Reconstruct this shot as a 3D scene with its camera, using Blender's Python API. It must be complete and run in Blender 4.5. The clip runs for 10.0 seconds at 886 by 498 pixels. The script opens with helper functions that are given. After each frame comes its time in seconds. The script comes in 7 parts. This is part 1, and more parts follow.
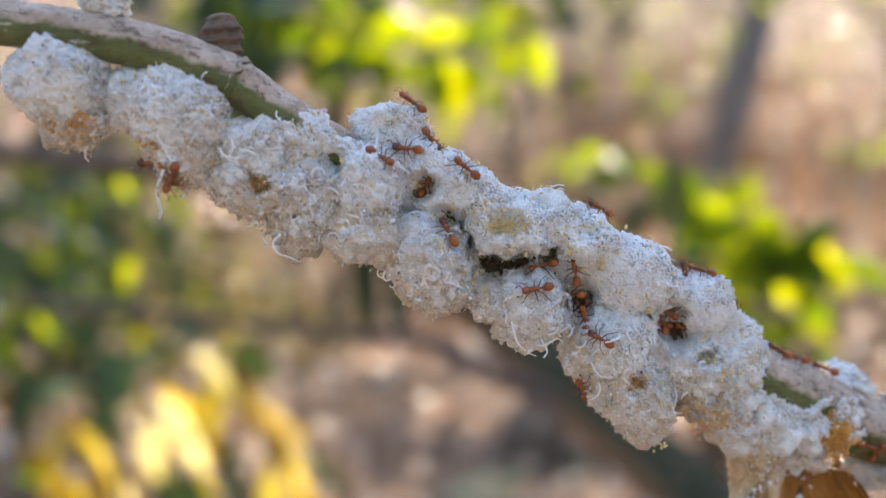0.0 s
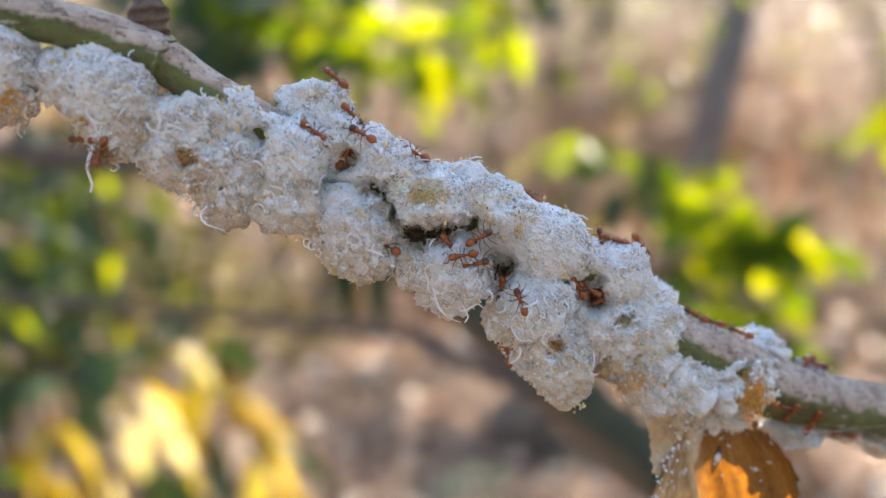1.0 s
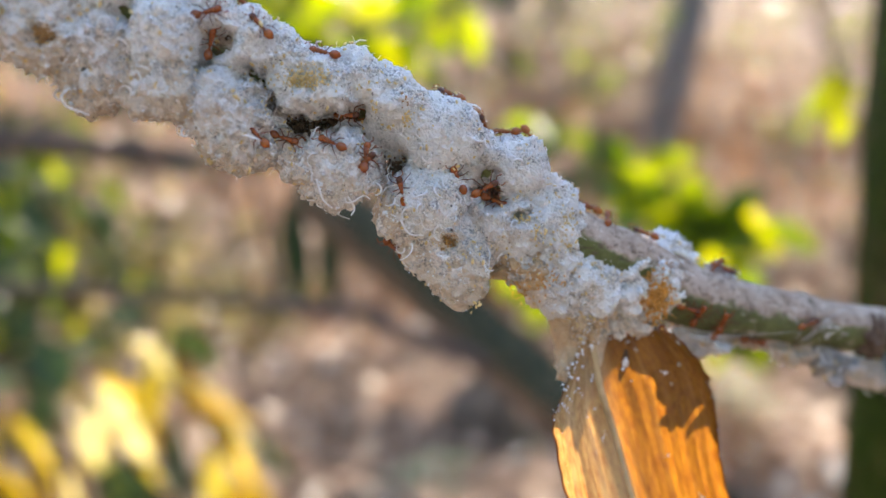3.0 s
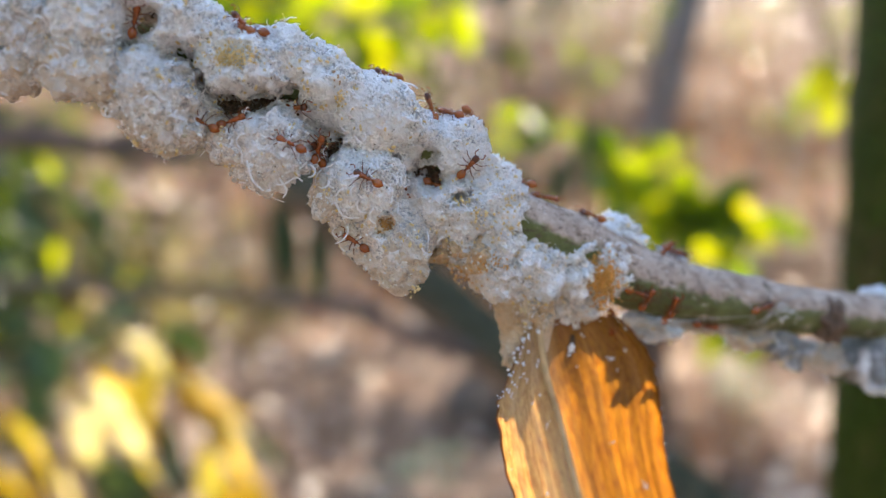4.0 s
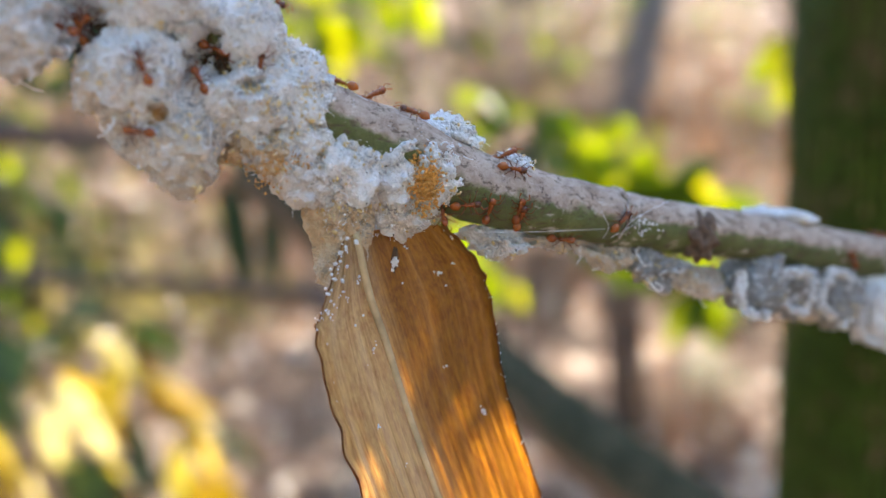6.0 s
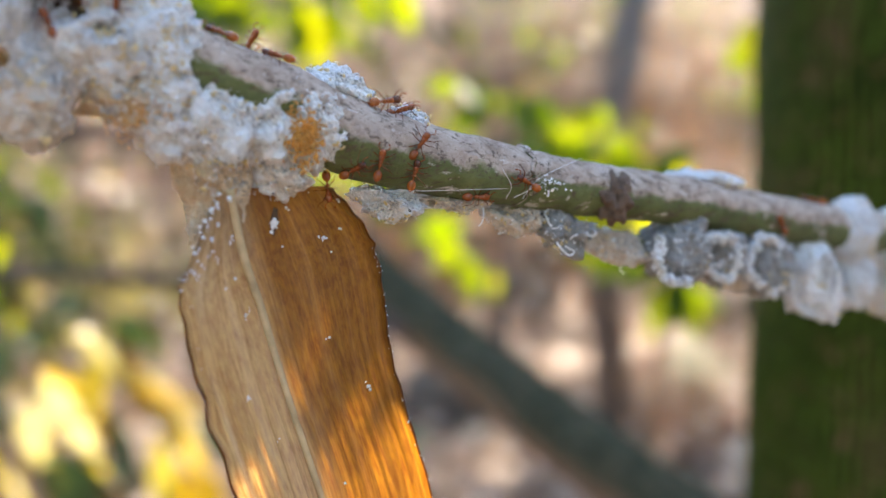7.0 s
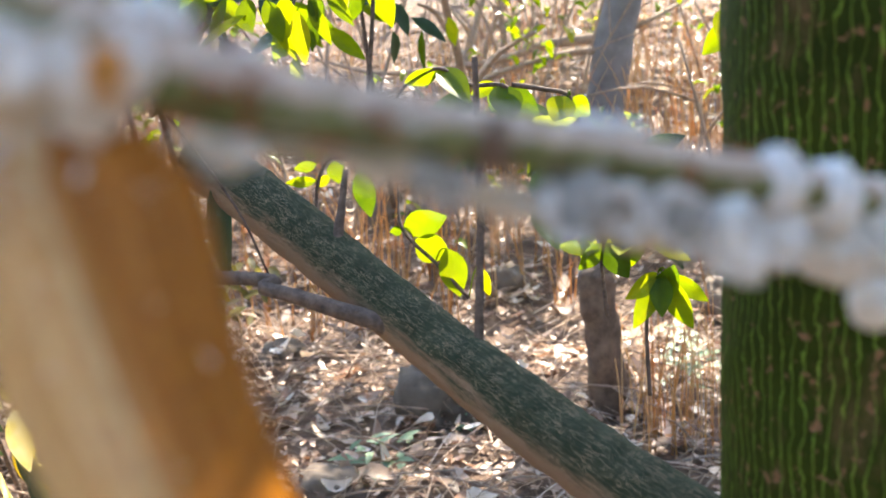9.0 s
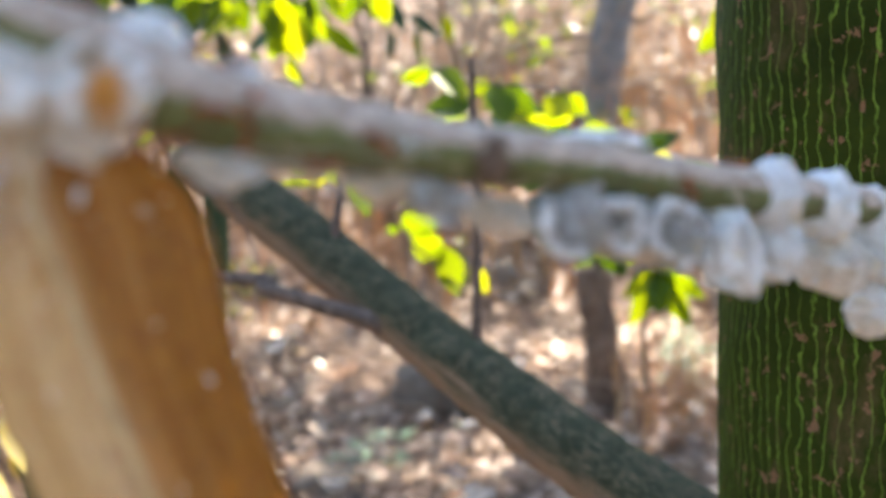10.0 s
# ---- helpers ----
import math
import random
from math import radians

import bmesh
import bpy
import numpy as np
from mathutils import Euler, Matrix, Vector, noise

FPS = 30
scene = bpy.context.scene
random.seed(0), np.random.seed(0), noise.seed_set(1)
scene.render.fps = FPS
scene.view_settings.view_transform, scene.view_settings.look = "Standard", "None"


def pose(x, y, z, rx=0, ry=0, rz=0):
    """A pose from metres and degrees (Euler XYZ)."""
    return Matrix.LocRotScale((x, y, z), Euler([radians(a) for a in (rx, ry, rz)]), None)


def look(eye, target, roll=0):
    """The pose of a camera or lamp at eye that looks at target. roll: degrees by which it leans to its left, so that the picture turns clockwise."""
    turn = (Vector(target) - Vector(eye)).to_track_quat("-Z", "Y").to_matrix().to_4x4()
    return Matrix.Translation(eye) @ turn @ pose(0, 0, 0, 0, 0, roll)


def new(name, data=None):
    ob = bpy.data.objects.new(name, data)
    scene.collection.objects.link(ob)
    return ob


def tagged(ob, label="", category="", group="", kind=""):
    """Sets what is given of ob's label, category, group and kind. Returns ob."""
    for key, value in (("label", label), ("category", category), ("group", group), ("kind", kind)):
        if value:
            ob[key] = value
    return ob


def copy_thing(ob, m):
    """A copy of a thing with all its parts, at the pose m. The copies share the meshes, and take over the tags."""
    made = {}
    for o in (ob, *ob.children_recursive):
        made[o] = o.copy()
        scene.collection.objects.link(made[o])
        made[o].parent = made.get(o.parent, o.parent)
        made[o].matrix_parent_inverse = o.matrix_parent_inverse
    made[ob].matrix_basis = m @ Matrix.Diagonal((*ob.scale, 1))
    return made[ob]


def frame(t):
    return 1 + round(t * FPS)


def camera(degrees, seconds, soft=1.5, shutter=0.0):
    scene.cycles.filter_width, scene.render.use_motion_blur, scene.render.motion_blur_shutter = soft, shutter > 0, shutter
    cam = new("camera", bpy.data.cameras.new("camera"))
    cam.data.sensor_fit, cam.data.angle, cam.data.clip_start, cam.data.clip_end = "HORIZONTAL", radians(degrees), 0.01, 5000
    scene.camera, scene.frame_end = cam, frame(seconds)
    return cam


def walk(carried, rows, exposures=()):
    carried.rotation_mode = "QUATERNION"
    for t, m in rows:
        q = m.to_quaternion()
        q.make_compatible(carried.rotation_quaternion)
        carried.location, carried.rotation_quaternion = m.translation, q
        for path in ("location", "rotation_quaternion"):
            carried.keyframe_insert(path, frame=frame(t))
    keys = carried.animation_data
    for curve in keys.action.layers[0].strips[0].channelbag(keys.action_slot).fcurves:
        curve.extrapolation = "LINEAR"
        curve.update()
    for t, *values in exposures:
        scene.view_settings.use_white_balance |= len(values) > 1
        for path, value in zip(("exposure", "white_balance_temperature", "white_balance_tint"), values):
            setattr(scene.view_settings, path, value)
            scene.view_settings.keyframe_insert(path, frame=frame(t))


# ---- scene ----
cam = camera(51.6, 10.0)
PATH = [
    (0, (0.01285, -0.00650, 0.90333), (-0.2645, 1.9575, 0.6466), 1.293),
    (0.5, (0.01749, -0.00869, 0.90244), (-0.2474, 1.9561, 0.6390), 0.998),
    (1, (0.01972, -0.00983, 0.90142), (-0.2292, 1.9567, 0.6356), 0.762),
    (1.5, (0.02128, -0.00869, 0.89955), (-0.2066, 1.9596, 0.6280), 0.774),
    (2, (0.02251, -0.00797, 0.89698), (-0.1600, 1.9661, 0.6329), 0.589),
    (2.5, (0.02484, -0.00674, 0.89301), (-0.1410, 1.9673, 0.6181), 0.465),
    (4, (0.03232, -0.00372, 0.88994), (-0.1254, 1.9674, 0.5905), 0.013),
    (4.5, (0.03769, 0.00025, 0.88732), (-0.1065, 1.9720, 0.5846), -0.259),
    (5, (0.04074, 0.00195, 0.88550), (-0.0908, 1.9740, 0.5794), -0.451),
    (5.5, (0.04365, 0.00459, 0.88220), (-0.0767, 1.9772, 0.5751), -0.709),
    (7, (0.05676, 0.01259, 0.87514), (-0.0255, 1.9848, 0.5532), -1.291),
    (7.5, (0.05934, 0.01648, 0.87281), (-0.0150, 1.9875, 0.5420), -1.414),
    (8, (0.06022, 0.01882, 0.87119), (-0.0153, 1.9889, 0.5352), -1.392),
    (8.5, (0.06527, 0.02289, 0.87021), (-0.0096, 1.9936, 0.5374), -2.147),
    (9, (0.06900, 0.02291, 0.86909), (-0.0035, 1.9944, 0.5407), -2.468),
    (9.5, (0.06877, 0.02034, 0.87015), (-0.0021, 1.9922, 0.5435), -2.635),
    (10, (0.06889, 0.02298, 0.87098), (0.0034, 1.9935, 0.5353), -2.681),
]
walk(cam, [(t, look(eye, target, roll)) for t, eye, target, roll in PATH], [(0, 2.13, 6950, 14), (5.5, 2.21, 6750, 12), (9, 2.42, 6680, 10), (10, 2.44, 6680, 10)])
# ---- end of path ----
# the lens: a small wide-open close-up lens, set on the twig
cam.data.dof.use_dof = True
cam.data.dof.aperture_fstop = 12.6
focus_mark = new("focus_mark")
cam.data.dof.focus_object = focus_mark
FOCUS = ((0, 0.0875), (0.5, 0.09), (1, 0.0915), (2, 0.0905), (2.5, 0.0898), (4, 0.0878), (4.5, 0.0865), (5, 0.0875), (5.5, 0.088), (7, 0.0875), (7.5, 0.0865), (7.8, 0.0885), (8.0, 0.1), (8.3, 0.155), (8.6, 0.32), (8.9, 0.75), (9.65, 0.8), (9.8, 0.45), (10, 0.21))

# ---- light ----
SUN = Vector((0.22, 0.62, 0.76)).normalized()
world = bpy.data.worlds.new("sky")
scene.world = world
world.use_nodes = True
wn = world.node_tree.nodes
sky = wn.new("ShaderNodeTexSky")
sky.sky_type, sky.sun_disc = "NISHITA", False
sky.sun_elevation = math.asin(SUN.z)
sky.sun_rotation = math.atan2(SUN.x, SUN.y)
wn["Background"].inputs[1].default_value = 0.15
world.node_tree.links.new(sky.outputs[0], wn["Background"].inputs[0])
lamp = bpy.data.lights.new("sun", "SUN")
lamp.energy, lamp.angle, lamp.color = 5.0, radians(0.53), (1.0, 0.91, 0.77)
sun = new("sun", lamp)
sun.matrix_world = look((SUN * 8)[:], (0, 0, 0))


# ---- materials ----
def material(name, rough=0.8):
    m = bpy.data.materials.new(name)
    m.use_nodes = True
    b = m.node_tree.nodes["Principled BSDF"]
    b.inputs["Roughness"].default_value = rough
    return m, m.node_tree.nodes, m.node_tree.links, b


def coords(nodes, links, scale=(1, 1, 1), kind="Object"):
    tc, mp = nodes.new("ShaderNodeTexCoord"), nodes.new("ShaderNodeMapping")
    links.new(tc.outputs[kind], mp.inputs[0])
    mp.inputs["Scale"].default_value = scale
    return mp.outputs[0]


def noise_tex(nodes, links, vec, scale, detail=4.0, rough=0.6, distort=0.0):
    n = nodes.new("ShaderNodeTexNoise")
    n.inputs["Scale"].default_value, n.inputs["Detail"].default_value = scale, detail
    n.inputs["Roughness"].default_value, n.inputs["Distortion"].default_value = rough, distort
    links.new(vec, n.inputs["Vector"])
    return n.outputs["Fac"]


def ramp(nodes, links, fac, stops):
    r = nodes.new("ShaderNodeValToRGB")
    while len(r.color_ramp.elements) < len(stops):
        r.color_ramp.elements.new(0.5)
    for e, (at, c) in zip(r.color_ramp.elements, stops):
        e.position, e.color = at, (*(c if isinstance(c, tuple) else (c, c, c)), 1)
    links.new(fac, r.inputs[0])
    return r.outputs[0]


def mix(nodes, links, fac, a, b, blend="MIX"):
    m = nodes.new("ShaderNodeMix")
    m.data_type, m.blend_type = "RGBA", blend
    for s, val in ((m.inputs[0], fac), (m.inputs[6], a), (m.inputs[7], b)):
        if isinstance(val, (int, float)):
            s.default_value = val
        elif isinstance(val, tuple):
            s.default_value = (*val, 1)
        else:
            links.new(val, s)
    return m.outputs[2]


def bump(nodes, links, b, height, strength, dist):
    n = nodes.new("ShaderNodeBump")
    n.inputs["Strength"].default_value, n.inputs["Distance"].default_value = strength, dist
    links.new(height, n.inputs["Height"])
    links.new(n.outputs[0], b.inputs["Normal"])


def island_random(nodes):
    return nodes.new("ShaderNodeNewGeometry").outputs["Random Per Island"]


def wool_material(name="white_wax_wool", tan_from=0.55, tan=(0.66, 0.5, 0.33), white=(0.88, 0.885, 0.88), low="low"):
    """Soft white wax: small granules, greyish thin patches between them, cream stains; low: attribute that adds tan
    below, part dirt, part painted bounce light.
    """
    m, n, l, b = material(name, 1.0)
    vec = coords(n, l)
    fine = noise_tex(n, l, vec, 4200, 4, 0.7, 0.5)
    mid = noise_tex(n, l, vec, 800, 5, 0.65, 0.6)
    cell = n.new("ShaderNodeTexVoronoi")
    cell.feature = "SMOOTH_F1"
    cell.inputs["Scale"].default_value, cell.inputs["Smoothness"].default_value = 3600, 0.35
    wob = n.new("ShaderNodeVectorMath")
    wob.operation = "MULTIPLY_ADD"
    jit = n.new("ShaderNodeTexNoise")
    jit.inputs["Scale"].default_value = 1900
    l.new(vec, jit.inputs["Vector"]), l.new(jit.outputs["Color"], wob.inputs[0]), l.new(vec, wob.inputs[2])
    wob.inputs[1].default_value = (0.0004, 0.0004, 0.0004)
    l.new(wob.outputs[0], cell.inputs["Vector"])
    gran = ramp(n, l, cell.outputs["Distance"], [(0.1, 1.0), (0.75, 0.0)])
    base = ramp(n, l, mid, [(0.28, tuple(c * 0.8 for c in white)), (0.45, white), (0.8, tuple(min(0.95, c * 1.08) for c in white))])
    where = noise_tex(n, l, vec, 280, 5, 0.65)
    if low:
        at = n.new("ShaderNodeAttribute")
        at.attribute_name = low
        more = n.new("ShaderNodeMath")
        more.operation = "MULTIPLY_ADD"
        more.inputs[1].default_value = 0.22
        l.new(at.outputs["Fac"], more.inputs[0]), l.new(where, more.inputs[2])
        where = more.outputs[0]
    tanf = ramp(n, l, where, [(tan_from - 0.04, 0.0), (tan_from + 0.14, 0.85)])
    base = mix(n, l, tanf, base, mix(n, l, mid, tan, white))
    gold = ramp(n, l, noise_tex(n, l, vec, 700, 4, 0.7), [(0.65, 0.0), (0.72, 0.75)])
    base = mix(n, l, gold, base, (0.66, 0.44, 0.17))
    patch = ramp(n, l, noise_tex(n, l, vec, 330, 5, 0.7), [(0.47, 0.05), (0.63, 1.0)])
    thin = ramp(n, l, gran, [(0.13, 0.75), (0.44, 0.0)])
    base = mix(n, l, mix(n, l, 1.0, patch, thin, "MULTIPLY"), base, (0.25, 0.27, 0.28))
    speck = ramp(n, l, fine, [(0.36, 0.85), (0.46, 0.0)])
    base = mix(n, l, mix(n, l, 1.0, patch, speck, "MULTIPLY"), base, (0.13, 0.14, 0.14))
    l.new(base, b.inputs["Base Color"])
    b.inputs["Sheen Weight"].default_value = 0.08
    b.inputs["Specular IOR Level"].default_value = 0.05
    b.inputs["Subsurface Weight"].default_value = 0.12
    b.inputs["Subsurface Scale"].default_value = 0.0003
    b.inputs["Subsurface Radius"].default_value = (1.0, 0.85, 0.7)
    bump(n, l, b, mix(n, l, 0.6, mix(n, l, 0.4, fine, mid), gran), 1.0, 0.0003)
    return m


def plain(name, color, rough=0.6, vary=0.25, scale=60, bumpd=0.0, spec=0.5):
    m, n, l, b = material(name, rough)
    vec = coords(n, l)
    f = noise_tex(n, l, vec, scale, 5, 0.65)
    dark = tuple(c * (1 - vary) for c in color)
    light = tuple(min(1, c * (1 + vary)) for c in color)
    l.new(ramp(n, l, f, [(0.3, dark), (0.7, light)]), b.inputs["Base Color"])
    b.inputs["Specular IOR Level"].default_value = spec
    if bumpd:
        bump(n, l, b, noise_tex(n, l, vec, scale * 3, 5, 0.7), 0.7, bumpd)
    return m


def leaf_material(name, colors, trans=0.5, tint=(1.0, 0.95, 0.3), rough=0.45, gain=1.0):
    """Thin leaf: reflected colour and light let through from behind."""
    m, n, l, b = material(name, rough)
    vec = coords(n, l)
    add = n.new("ShaderNodeMath")
    add.operation = "ADD"
    l.new(island_random(n), add.inputs[0]), l.new(n.new("ShaderNodeObjectInfo").outputs["Random"], add.inputs[1])
    fra = n.new("ShaderNodeMath")
    fra.operation = "FRACT"
    l.new(add.outputs[0], fra.inputs[0])
    f = mix(n, l, 0.4, fra.outputs[0], noise_tex(n, l, vec, 45, 4, 0.6))
    k = len(colors)
    col = ramp(n, l, f, [(0.15 + 0.7 * i / max(1, k - 1), c) for i, c in enumerate(colors)])
    l.new(col, b.inputs["Base Color"])
    b.inputs["Specular IOR Level"].default_value = 0.3
    tr = n.new("ShaderNodeBsdfTranslucent")
    l.new(mix(n, l, 1.0, mix(n, l, 1.0, col, tint, "MULTIPLY"), (gain, gain, gain), "MULTIPLY"), tr.inputs[0])
    ms = n.new("ShaderNodeMixShader")
    ms.inputs[0].default_value = trans
    l.new(b.outputs[0], ms.inputs[1]), l.new(tr.outputs[0], ms.inputs[2])
    l.new(ms.outputs[0], n["Material Output"].inputs[0])
    return m


def bark_material():
    """Young bark: pale grey skin on the upper side, green below, dark specks."""
    m, n, l, b = material("twig_bark", 0.75)
    vec = coords(n, l)
    geo = n.new("ShaderNodeNewGeometry")
    sep = n.new("ShaderNodeSeparateXYZ")
    l.new(geo.outputs["Normal"], sep.inputs[0])
    ma = n.new("ShaderNodeMath")
    ma.operation = "MULTIPLY_ADD"
    ma.inputs[1].default_value = 1.1
    l.new(noise_tex(n, l, vec, 260, 6, 0.7), ma.inputs[0]), l.new(sep.outputs[2], ma.inputs[2])
    f = ramp(n, l, ma.outputs[0], [(0.52, 0.0), (0.74, 1.0)])
    green = ramp(n, l, noise_tex(n, l, vec, 300, 5, 0.6), [(0.3, (0.075, 0.095, 0.028)), (0.7, (0.17, 0.2, 0.07))])
    pale = ramp(n, l, noise_tex(n, l, vec, 420, 6, 0.72, 0.5), [(0.3, (0.22, 0.15, 0.105)), (0.46, (0.44, 0.34, 0.27)), (0.75, (0.66, 0.56, 0.47))])
    base = mix(n, l, f, green, pale)
    grainy = noise_tex(n, l, coords(n, l, (0.16, 1, 1)), 1500, 4, 0.7, 0.4)
    base = mix(n, l, ramp(n, l, grainy, [(0.38, 0.75), (0.45, 0.0)]), base, (0.11, 0.075, 0.05))
    flake = ramp(n, l, noise_tex(n, l, coords(n, l, (0.35, 1, 1)), 620, 5, 0.7), [(0.6, 0.0), (0.66, 0.7)])
    base = mix(n, l, flake, base, (0.72, 0.67, 0.61))
    speck = ramp(n, l, noise_tex(n, l, vec, 1500, 3, 0.6), [(0.33, 0.8), (0.4, 0.0)])
    base = mix(n, l, speck, base, (0.1, 0.07, 0.05))
    l.new(base, b.inputs["Base Color"])
    bump(n, l, b, mix(n, l, 0.5, grainy, noise_tex(n, l, vec, 900, 6, 0.7)), 1.0, 0.0005)
    return m


def trunk_material():
    """Green trunk with pale wavy upright cracks and brown scabs."""
    m, n, l, b = material("green_trunk_bark", 0.7)
    vec = coords(n, l)
    sep = n.new("ShaderNodeSeparateXYZ")
    l.new(vec, sep.inputs[0])

    def math_node(op, a, b=0.0):
        k = n.new("ShaderNodeMath")
        k.operation = op
        for s, val in ((k.inputs[0], a), (k.inputs[1], b)):
            if isinstance(val, float):
                s.default_value = val
            else:
                l.new(val, s)
        return k.outputs[0]

    around = math_node("ARCTAN2", sep.outputs[1], sep.outputs[0])
    sway = noise_tex(n, l, coords(n, l, (1, 1, 0.6)), 150, 3, 0.55)
    swell = noise_tex(n, l, vec, 22, 3, 0.5)
    phase = math_node("ADD", math_node("MULTIPLY", around, 86.0), math_node("ADD", math_node("MULTIPLY", sway, 10.0), math_node("MULTIPLY", swell, 6.0)))
    wav = math_node("SINE", phase)
    fade = ramp(n, l, noise_tex(n, l, vec, 60, 4, 0.7), [(0.35, 0.25), (0.6, 1.0)])
    line = mix(n, l, 1.0, ramp(n, l, wav, [(0.86, 0.0), (0.985, 1.0)]), fade, "MULTIPLY")
    green = ramp(n, l, noise_tex(n, l, vec, 45, 6, 0.7), [(0.3, (0.015, 0.023, 0.003)), (0.7, (0.033, 0.049, 0.005))])
    base = mix(n, l, line, green, (0.16, 0.25, 0.035))
    scab = ramp(n, l, noise_tex(n, l, coords(n, l, (1, 1, 0.8)), 190, 4, 0.65), [(0.61, 0.0), (0.64, 0.95)])
    base = mix(n, l, scab, base, (0.2, 0.11, 0.06))
    patch = ramp(n, l, noise_tex(n, l, coords(n, l, (1, 1, 0.5)), 18, 6, 0.75), [(0.57, 0.0), (0.7, 0.5)])
    base = mix(n, l, patch, base, (0.16, 0.09, 0.05))
    l.new(base, b.inputs["Base Color"])
    b.inputs["Specular IOR Level"].default_value = 0.08
    bump(n, l, b, mix(n, l, 0.6, line, noise_tex(n, l, vec, 160, 5, 0.7)), 0.6, 0.0025)
    return m


def limb_material(name="limb_bark", green=((0.021, 0.028, 0.014), (0.046, 0.056, 0.032)), crack=(0.26, 0.19, 0.12), axis=(0.645, -0.693, -0.322)):
    """Olive bark with a net of fine pale lengthwise cracks, rusty on the underside."""
    m, n, l, b = material(name, 0.75)
    vec = coords(n, l)
    turn = coords(n, l)
    n["Mapping.001"].inputs["Rotation"].default_value = Vector(axis).rotation_difference(Vector((1, 0, 0))).to_euler()
    along = n.new("ShaderNodeMapping")
    along.inputs["Scale"].default_value = (0.09, 1, 1)
    l.new(turn, along.inputs[0])
    base = ramp(n, l, noise_tex(n, l, vec, 60, 6, 0.7), [(0.3, green[0]), (0.7, green[1])])
    wav = noise_tex(n, l, along.outputs[0], 640, 4, 0.65, 0.35)
    line = ramp(n, l, wav, [(0.465, 0.0), (0.487, 0.9), (0.505, 0.9), (0.527, 0.0)])
    fade = ramp(n, l, noise_tex(n, l, vec, 90, 4, 0.7), [(0.4, 0.15), (0.6, 1.0)])
    line = mix(n, l, 1.0, line, fade, "MULTIPLY")
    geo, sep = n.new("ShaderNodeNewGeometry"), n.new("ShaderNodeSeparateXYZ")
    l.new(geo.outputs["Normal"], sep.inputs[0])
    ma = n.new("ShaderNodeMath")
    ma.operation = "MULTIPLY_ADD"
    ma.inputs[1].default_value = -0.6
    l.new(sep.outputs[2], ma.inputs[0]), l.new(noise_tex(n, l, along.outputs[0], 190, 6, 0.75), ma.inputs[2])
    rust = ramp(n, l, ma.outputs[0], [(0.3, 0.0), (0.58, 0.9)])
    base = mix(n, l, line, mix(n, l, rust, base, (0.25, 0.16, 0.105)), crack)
    l.new(base, b.inputs["Base Color"])
    b.inputs["Specular IOR Level"].default_value = 0.1
    bump(n, l, b, mix(n, l, 0.5, wav, noise_tex(n, l, vec, 200, 5, 0.7)), 0.5, 0.003)
    return m


def soil_material():
    m, n, l, b = material("leaf_mould", 0.95)
    vec = coords(n, l)
    c = ramp(n, l, noise_tex(n, l, vec, 9, 8, 0.75), [(0.3, (0.07, 0.04, 0.026)), (0.5, (0.19, 0.12, 0.085)), (0.7, (0.34, 0.23, 0.165))])
    c2 = ramp(n, l, noise_tex(n, l, vec, 60, 5, 0.7, 1.5), [(0.35, 0.55), (0.6, 0.0)])
    l.new(mix(n, l, c2, c, (0.06, 0.045, 0.035)), b.inputs["Base Color"])
    bump(n, l, b, noise_tex(n, l, vec, 40, 8, 0.75), 1.0, 0.02)
    return m


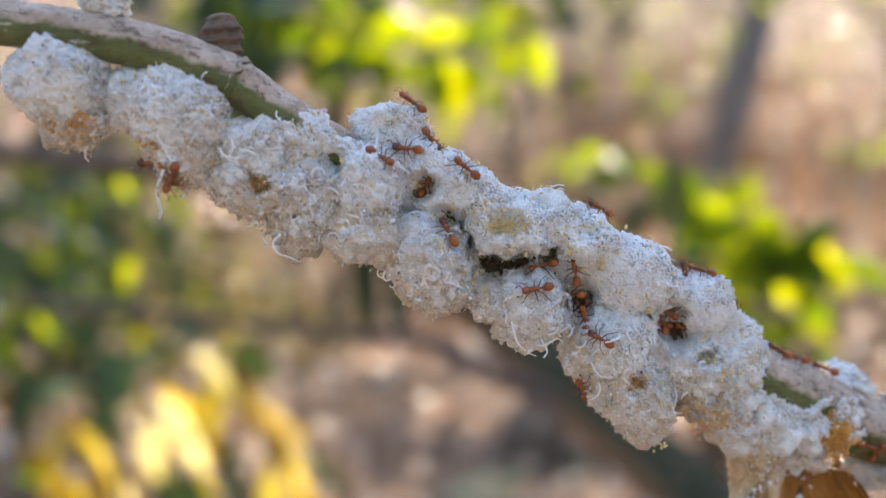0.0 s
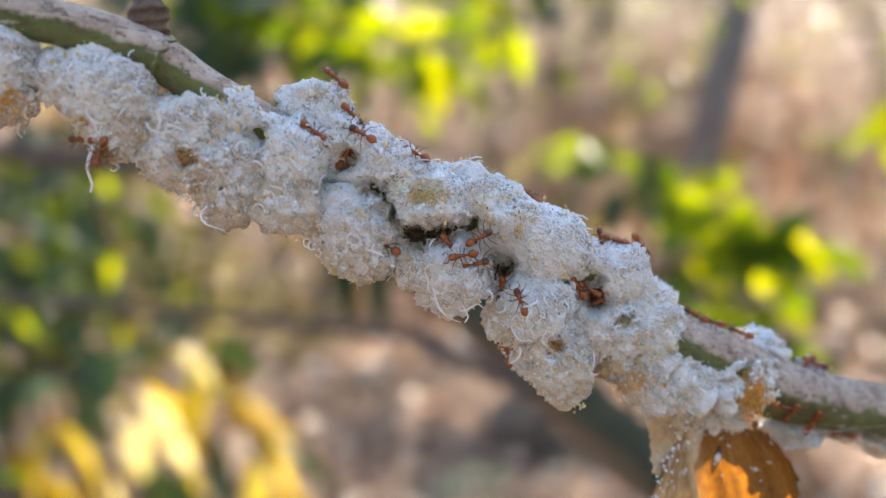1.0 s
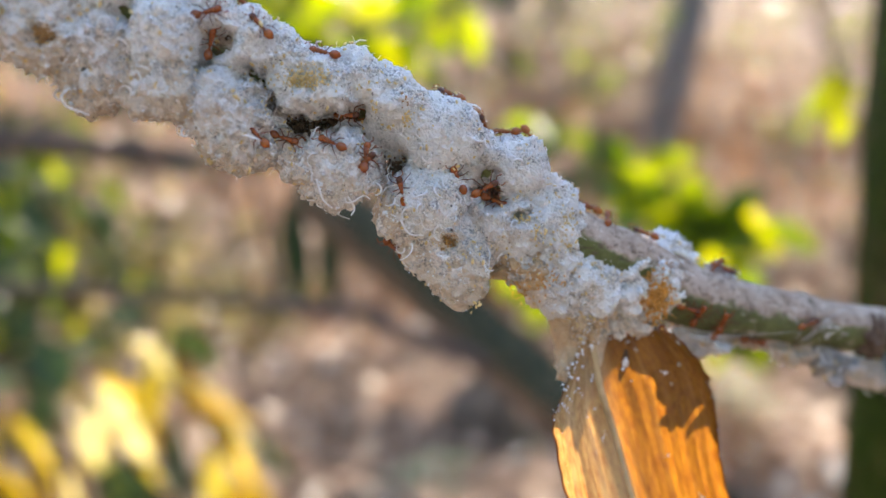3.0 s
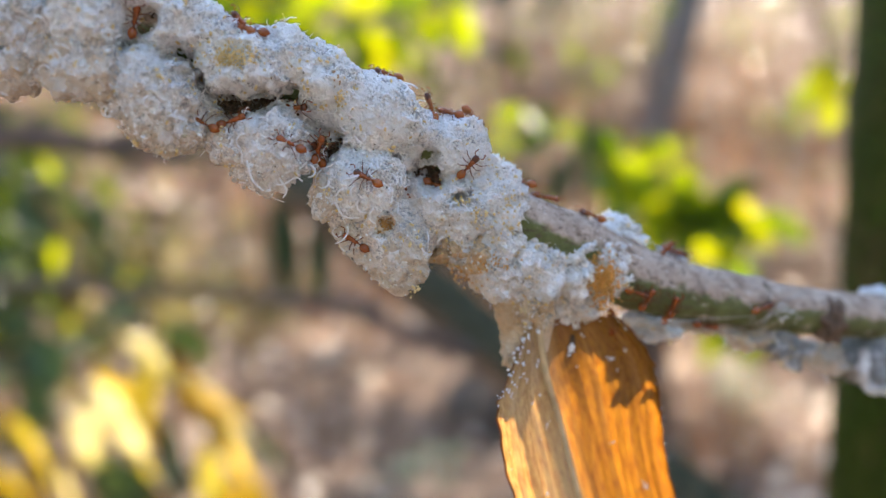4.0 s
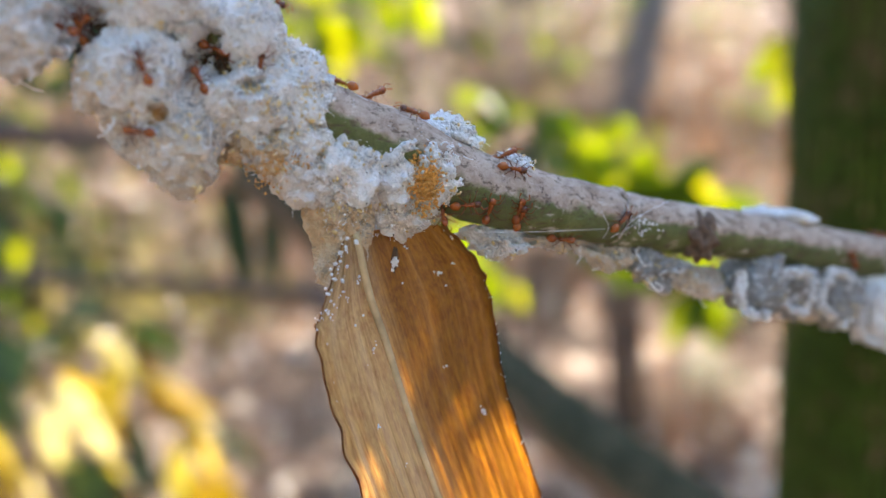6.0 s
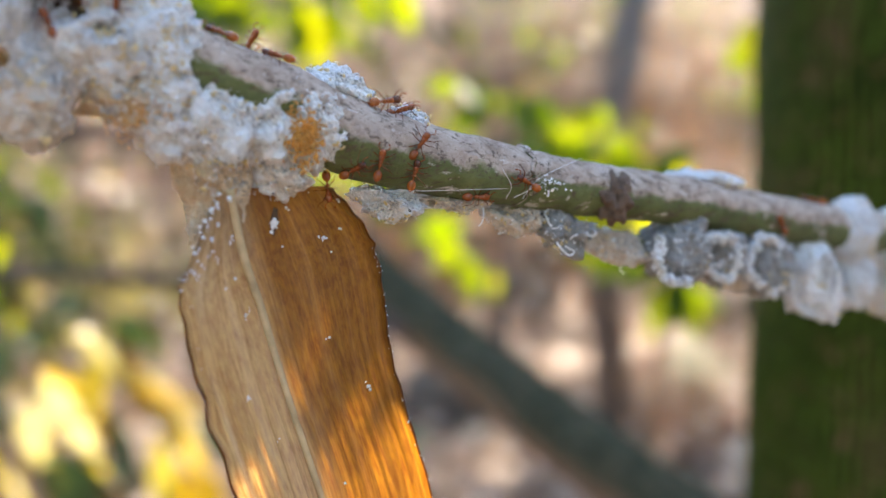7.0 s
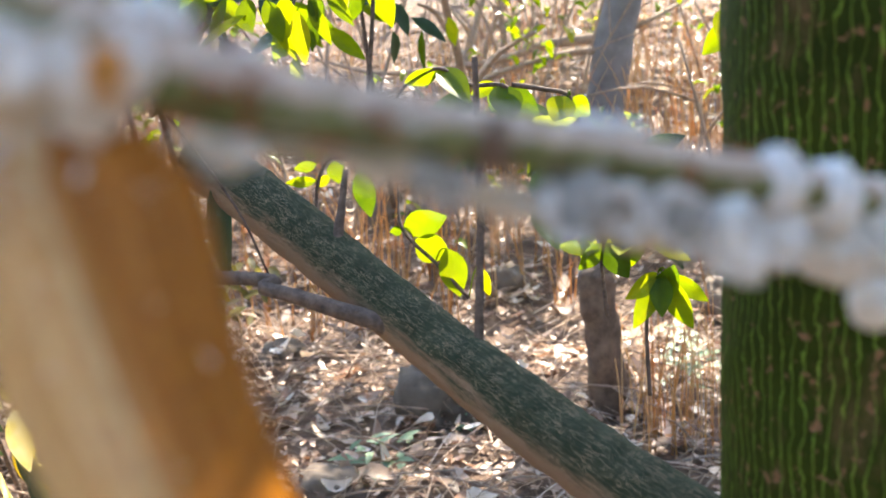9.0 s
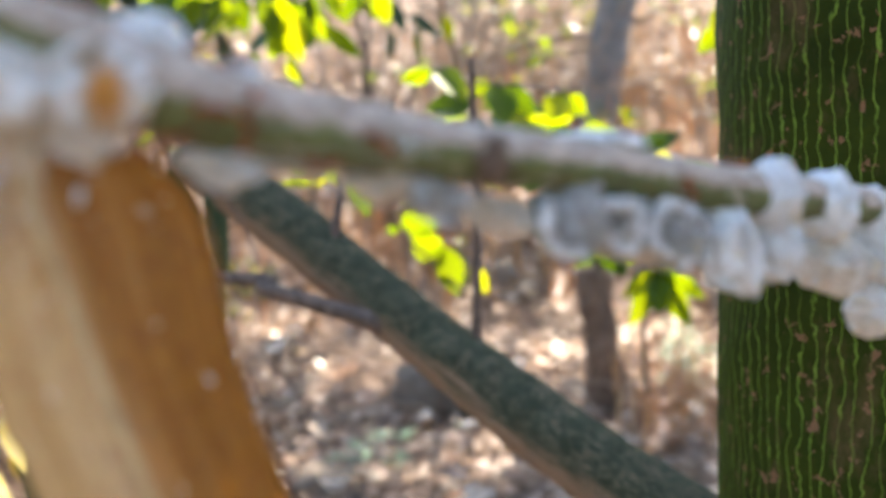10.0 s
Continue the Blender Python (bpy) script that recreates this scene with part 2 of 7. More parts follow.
def dry_leaf_material():
    """Dead brown blade: lengthwise veins and streaks, stains; lets sunlight through orange."""
    m, n, l, b = material("dead_leaf_blade", 0.5)
    vec = coords(n, l)
    at = n.new("ShaderNodeAttribute")
    at.attribute_name = "across"
    down = n.new("ShaderNodeAttribute")
    down.attribute_name = "along"
    comb = n.new("ShaderNodeCombineXYZ")
    l.new(at.outputs["Fac"], comb.inputs[0]), l.new(down.outputs["Fac"], comb.inputs[1])

    def streaks(across, along, detail, rough):
        mp = n.new("ShaderNodeMapping")
        mp.inputs["Scale"].default_value = (across, along, 1)
        l.new(comb.outputs[0], mp.inputs[0])
        return noise_tex(n, l, mp.outputs[0], 1.0, detail, rough)

    vein = streaks(95, 2.0, 4, 0.65)
    broad = streaks(13, 1.2, 5, 0.6)
    big = noise_tex(n, l, vec, 110, 5, 0.65, 0.4)
    blot = streaks(46, 26, 5, 0.72)
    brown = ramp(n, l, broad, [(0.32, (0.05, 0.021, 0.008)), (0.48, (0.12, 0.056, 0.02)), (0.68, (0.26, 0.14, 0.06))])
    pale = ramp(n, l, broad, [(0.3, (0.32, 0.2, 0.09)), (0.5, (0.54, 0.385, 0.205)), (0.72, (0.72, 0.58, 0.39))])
    # left half paler: part own colour, part sky reflection of the fold painted in
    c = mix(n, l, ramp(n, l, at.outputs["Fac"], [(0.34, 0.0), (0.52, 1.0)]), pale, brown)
    c = mix(n, l, ramp(n, l, vein, [(0.34, 0.45), (0.48, 0.0)]), c, (0.15, 0.075, 0.03))
    c = mix(n, l, ramp(n, l, vein, [(0.56, 0.0), (0.72, 0.2)]), c, (0.62, 0.45, 0.24))
    c = mix(n, l, ramp(n, l, big, [(0.55, 0.0), (0.75, 0.6)]), c, (0.16, 0.08, 0.03))
    c = mix(n, l, ramp(n, l, blot, [(0.62, 0.0), (0.7, 0.45)]), c, (0.11, 0.055, 0.028))
    l.new(c, b.inputs["Base Color"])
    b.inputs["Specular IOR Level"].default_value = 0.35
    bump(n, l, b, mix(n, l, 0.6, vein, broad), 0.7, 0.00025)
    tr = n.new("ShaderNodeBsdfTranslucent")
    tissue = ramp(n, l, at.outputs["Fac"], [(0.36, (0.95, 0.56, 0.16)), (0.46, (1.0, 0.4, 0.025))])
    glow = mix(n, l, ramp(n, l, blot, [(0.4, 0.0), (0.62, 1.0)]), tissue, (0.5, 0.14, 0.01))
    l.new(mix(n, l, ramp(n, l, vein, [(0.36, 0.4), (0.5, 0.0)]), glow, (0.3, 0.08, 0.006)), tr.inputs[0])
    ms = n.new("ShaderNodeMixShader")
    l.new(ramp(n, l, at.outputs["Fac"], [(0.36, 0.34), (0.46, 0.26)]), ms.inputs[0])
    l.new(b.outputs[0], ms.inputs[1]), l.new(tr.outputs[0], ms.inputs[2])
    l.new(ms.outputs[0], n["Material Output"].inputs[0])
    return m


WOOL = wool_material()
def floc_material():
    m, n, l, b = material("wax_floc", 1.0)
    c = ramp(n, l, island_random(n), [(0.0, (0.9, 0.92, 0.94)), (0.7, (0.8, 0.83, 0.86)), (0.8, (0.62, 0.61, 0.58)), (0.9, (0.7, 0.56, 0.34)), (0.96, (0.14, 0.14, 0.13))])
    l.new(c, b.inputs["Base Color"])
    b.inputs["Specular IOR Level"].default_value = 0.0
    return m


FLOC = floc_material()
# tan for lower lobes: part dirt, part warm bounce light in the colour
WOOL_TAN = wool_material("tan_wax_wool", 0.4, (0.64, 0.46, 0.28), (0.76, 0.72, 0.66))
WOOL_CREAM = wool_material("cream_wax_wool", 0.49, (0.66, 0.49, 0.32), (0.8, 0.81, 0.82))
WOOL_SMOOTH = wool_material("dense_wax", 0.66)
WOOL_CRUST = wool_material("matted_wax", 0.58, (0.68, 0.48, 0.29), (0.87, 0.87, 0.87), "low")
FIBRE = plain("wax_fibre", (0.86, 0.86, 0.87), 0.6, 0.06, 500)
CRAWLER = plain("yellow_crawler", (0.74, 0.57, 0.27), 0.5, 0.25, 900)
EGG = plain("orange_egg", (0.66, 0.33, 0.07), 0.4, 0.35, 900)
# brown, darkened to stand in for the shade in the grooves
PIT = plain("brown_pit", (0.085, 0.05, 0.026), 0.7, 0.5, 900)
BARK, TRUNK, LIMB, SOIL, DEADLEAF = bark_material(), trunk_material(), limb_material(), soil_material(), dry_leaf_material()
MIDRIB = plain("pale_midrib", (0.56, 0.42, 0.23), 0.5, 0.3, 300, 0.0001)
STUBBARK = plain("brown_stub_bark", (0.16, 0.105, 0.075), 0.9, 0.5, 26, 0.004)
TREEBARK = plain("grey_tree_bark", (0.17, 0.16, 0.17), 0.85, 0.3, 9, 0.004)
STICK = plain("weathered_stick", (0.33, 0.24, 0.185), 0.85, 0.4, 40, 0.002)
DARKSTICK = plain("brown_shoot_bark", (0.13, 0.09, 0.07), 0.85, 0.6, 130, 0.002)
ROCK = plain("grey_stone", (0.15, 0.115, 0.09), 0.9, 0.4, 9, 0.006)
BUDBARK = plain("bud_bark", (0.15, 0.1, 0.07), 0.85, 0.55, 700, 0.0002)
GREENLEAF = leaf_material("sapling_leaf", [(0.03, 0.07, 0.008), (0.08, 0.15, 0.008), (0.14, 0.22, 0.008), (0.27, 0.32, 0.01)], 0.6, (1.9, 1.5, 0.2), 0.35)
# darker leaf copy: the shade of unlit foliage is put into its colour
DARKLEAF = leaf_material("shade_toned_leaf", [(0.03, 0.06, 0.03), (0.05, 0.09, 0.05)], 0.25, (1.2, 1.2, 0.5), 0.4)
# the palest stop paints leaves blown white by the sun
YELLOWLEAF = leaf_material("yellowing_leaf", [(0.2, 0.12, 0.01), (0.5, 0.34, 0.015), (0.85, 0.68, 0.07), (0.94, 0.9, 0.7)], 0.5, (1.12, 1.1, 0.8), 0.22)
# dim copy of the yellow leaf, dullness of shade in its colour
OCHRELEAF = leaf_material("ochre_leaf", [(0.08, 0.05, 0.008), (0.2, 0.12, 0.015), (0.34, 0.24, 0.03)], 0.3, (1.1, 1.0, 0.5), 0.25)
# the palest litter stop also paints sun glints into the colour
LITTER = leaf_material("leaf_litter", [(0.1, 0.052, 0.03), (0.3, 0.18, 0.12), (0.56, 0.4, 0.3), (0.92, 0.82, 0.72)], 0.15, (1.2, 0.85, 0.6), 0.38)
# pale dry leaf, whitened further to stand in for sun glints
PALE_GLINT = leaf_material("pale_glint_leaf", [(0.6, 0.47, 0.37), (0.85, 0.76, 0.66), (0.95, 0.91, 0.85)], 0.25, (1.1, 1.0, 0.85), 0.28)
STRAW = leaf_material("dry_straw", [(0.48, 0.22, 0.08), (0.64, 0.4, 0.17), (0.78, 0.6, 0.36)], 0.4, (1.2, 1.0, 0.6), 0.5)
PALE = leaf_material("bleached_straw", [(0.3, 0.19, 0.12), (0.62, 0.47, 0.35), (0.88, 0.76, 0.64)], 0.2, (1.1, 0.95, 0.8), 0.5)
HERB = leaf_material("grey_green_herb", [(0.16, 0.24, 0.15), (0.3, 0.4, 0.28)], 0.3, (1.0, 1.2, 0.6), 0.5)
ANT = plain("amber_ant_shell", (0.27, 0.066, 0.011), 0.18, 0.3, 1500, 0.0, 0.6)
ANTDARK = plain("dark_ant_shell", (0.09, 0.026, 0.01), 0.2, 0.3, 1500, 0.0, 0.6)
ANTLEG = plain("brown_ant_leg", (0.17, 0.045, 0.012), 0.25, 0.3, 1500, 0.0, 0.5)
SHEET = wool_material("wax_skin", 0.4, (0.56, 0.28, 0.075), (0.74, 0.62, 0.45))
WOOL_GREY = wool_material("thin_wax", 0.52, (0.4, 0.25, 0.11), (0.33, 0.34, 0.34))
PITGRAIN = plain("brown_resin", (0.4, 0.22, 0.07), 0.5, 0.5, 900)


# ---- mesh tools ----
def mesh_object(name, verts, faces, mat, parent=None, smooth=True):
    me = bpy.data.meshes.new(name)
    me.from_pydata([tuple(v) for v in verts], [], faces)
    me.materials.append(mat)
    if smooth:
        me.polygons.foreach_set("use_smooth", [True] * len(me.polygons))
    me.update()
    ob = new(name, me)
    ob.parent = parent
    return ob


def part(name, bm, mat, parent, label=""):
    me = bpy.data.meshes.new(name)
    bm.to_mesh(me)
    bm.free()
    me.materials.append(mat)
    me.polygons.foreach_set("use_smooth", [True] * len(me.polygons))
    ob = new(name, me)
    ob.parent = parent
    return tagged(ob, label)


def spline(points, n):
    """n points on a smooth curve through the given ones (3D or with a radius as fourth)."""
    p = np.array(points, float)
    p = np.vstack([2 * p[0] - p[1], p, 2 * p[-1] - p[-2]])
    out = []
    for s in np.linspace(0, len(p) - 3 - 1e-9, n):
        i, u = int(s), s - int(s)
        a, b, c, d = p[i:i + 4]
        out.append(0.5 * (2 * b + (c - a) * u + (2 * a - 5 * b + 4 * c - d) * u * u + (3 * b - a - 3 * c + d) * u ** 3))
    return np.array(out)


def tube(path, radii, sides, rough=0.0, freq=1.0, seed=0.0, caps=True):
    """Vertices and faces of a round limb along a path; rough: share by which its skin goes in and out."""
    path = np.asarray(path, float)
    n = len(path)
    radii = np.broadcast_to(radii, n)
    tang = np.gradient(path, axis=0)
    tang /= np.linalg.norm(tang, axis=1)[:, None] + 1e-12
    ref = np.array((0, 0, 1.0)) if abs(tang[:, 2]).mean() < 0.8 else np.array((1.0, 0, 0))
    verts, faces = [], []
    for i in range(n):
        a = np.cross(tang[i], ref)
        a /= np.linalg.norm(a) + 1e-12
        b = np.cross(a, tang[i])
        for k in range(sides):
            w = 2 * math.pi * k / sides
            d = a * math.cos(w) + b * math.sin(w)
            r = radii[i]
            if rough:
                q = Vector(path[i] + d * r) * freq + Vector((seed, seed, seed))
                r *= 1 + rough * noise.fractal(q, 0.8, 2.0, 4)
            verts.append(path[i] + d * r)
    for i in range(n - 1):
        for k in range(sides):
            j = (k + 1) % sides
            faces.append((i * sides + k, i * sides + j, (i + 1) * sides + j, (i + 1) * sides + k))
    if caps:
        faces.append(tuple(range(sides))[::-1])
        faces.append(tuple((n - 1) * sides + k for k in range(sides)))
    return verts, faces


def limb(name, points, sides, steps, mat, parent=None, rough=0.0, freq=1.0, seed=0.0):
    """A tapered limb through points (x, y, z, radius)."""
    s = spline(points, steps)
    v, f = tube(s[:, :3], s[:, 3], sides, rough, freq, seed)
    return mesh_object(name, v, f, mat, parent)


class Heap:
    """Gathers many small pieces into one mesh."""

    def __init__(self):
        self.v, self.f = [], []

    def add(self, verts, faces):
        k = len(self.v)
        self.v.extend(verts)
        self.f.extend(tuple(i + k for i in f) for f in faces)

    def make(self, name, mat, parent=None, smooth=True):
        return mesh_object(name, self.v, self.f, mat, parent, smooth)


_b = bmesh.new()
bmesh.ops.create_icosphere(_b, subdivisions=1, radius=1)
GRAIN_V = np.array([v.co[:] for v in _b.verts])
GRAIN_F = [tuple(v.index for v in f.verts) for f in _b.faces]
_b.free()


def grain(heap, at, size, turn):
    heap.add([Vector(at) + turn @ Vector((x * size[0], y * size[1], z * size[2])) for x, y, z in GRAIN_V], GRAIN_F)


def grain_low(heap, at, size, turn):
    """A grain of eight faces."""
    c = Vector(at)
    a, b, d = (turn @ Vector(q) for q in ((size[0], 0, 0), (0, size[1], 0), (0, 0, size[2])))
    heap.add([c + a, c - a, c + b, c - b, c + d, c - d], ((0, 2, 4), (2, 1, 4), (1, 3, 4), (3, 0, 4), (2, 0, 5), (1, 2, 5), (3, 1, 5), (0, 3, 5)))


def random_turn(rng):
    return Euler((rng.uniform(0, 6.3), rng.uniform(0, 6.3), rng.uniform(0, 6.3))).to_matrix()


# ---- the ground and the wood behind ----
def ground_height(x, y):
    h = 0.05 * noise.noise(Vector((x * 0.9, y * 0.9, 3))) + 0.02 * noise.noise(Vector((x * 4, y * 4, 1)))
    rise = max(0.0, y - 3.2)
    return h + 0.16 * rise + 0.016 * min(rise, 12.0) ** 2


def make_ground():
    xs = np.concatenate([np.linspace(-60, -5, 14), np.linspace(-4.6, 4.6, 93), np.linspace(5, 60, 14)])
    ys = np.concatenate([np.linspace(-30, -2, 8), np.linspace(-1.6, 8, 97), np.linspace(8.5, 70, 24)])
    verts = [(x, y, ground_height(x, y)) for y in ys for x in xs]
    w = len(xs)
    faces = [(j * w + i, j * w + i + 1, (j + 1) * w + i + 1, (j + 1) * w + i) for j in range(len(ys) - 1) for i in range(w - 1)]
    return tagged(mesh_object("ground", verts, faces, SOIL), "brown woodland ground rising into a slope", "ground", kind="structure")


def blade(heap, at, heading, size, width, curl, up, rng, segs=3):
    """One small bent leaf."""
    a = Vector((math.cos(heading), math.sin(heading), 0))
    side = Vector((-a.y, a.x, 0))
    tilt = rng.uniform(-0.6, 0.6)
    side = (side + Vector((0, 0, tilt))).normalized()
    verts, faces = [], []
    for i in range(segs + 1):
        u = i / segs
        w = width * math.sin(math.pi * (0.06 + 0.88 * u)) ** 0.8
        c = Vector(at) + a * size * (u - 0.5) + Vector((0, 0, up * u * size + curl * size * (u - 0.5) ** 2 * 4))
        verts += [c - side * w + Vector((0, 0, w * 0.35)), c, c + side * w + Vector((0, 0, w * 0.35))]
    for i in range(segs):
        k = i * 3
        faces += [(k, k + 1, k + 4, k + 3), (k + 1, k + 2, k + 5, k + 4)]
    heap.add(verts, faces)


def make_litter():
    rng = random.Random(4)
    heap = Heap()
    for i in range(25000):
        y = 1.2 + 8.5 * rng.random() ** 1.6
        x = 0.2 + rng.uniform(-1, 1) * (0.9 + 0.55 * y)
        s = rng.uniform(0.013, 0.045) if rng.random() < 0.88 else rng.uniform(0.05, 0.085)
        blade(heap, (x, y, ground_height(x, y) + rng.uniform(0.004, 0.035)), rng.uniform(0, 6.28), s, s * rng.uniform(0.16, 0.33), rng.uniform(-0.15, 0.35), rng.uniform(-0.3, 0.45), rng)
    for i in range(5000):
        x, y = rng.uniform(-3.5, 3.5), rng.uniform(-3.0, 1.3)
        s = rng.uniform(0.03, 0.085)
        blade(heap, (x, y, ground_height(x, y) + rng.uniform(0.004, 0.03)), rng.uniform(0, 6.28), s, s * rng.uniform(0.2, 0.36), rng.uniform(-0.15, 0.35), rng.uniform(-0.3, 0.4), rng, 2)
    tagged(heap.make("leaf_litter", LITTER), "dry curled brown leaves covering the woodland ground", "leaf litter", kind="stuff")
    # whitened leaves that stand in for sunlit spots and glints
    pale = Heap()
    for i in range(1500):
        y = 1.5 + 9.5 * rng.random() ** 1.2
        x = 0.1 + rng.uniform(-1, 1) * (0.9 + 0.5 * y)
        s = rng.uniform(0.035, 0.08) * (1 + 0.1 * max(0, y - 3))
        blade(pale, (x, y, ground_height(x, y) + rng.uniform(0.015, 0.05)), rng.uniform(0, 6.28), s, s * rng.uniform(0.2, 0.4), rng.uniform(-0.1, 0.5), rng.uniform(-0.6, 0.6), rng, 4)
    tagged(pale.make("bleached_leaves", PALE_GLINT), "pale dry leaves on the litter, whitened to paint sun glints", "leaf litter", kind="stuff")
    heap = Heap()
    for i in range(2600):
        y = 1.4 + 9 * rng.random() ** 1.4
        x = 0.2 + rng.uniform(-1, 1) * (0.9 + 0.5 * y)
        a, ln = rng.uniform(0, 6.28), rng.uniform(0.08, 0.5)
        z = ground_height(x, y) + 0.02
        dx, dy, dz = math.cos(a) * ln, math.sin(a) * ln, rng.uniform(-0.01, 0.12)
        pts = spline([(x, y, z), (x + dx * 0.5, y + dy * 0.5 + rng.uniform(-0.03, 0.03), z + dz * 0.6 + 0.01), (x + dx, y + dy, z + dz)], 6)
        heap.add(*tube(pts, np.linspace(1, 0.5, 6) * rng.uniform(0.001, 0.0045), 5))
    straw = Heap()
    for i in range(3600):
        y = 1.3 + 7.5 * rng.random() ** 1.4
        x = 0.2 + rng.uniform(-1, 1) * (0.8 + 0.5 * y)
        a, ln = rng.uniform(0, 6.28), rng.uniform(0.06, 0.32)
        z = ground_height(x, y) + rng.uniform(0.01, 0.05)
        end = (x + math.cos(a) * ln, y + math.sin(a) * ln, z + rng.uniform(-0.01, 0.09) * (1 if rng.random() < 0.75 else 2.2))
        straw.add(*tube(spline([(x, y, z), ((x + end[0]) / 2 + rng.gauss(0, 0.012), (y + end[1]) / 2, (z + end[2]) / 2 + rng.uniform(0, 0.03)), end], 5), np.linspace(1, 0.4, 5) * rng.uniform(0.0007, 0.0022), 3))
    tagged(straw.make("straw_litter", PALE), "pale dry straws scattered over the leaf litter", "straw", kind="stuff")
    tagged(heap.make("fallen_twigs", STICK), "thin grey fallen twigs lying among dry leaves", "twigs", kind="stuff")


def make_stone(at, size, seed):
    bm = bmesh.new()
    bmesh.ops.create_icosphere(bm, subdivisions=4, radius=1)
    for v in bm.verts:
        p = v.co.copy()
        k = 1 + 0.28 * noise.fractal(p * 1.1 + Vector((seed, 0, 0)), 0.9, 2, 5) + 0.15 * noise.cell(p * 1.3 + Vector((seed, 2, 0)))
        v.co = Vector((p.x * size[0], p.y * size[1], p.z * size[2])) * k
    ob = part("stone", bm, ROCK, None)
    ob.location = (at[0], at[1], ground_height(at[0], at[1]) + size[2] * 0.35)
    ob.rotation_euler = (0, 0, seed * 1.7)
    return tagged(ob, "rough grey stone half sunk in dry leaves", "stone", "stones in the wood")


def make_backwood():
    """Thin stems and dead stalks on the slope behind."""
    rng = random.Random(9)
    heap, leaves, straw = Heap(), Heap(), Heap()
    for i in range(240):
        y = rng.uniform(3.6, 13)
        x = rng.uniform(-0.75, 0.75) * y + 0.1
        z = ground_height(x, y) - 0.03
        h = rng.uniform(0.6, 2.4)
        lean, lean2 = rng.uniform(-0.5, 0.5), rng.uniform(-0.5, 0.5)
        r = rng.uniform(0.004, 0.016) * (1 if rng.random() < 0.85 else 2.5)
        pts = spline([(x, y, z), (x + lean * h * 0.4, y + lean2 * h * 0.3, z + h * 0.5), (x + lean * h, y + lean2 * h, z + h)], 8)
        heap.add(*tube(pts, np.linspace(1, 0.35, 8) * r, 6))
        for k in range(rng.randint(2, 5)):
            q = pts[rng.randint(2, 7)]
            e = q + np.array((rng.uniform(-0.5, 0.5), rng.uniform(-0.4, 0.4), rng.uniform(0.0, 0.45)))
            heap.add(*tube(spline([q, (q + e) / 2 + np.array((0, 0, 0.05)), e], 5), np.linspace(0.5, 0.25, 5) * r, 5))
            if rng.random() < 0.45:
                for j in range(rng.randint(4, 11)):
                    c = e + np.array([rng.uniform(-0.16, 0.16) for _ in range(3)])
                    blade(leaves, c, rng.uniform(0, 6.28), rng.uniform(0.05, 0.11), rng.uniform(0.012, 0.03), -0.2, rng.uniform(-0.9, 0.2), rng)
    tagged(heap.make("undergrowth_stems", STICK), "thin grey bare stems of undergrowth on the slope", "undergrowth", kind="stuff")
    tagged(leaves.make("undergrowth_leaves", GREENLEAF), "sunlit yellow-unseen green leaves added for shade of distant undergrowth", "foliage", kind="stuff")
    for i in range(3000):
        y = rng.uniform(3.2, 9)
        x = rng.uniform(-0.65, 0.65) * y + 0.1
        clump = noise.noise(Vector((x * 0.9, y * 0.9, 7)))
        if clump < -0.05:
            continue
        z = ground_height(x, y)
        h = rng.uniform(0.15, 0.75)
        a = rng.uniform(0, 6.28)
        l = rng.uniform(0.05, 0.4) * h
        pts = spline([(x, y, z), (x + l * 0.3 * math.cos(a), y + l * 0.3 * math.sin(a), z + h * 0.6), (x + l * math.cos(a), y + l * math.sin(a), z + h)], 5)
        straw.add(*tube(pts, np.linspace(1, 0.3, 5) * rng.uniform(0.002, 0.005), 3))
    tagged(straw.make("dry_grass", STRAW), "pale golden dry grass on the sunny slope", "grass", kind="stuff")


make_ground()


# ---- trees ----
def make_trunk():
    """The green trunk that stands close behind the twig."""
    ob = tagged(new("green_tree"), "green-barked tree with pale wavy cracks and brown scabs", "tree")
    ob.location = (0.2185, 0.356, 0)
    rows = [(0.005, 0, -0.05, 0.085), (0.004, 0, 0.3, 0.062), (0.0, 0, 0.65, 0.057), (-0.002, 0, 0.85, 0.0565), (-0.004, 0, 1.1, 0.056), (-0.002, 0.01, 1.8, 0.052), (0.02, 0.05, 2.6, 0.04), (0.1, 0.2, 3.3, 0.02)]
    s = spline(rows, 150)
    v, f = tube(s[:, :3], s[:, 3], 72, 0.035, 28, 3.0)
    mesh_object("trunk", v, f, TRUNK, ob)
    return ob


green_tree = make_trunk()


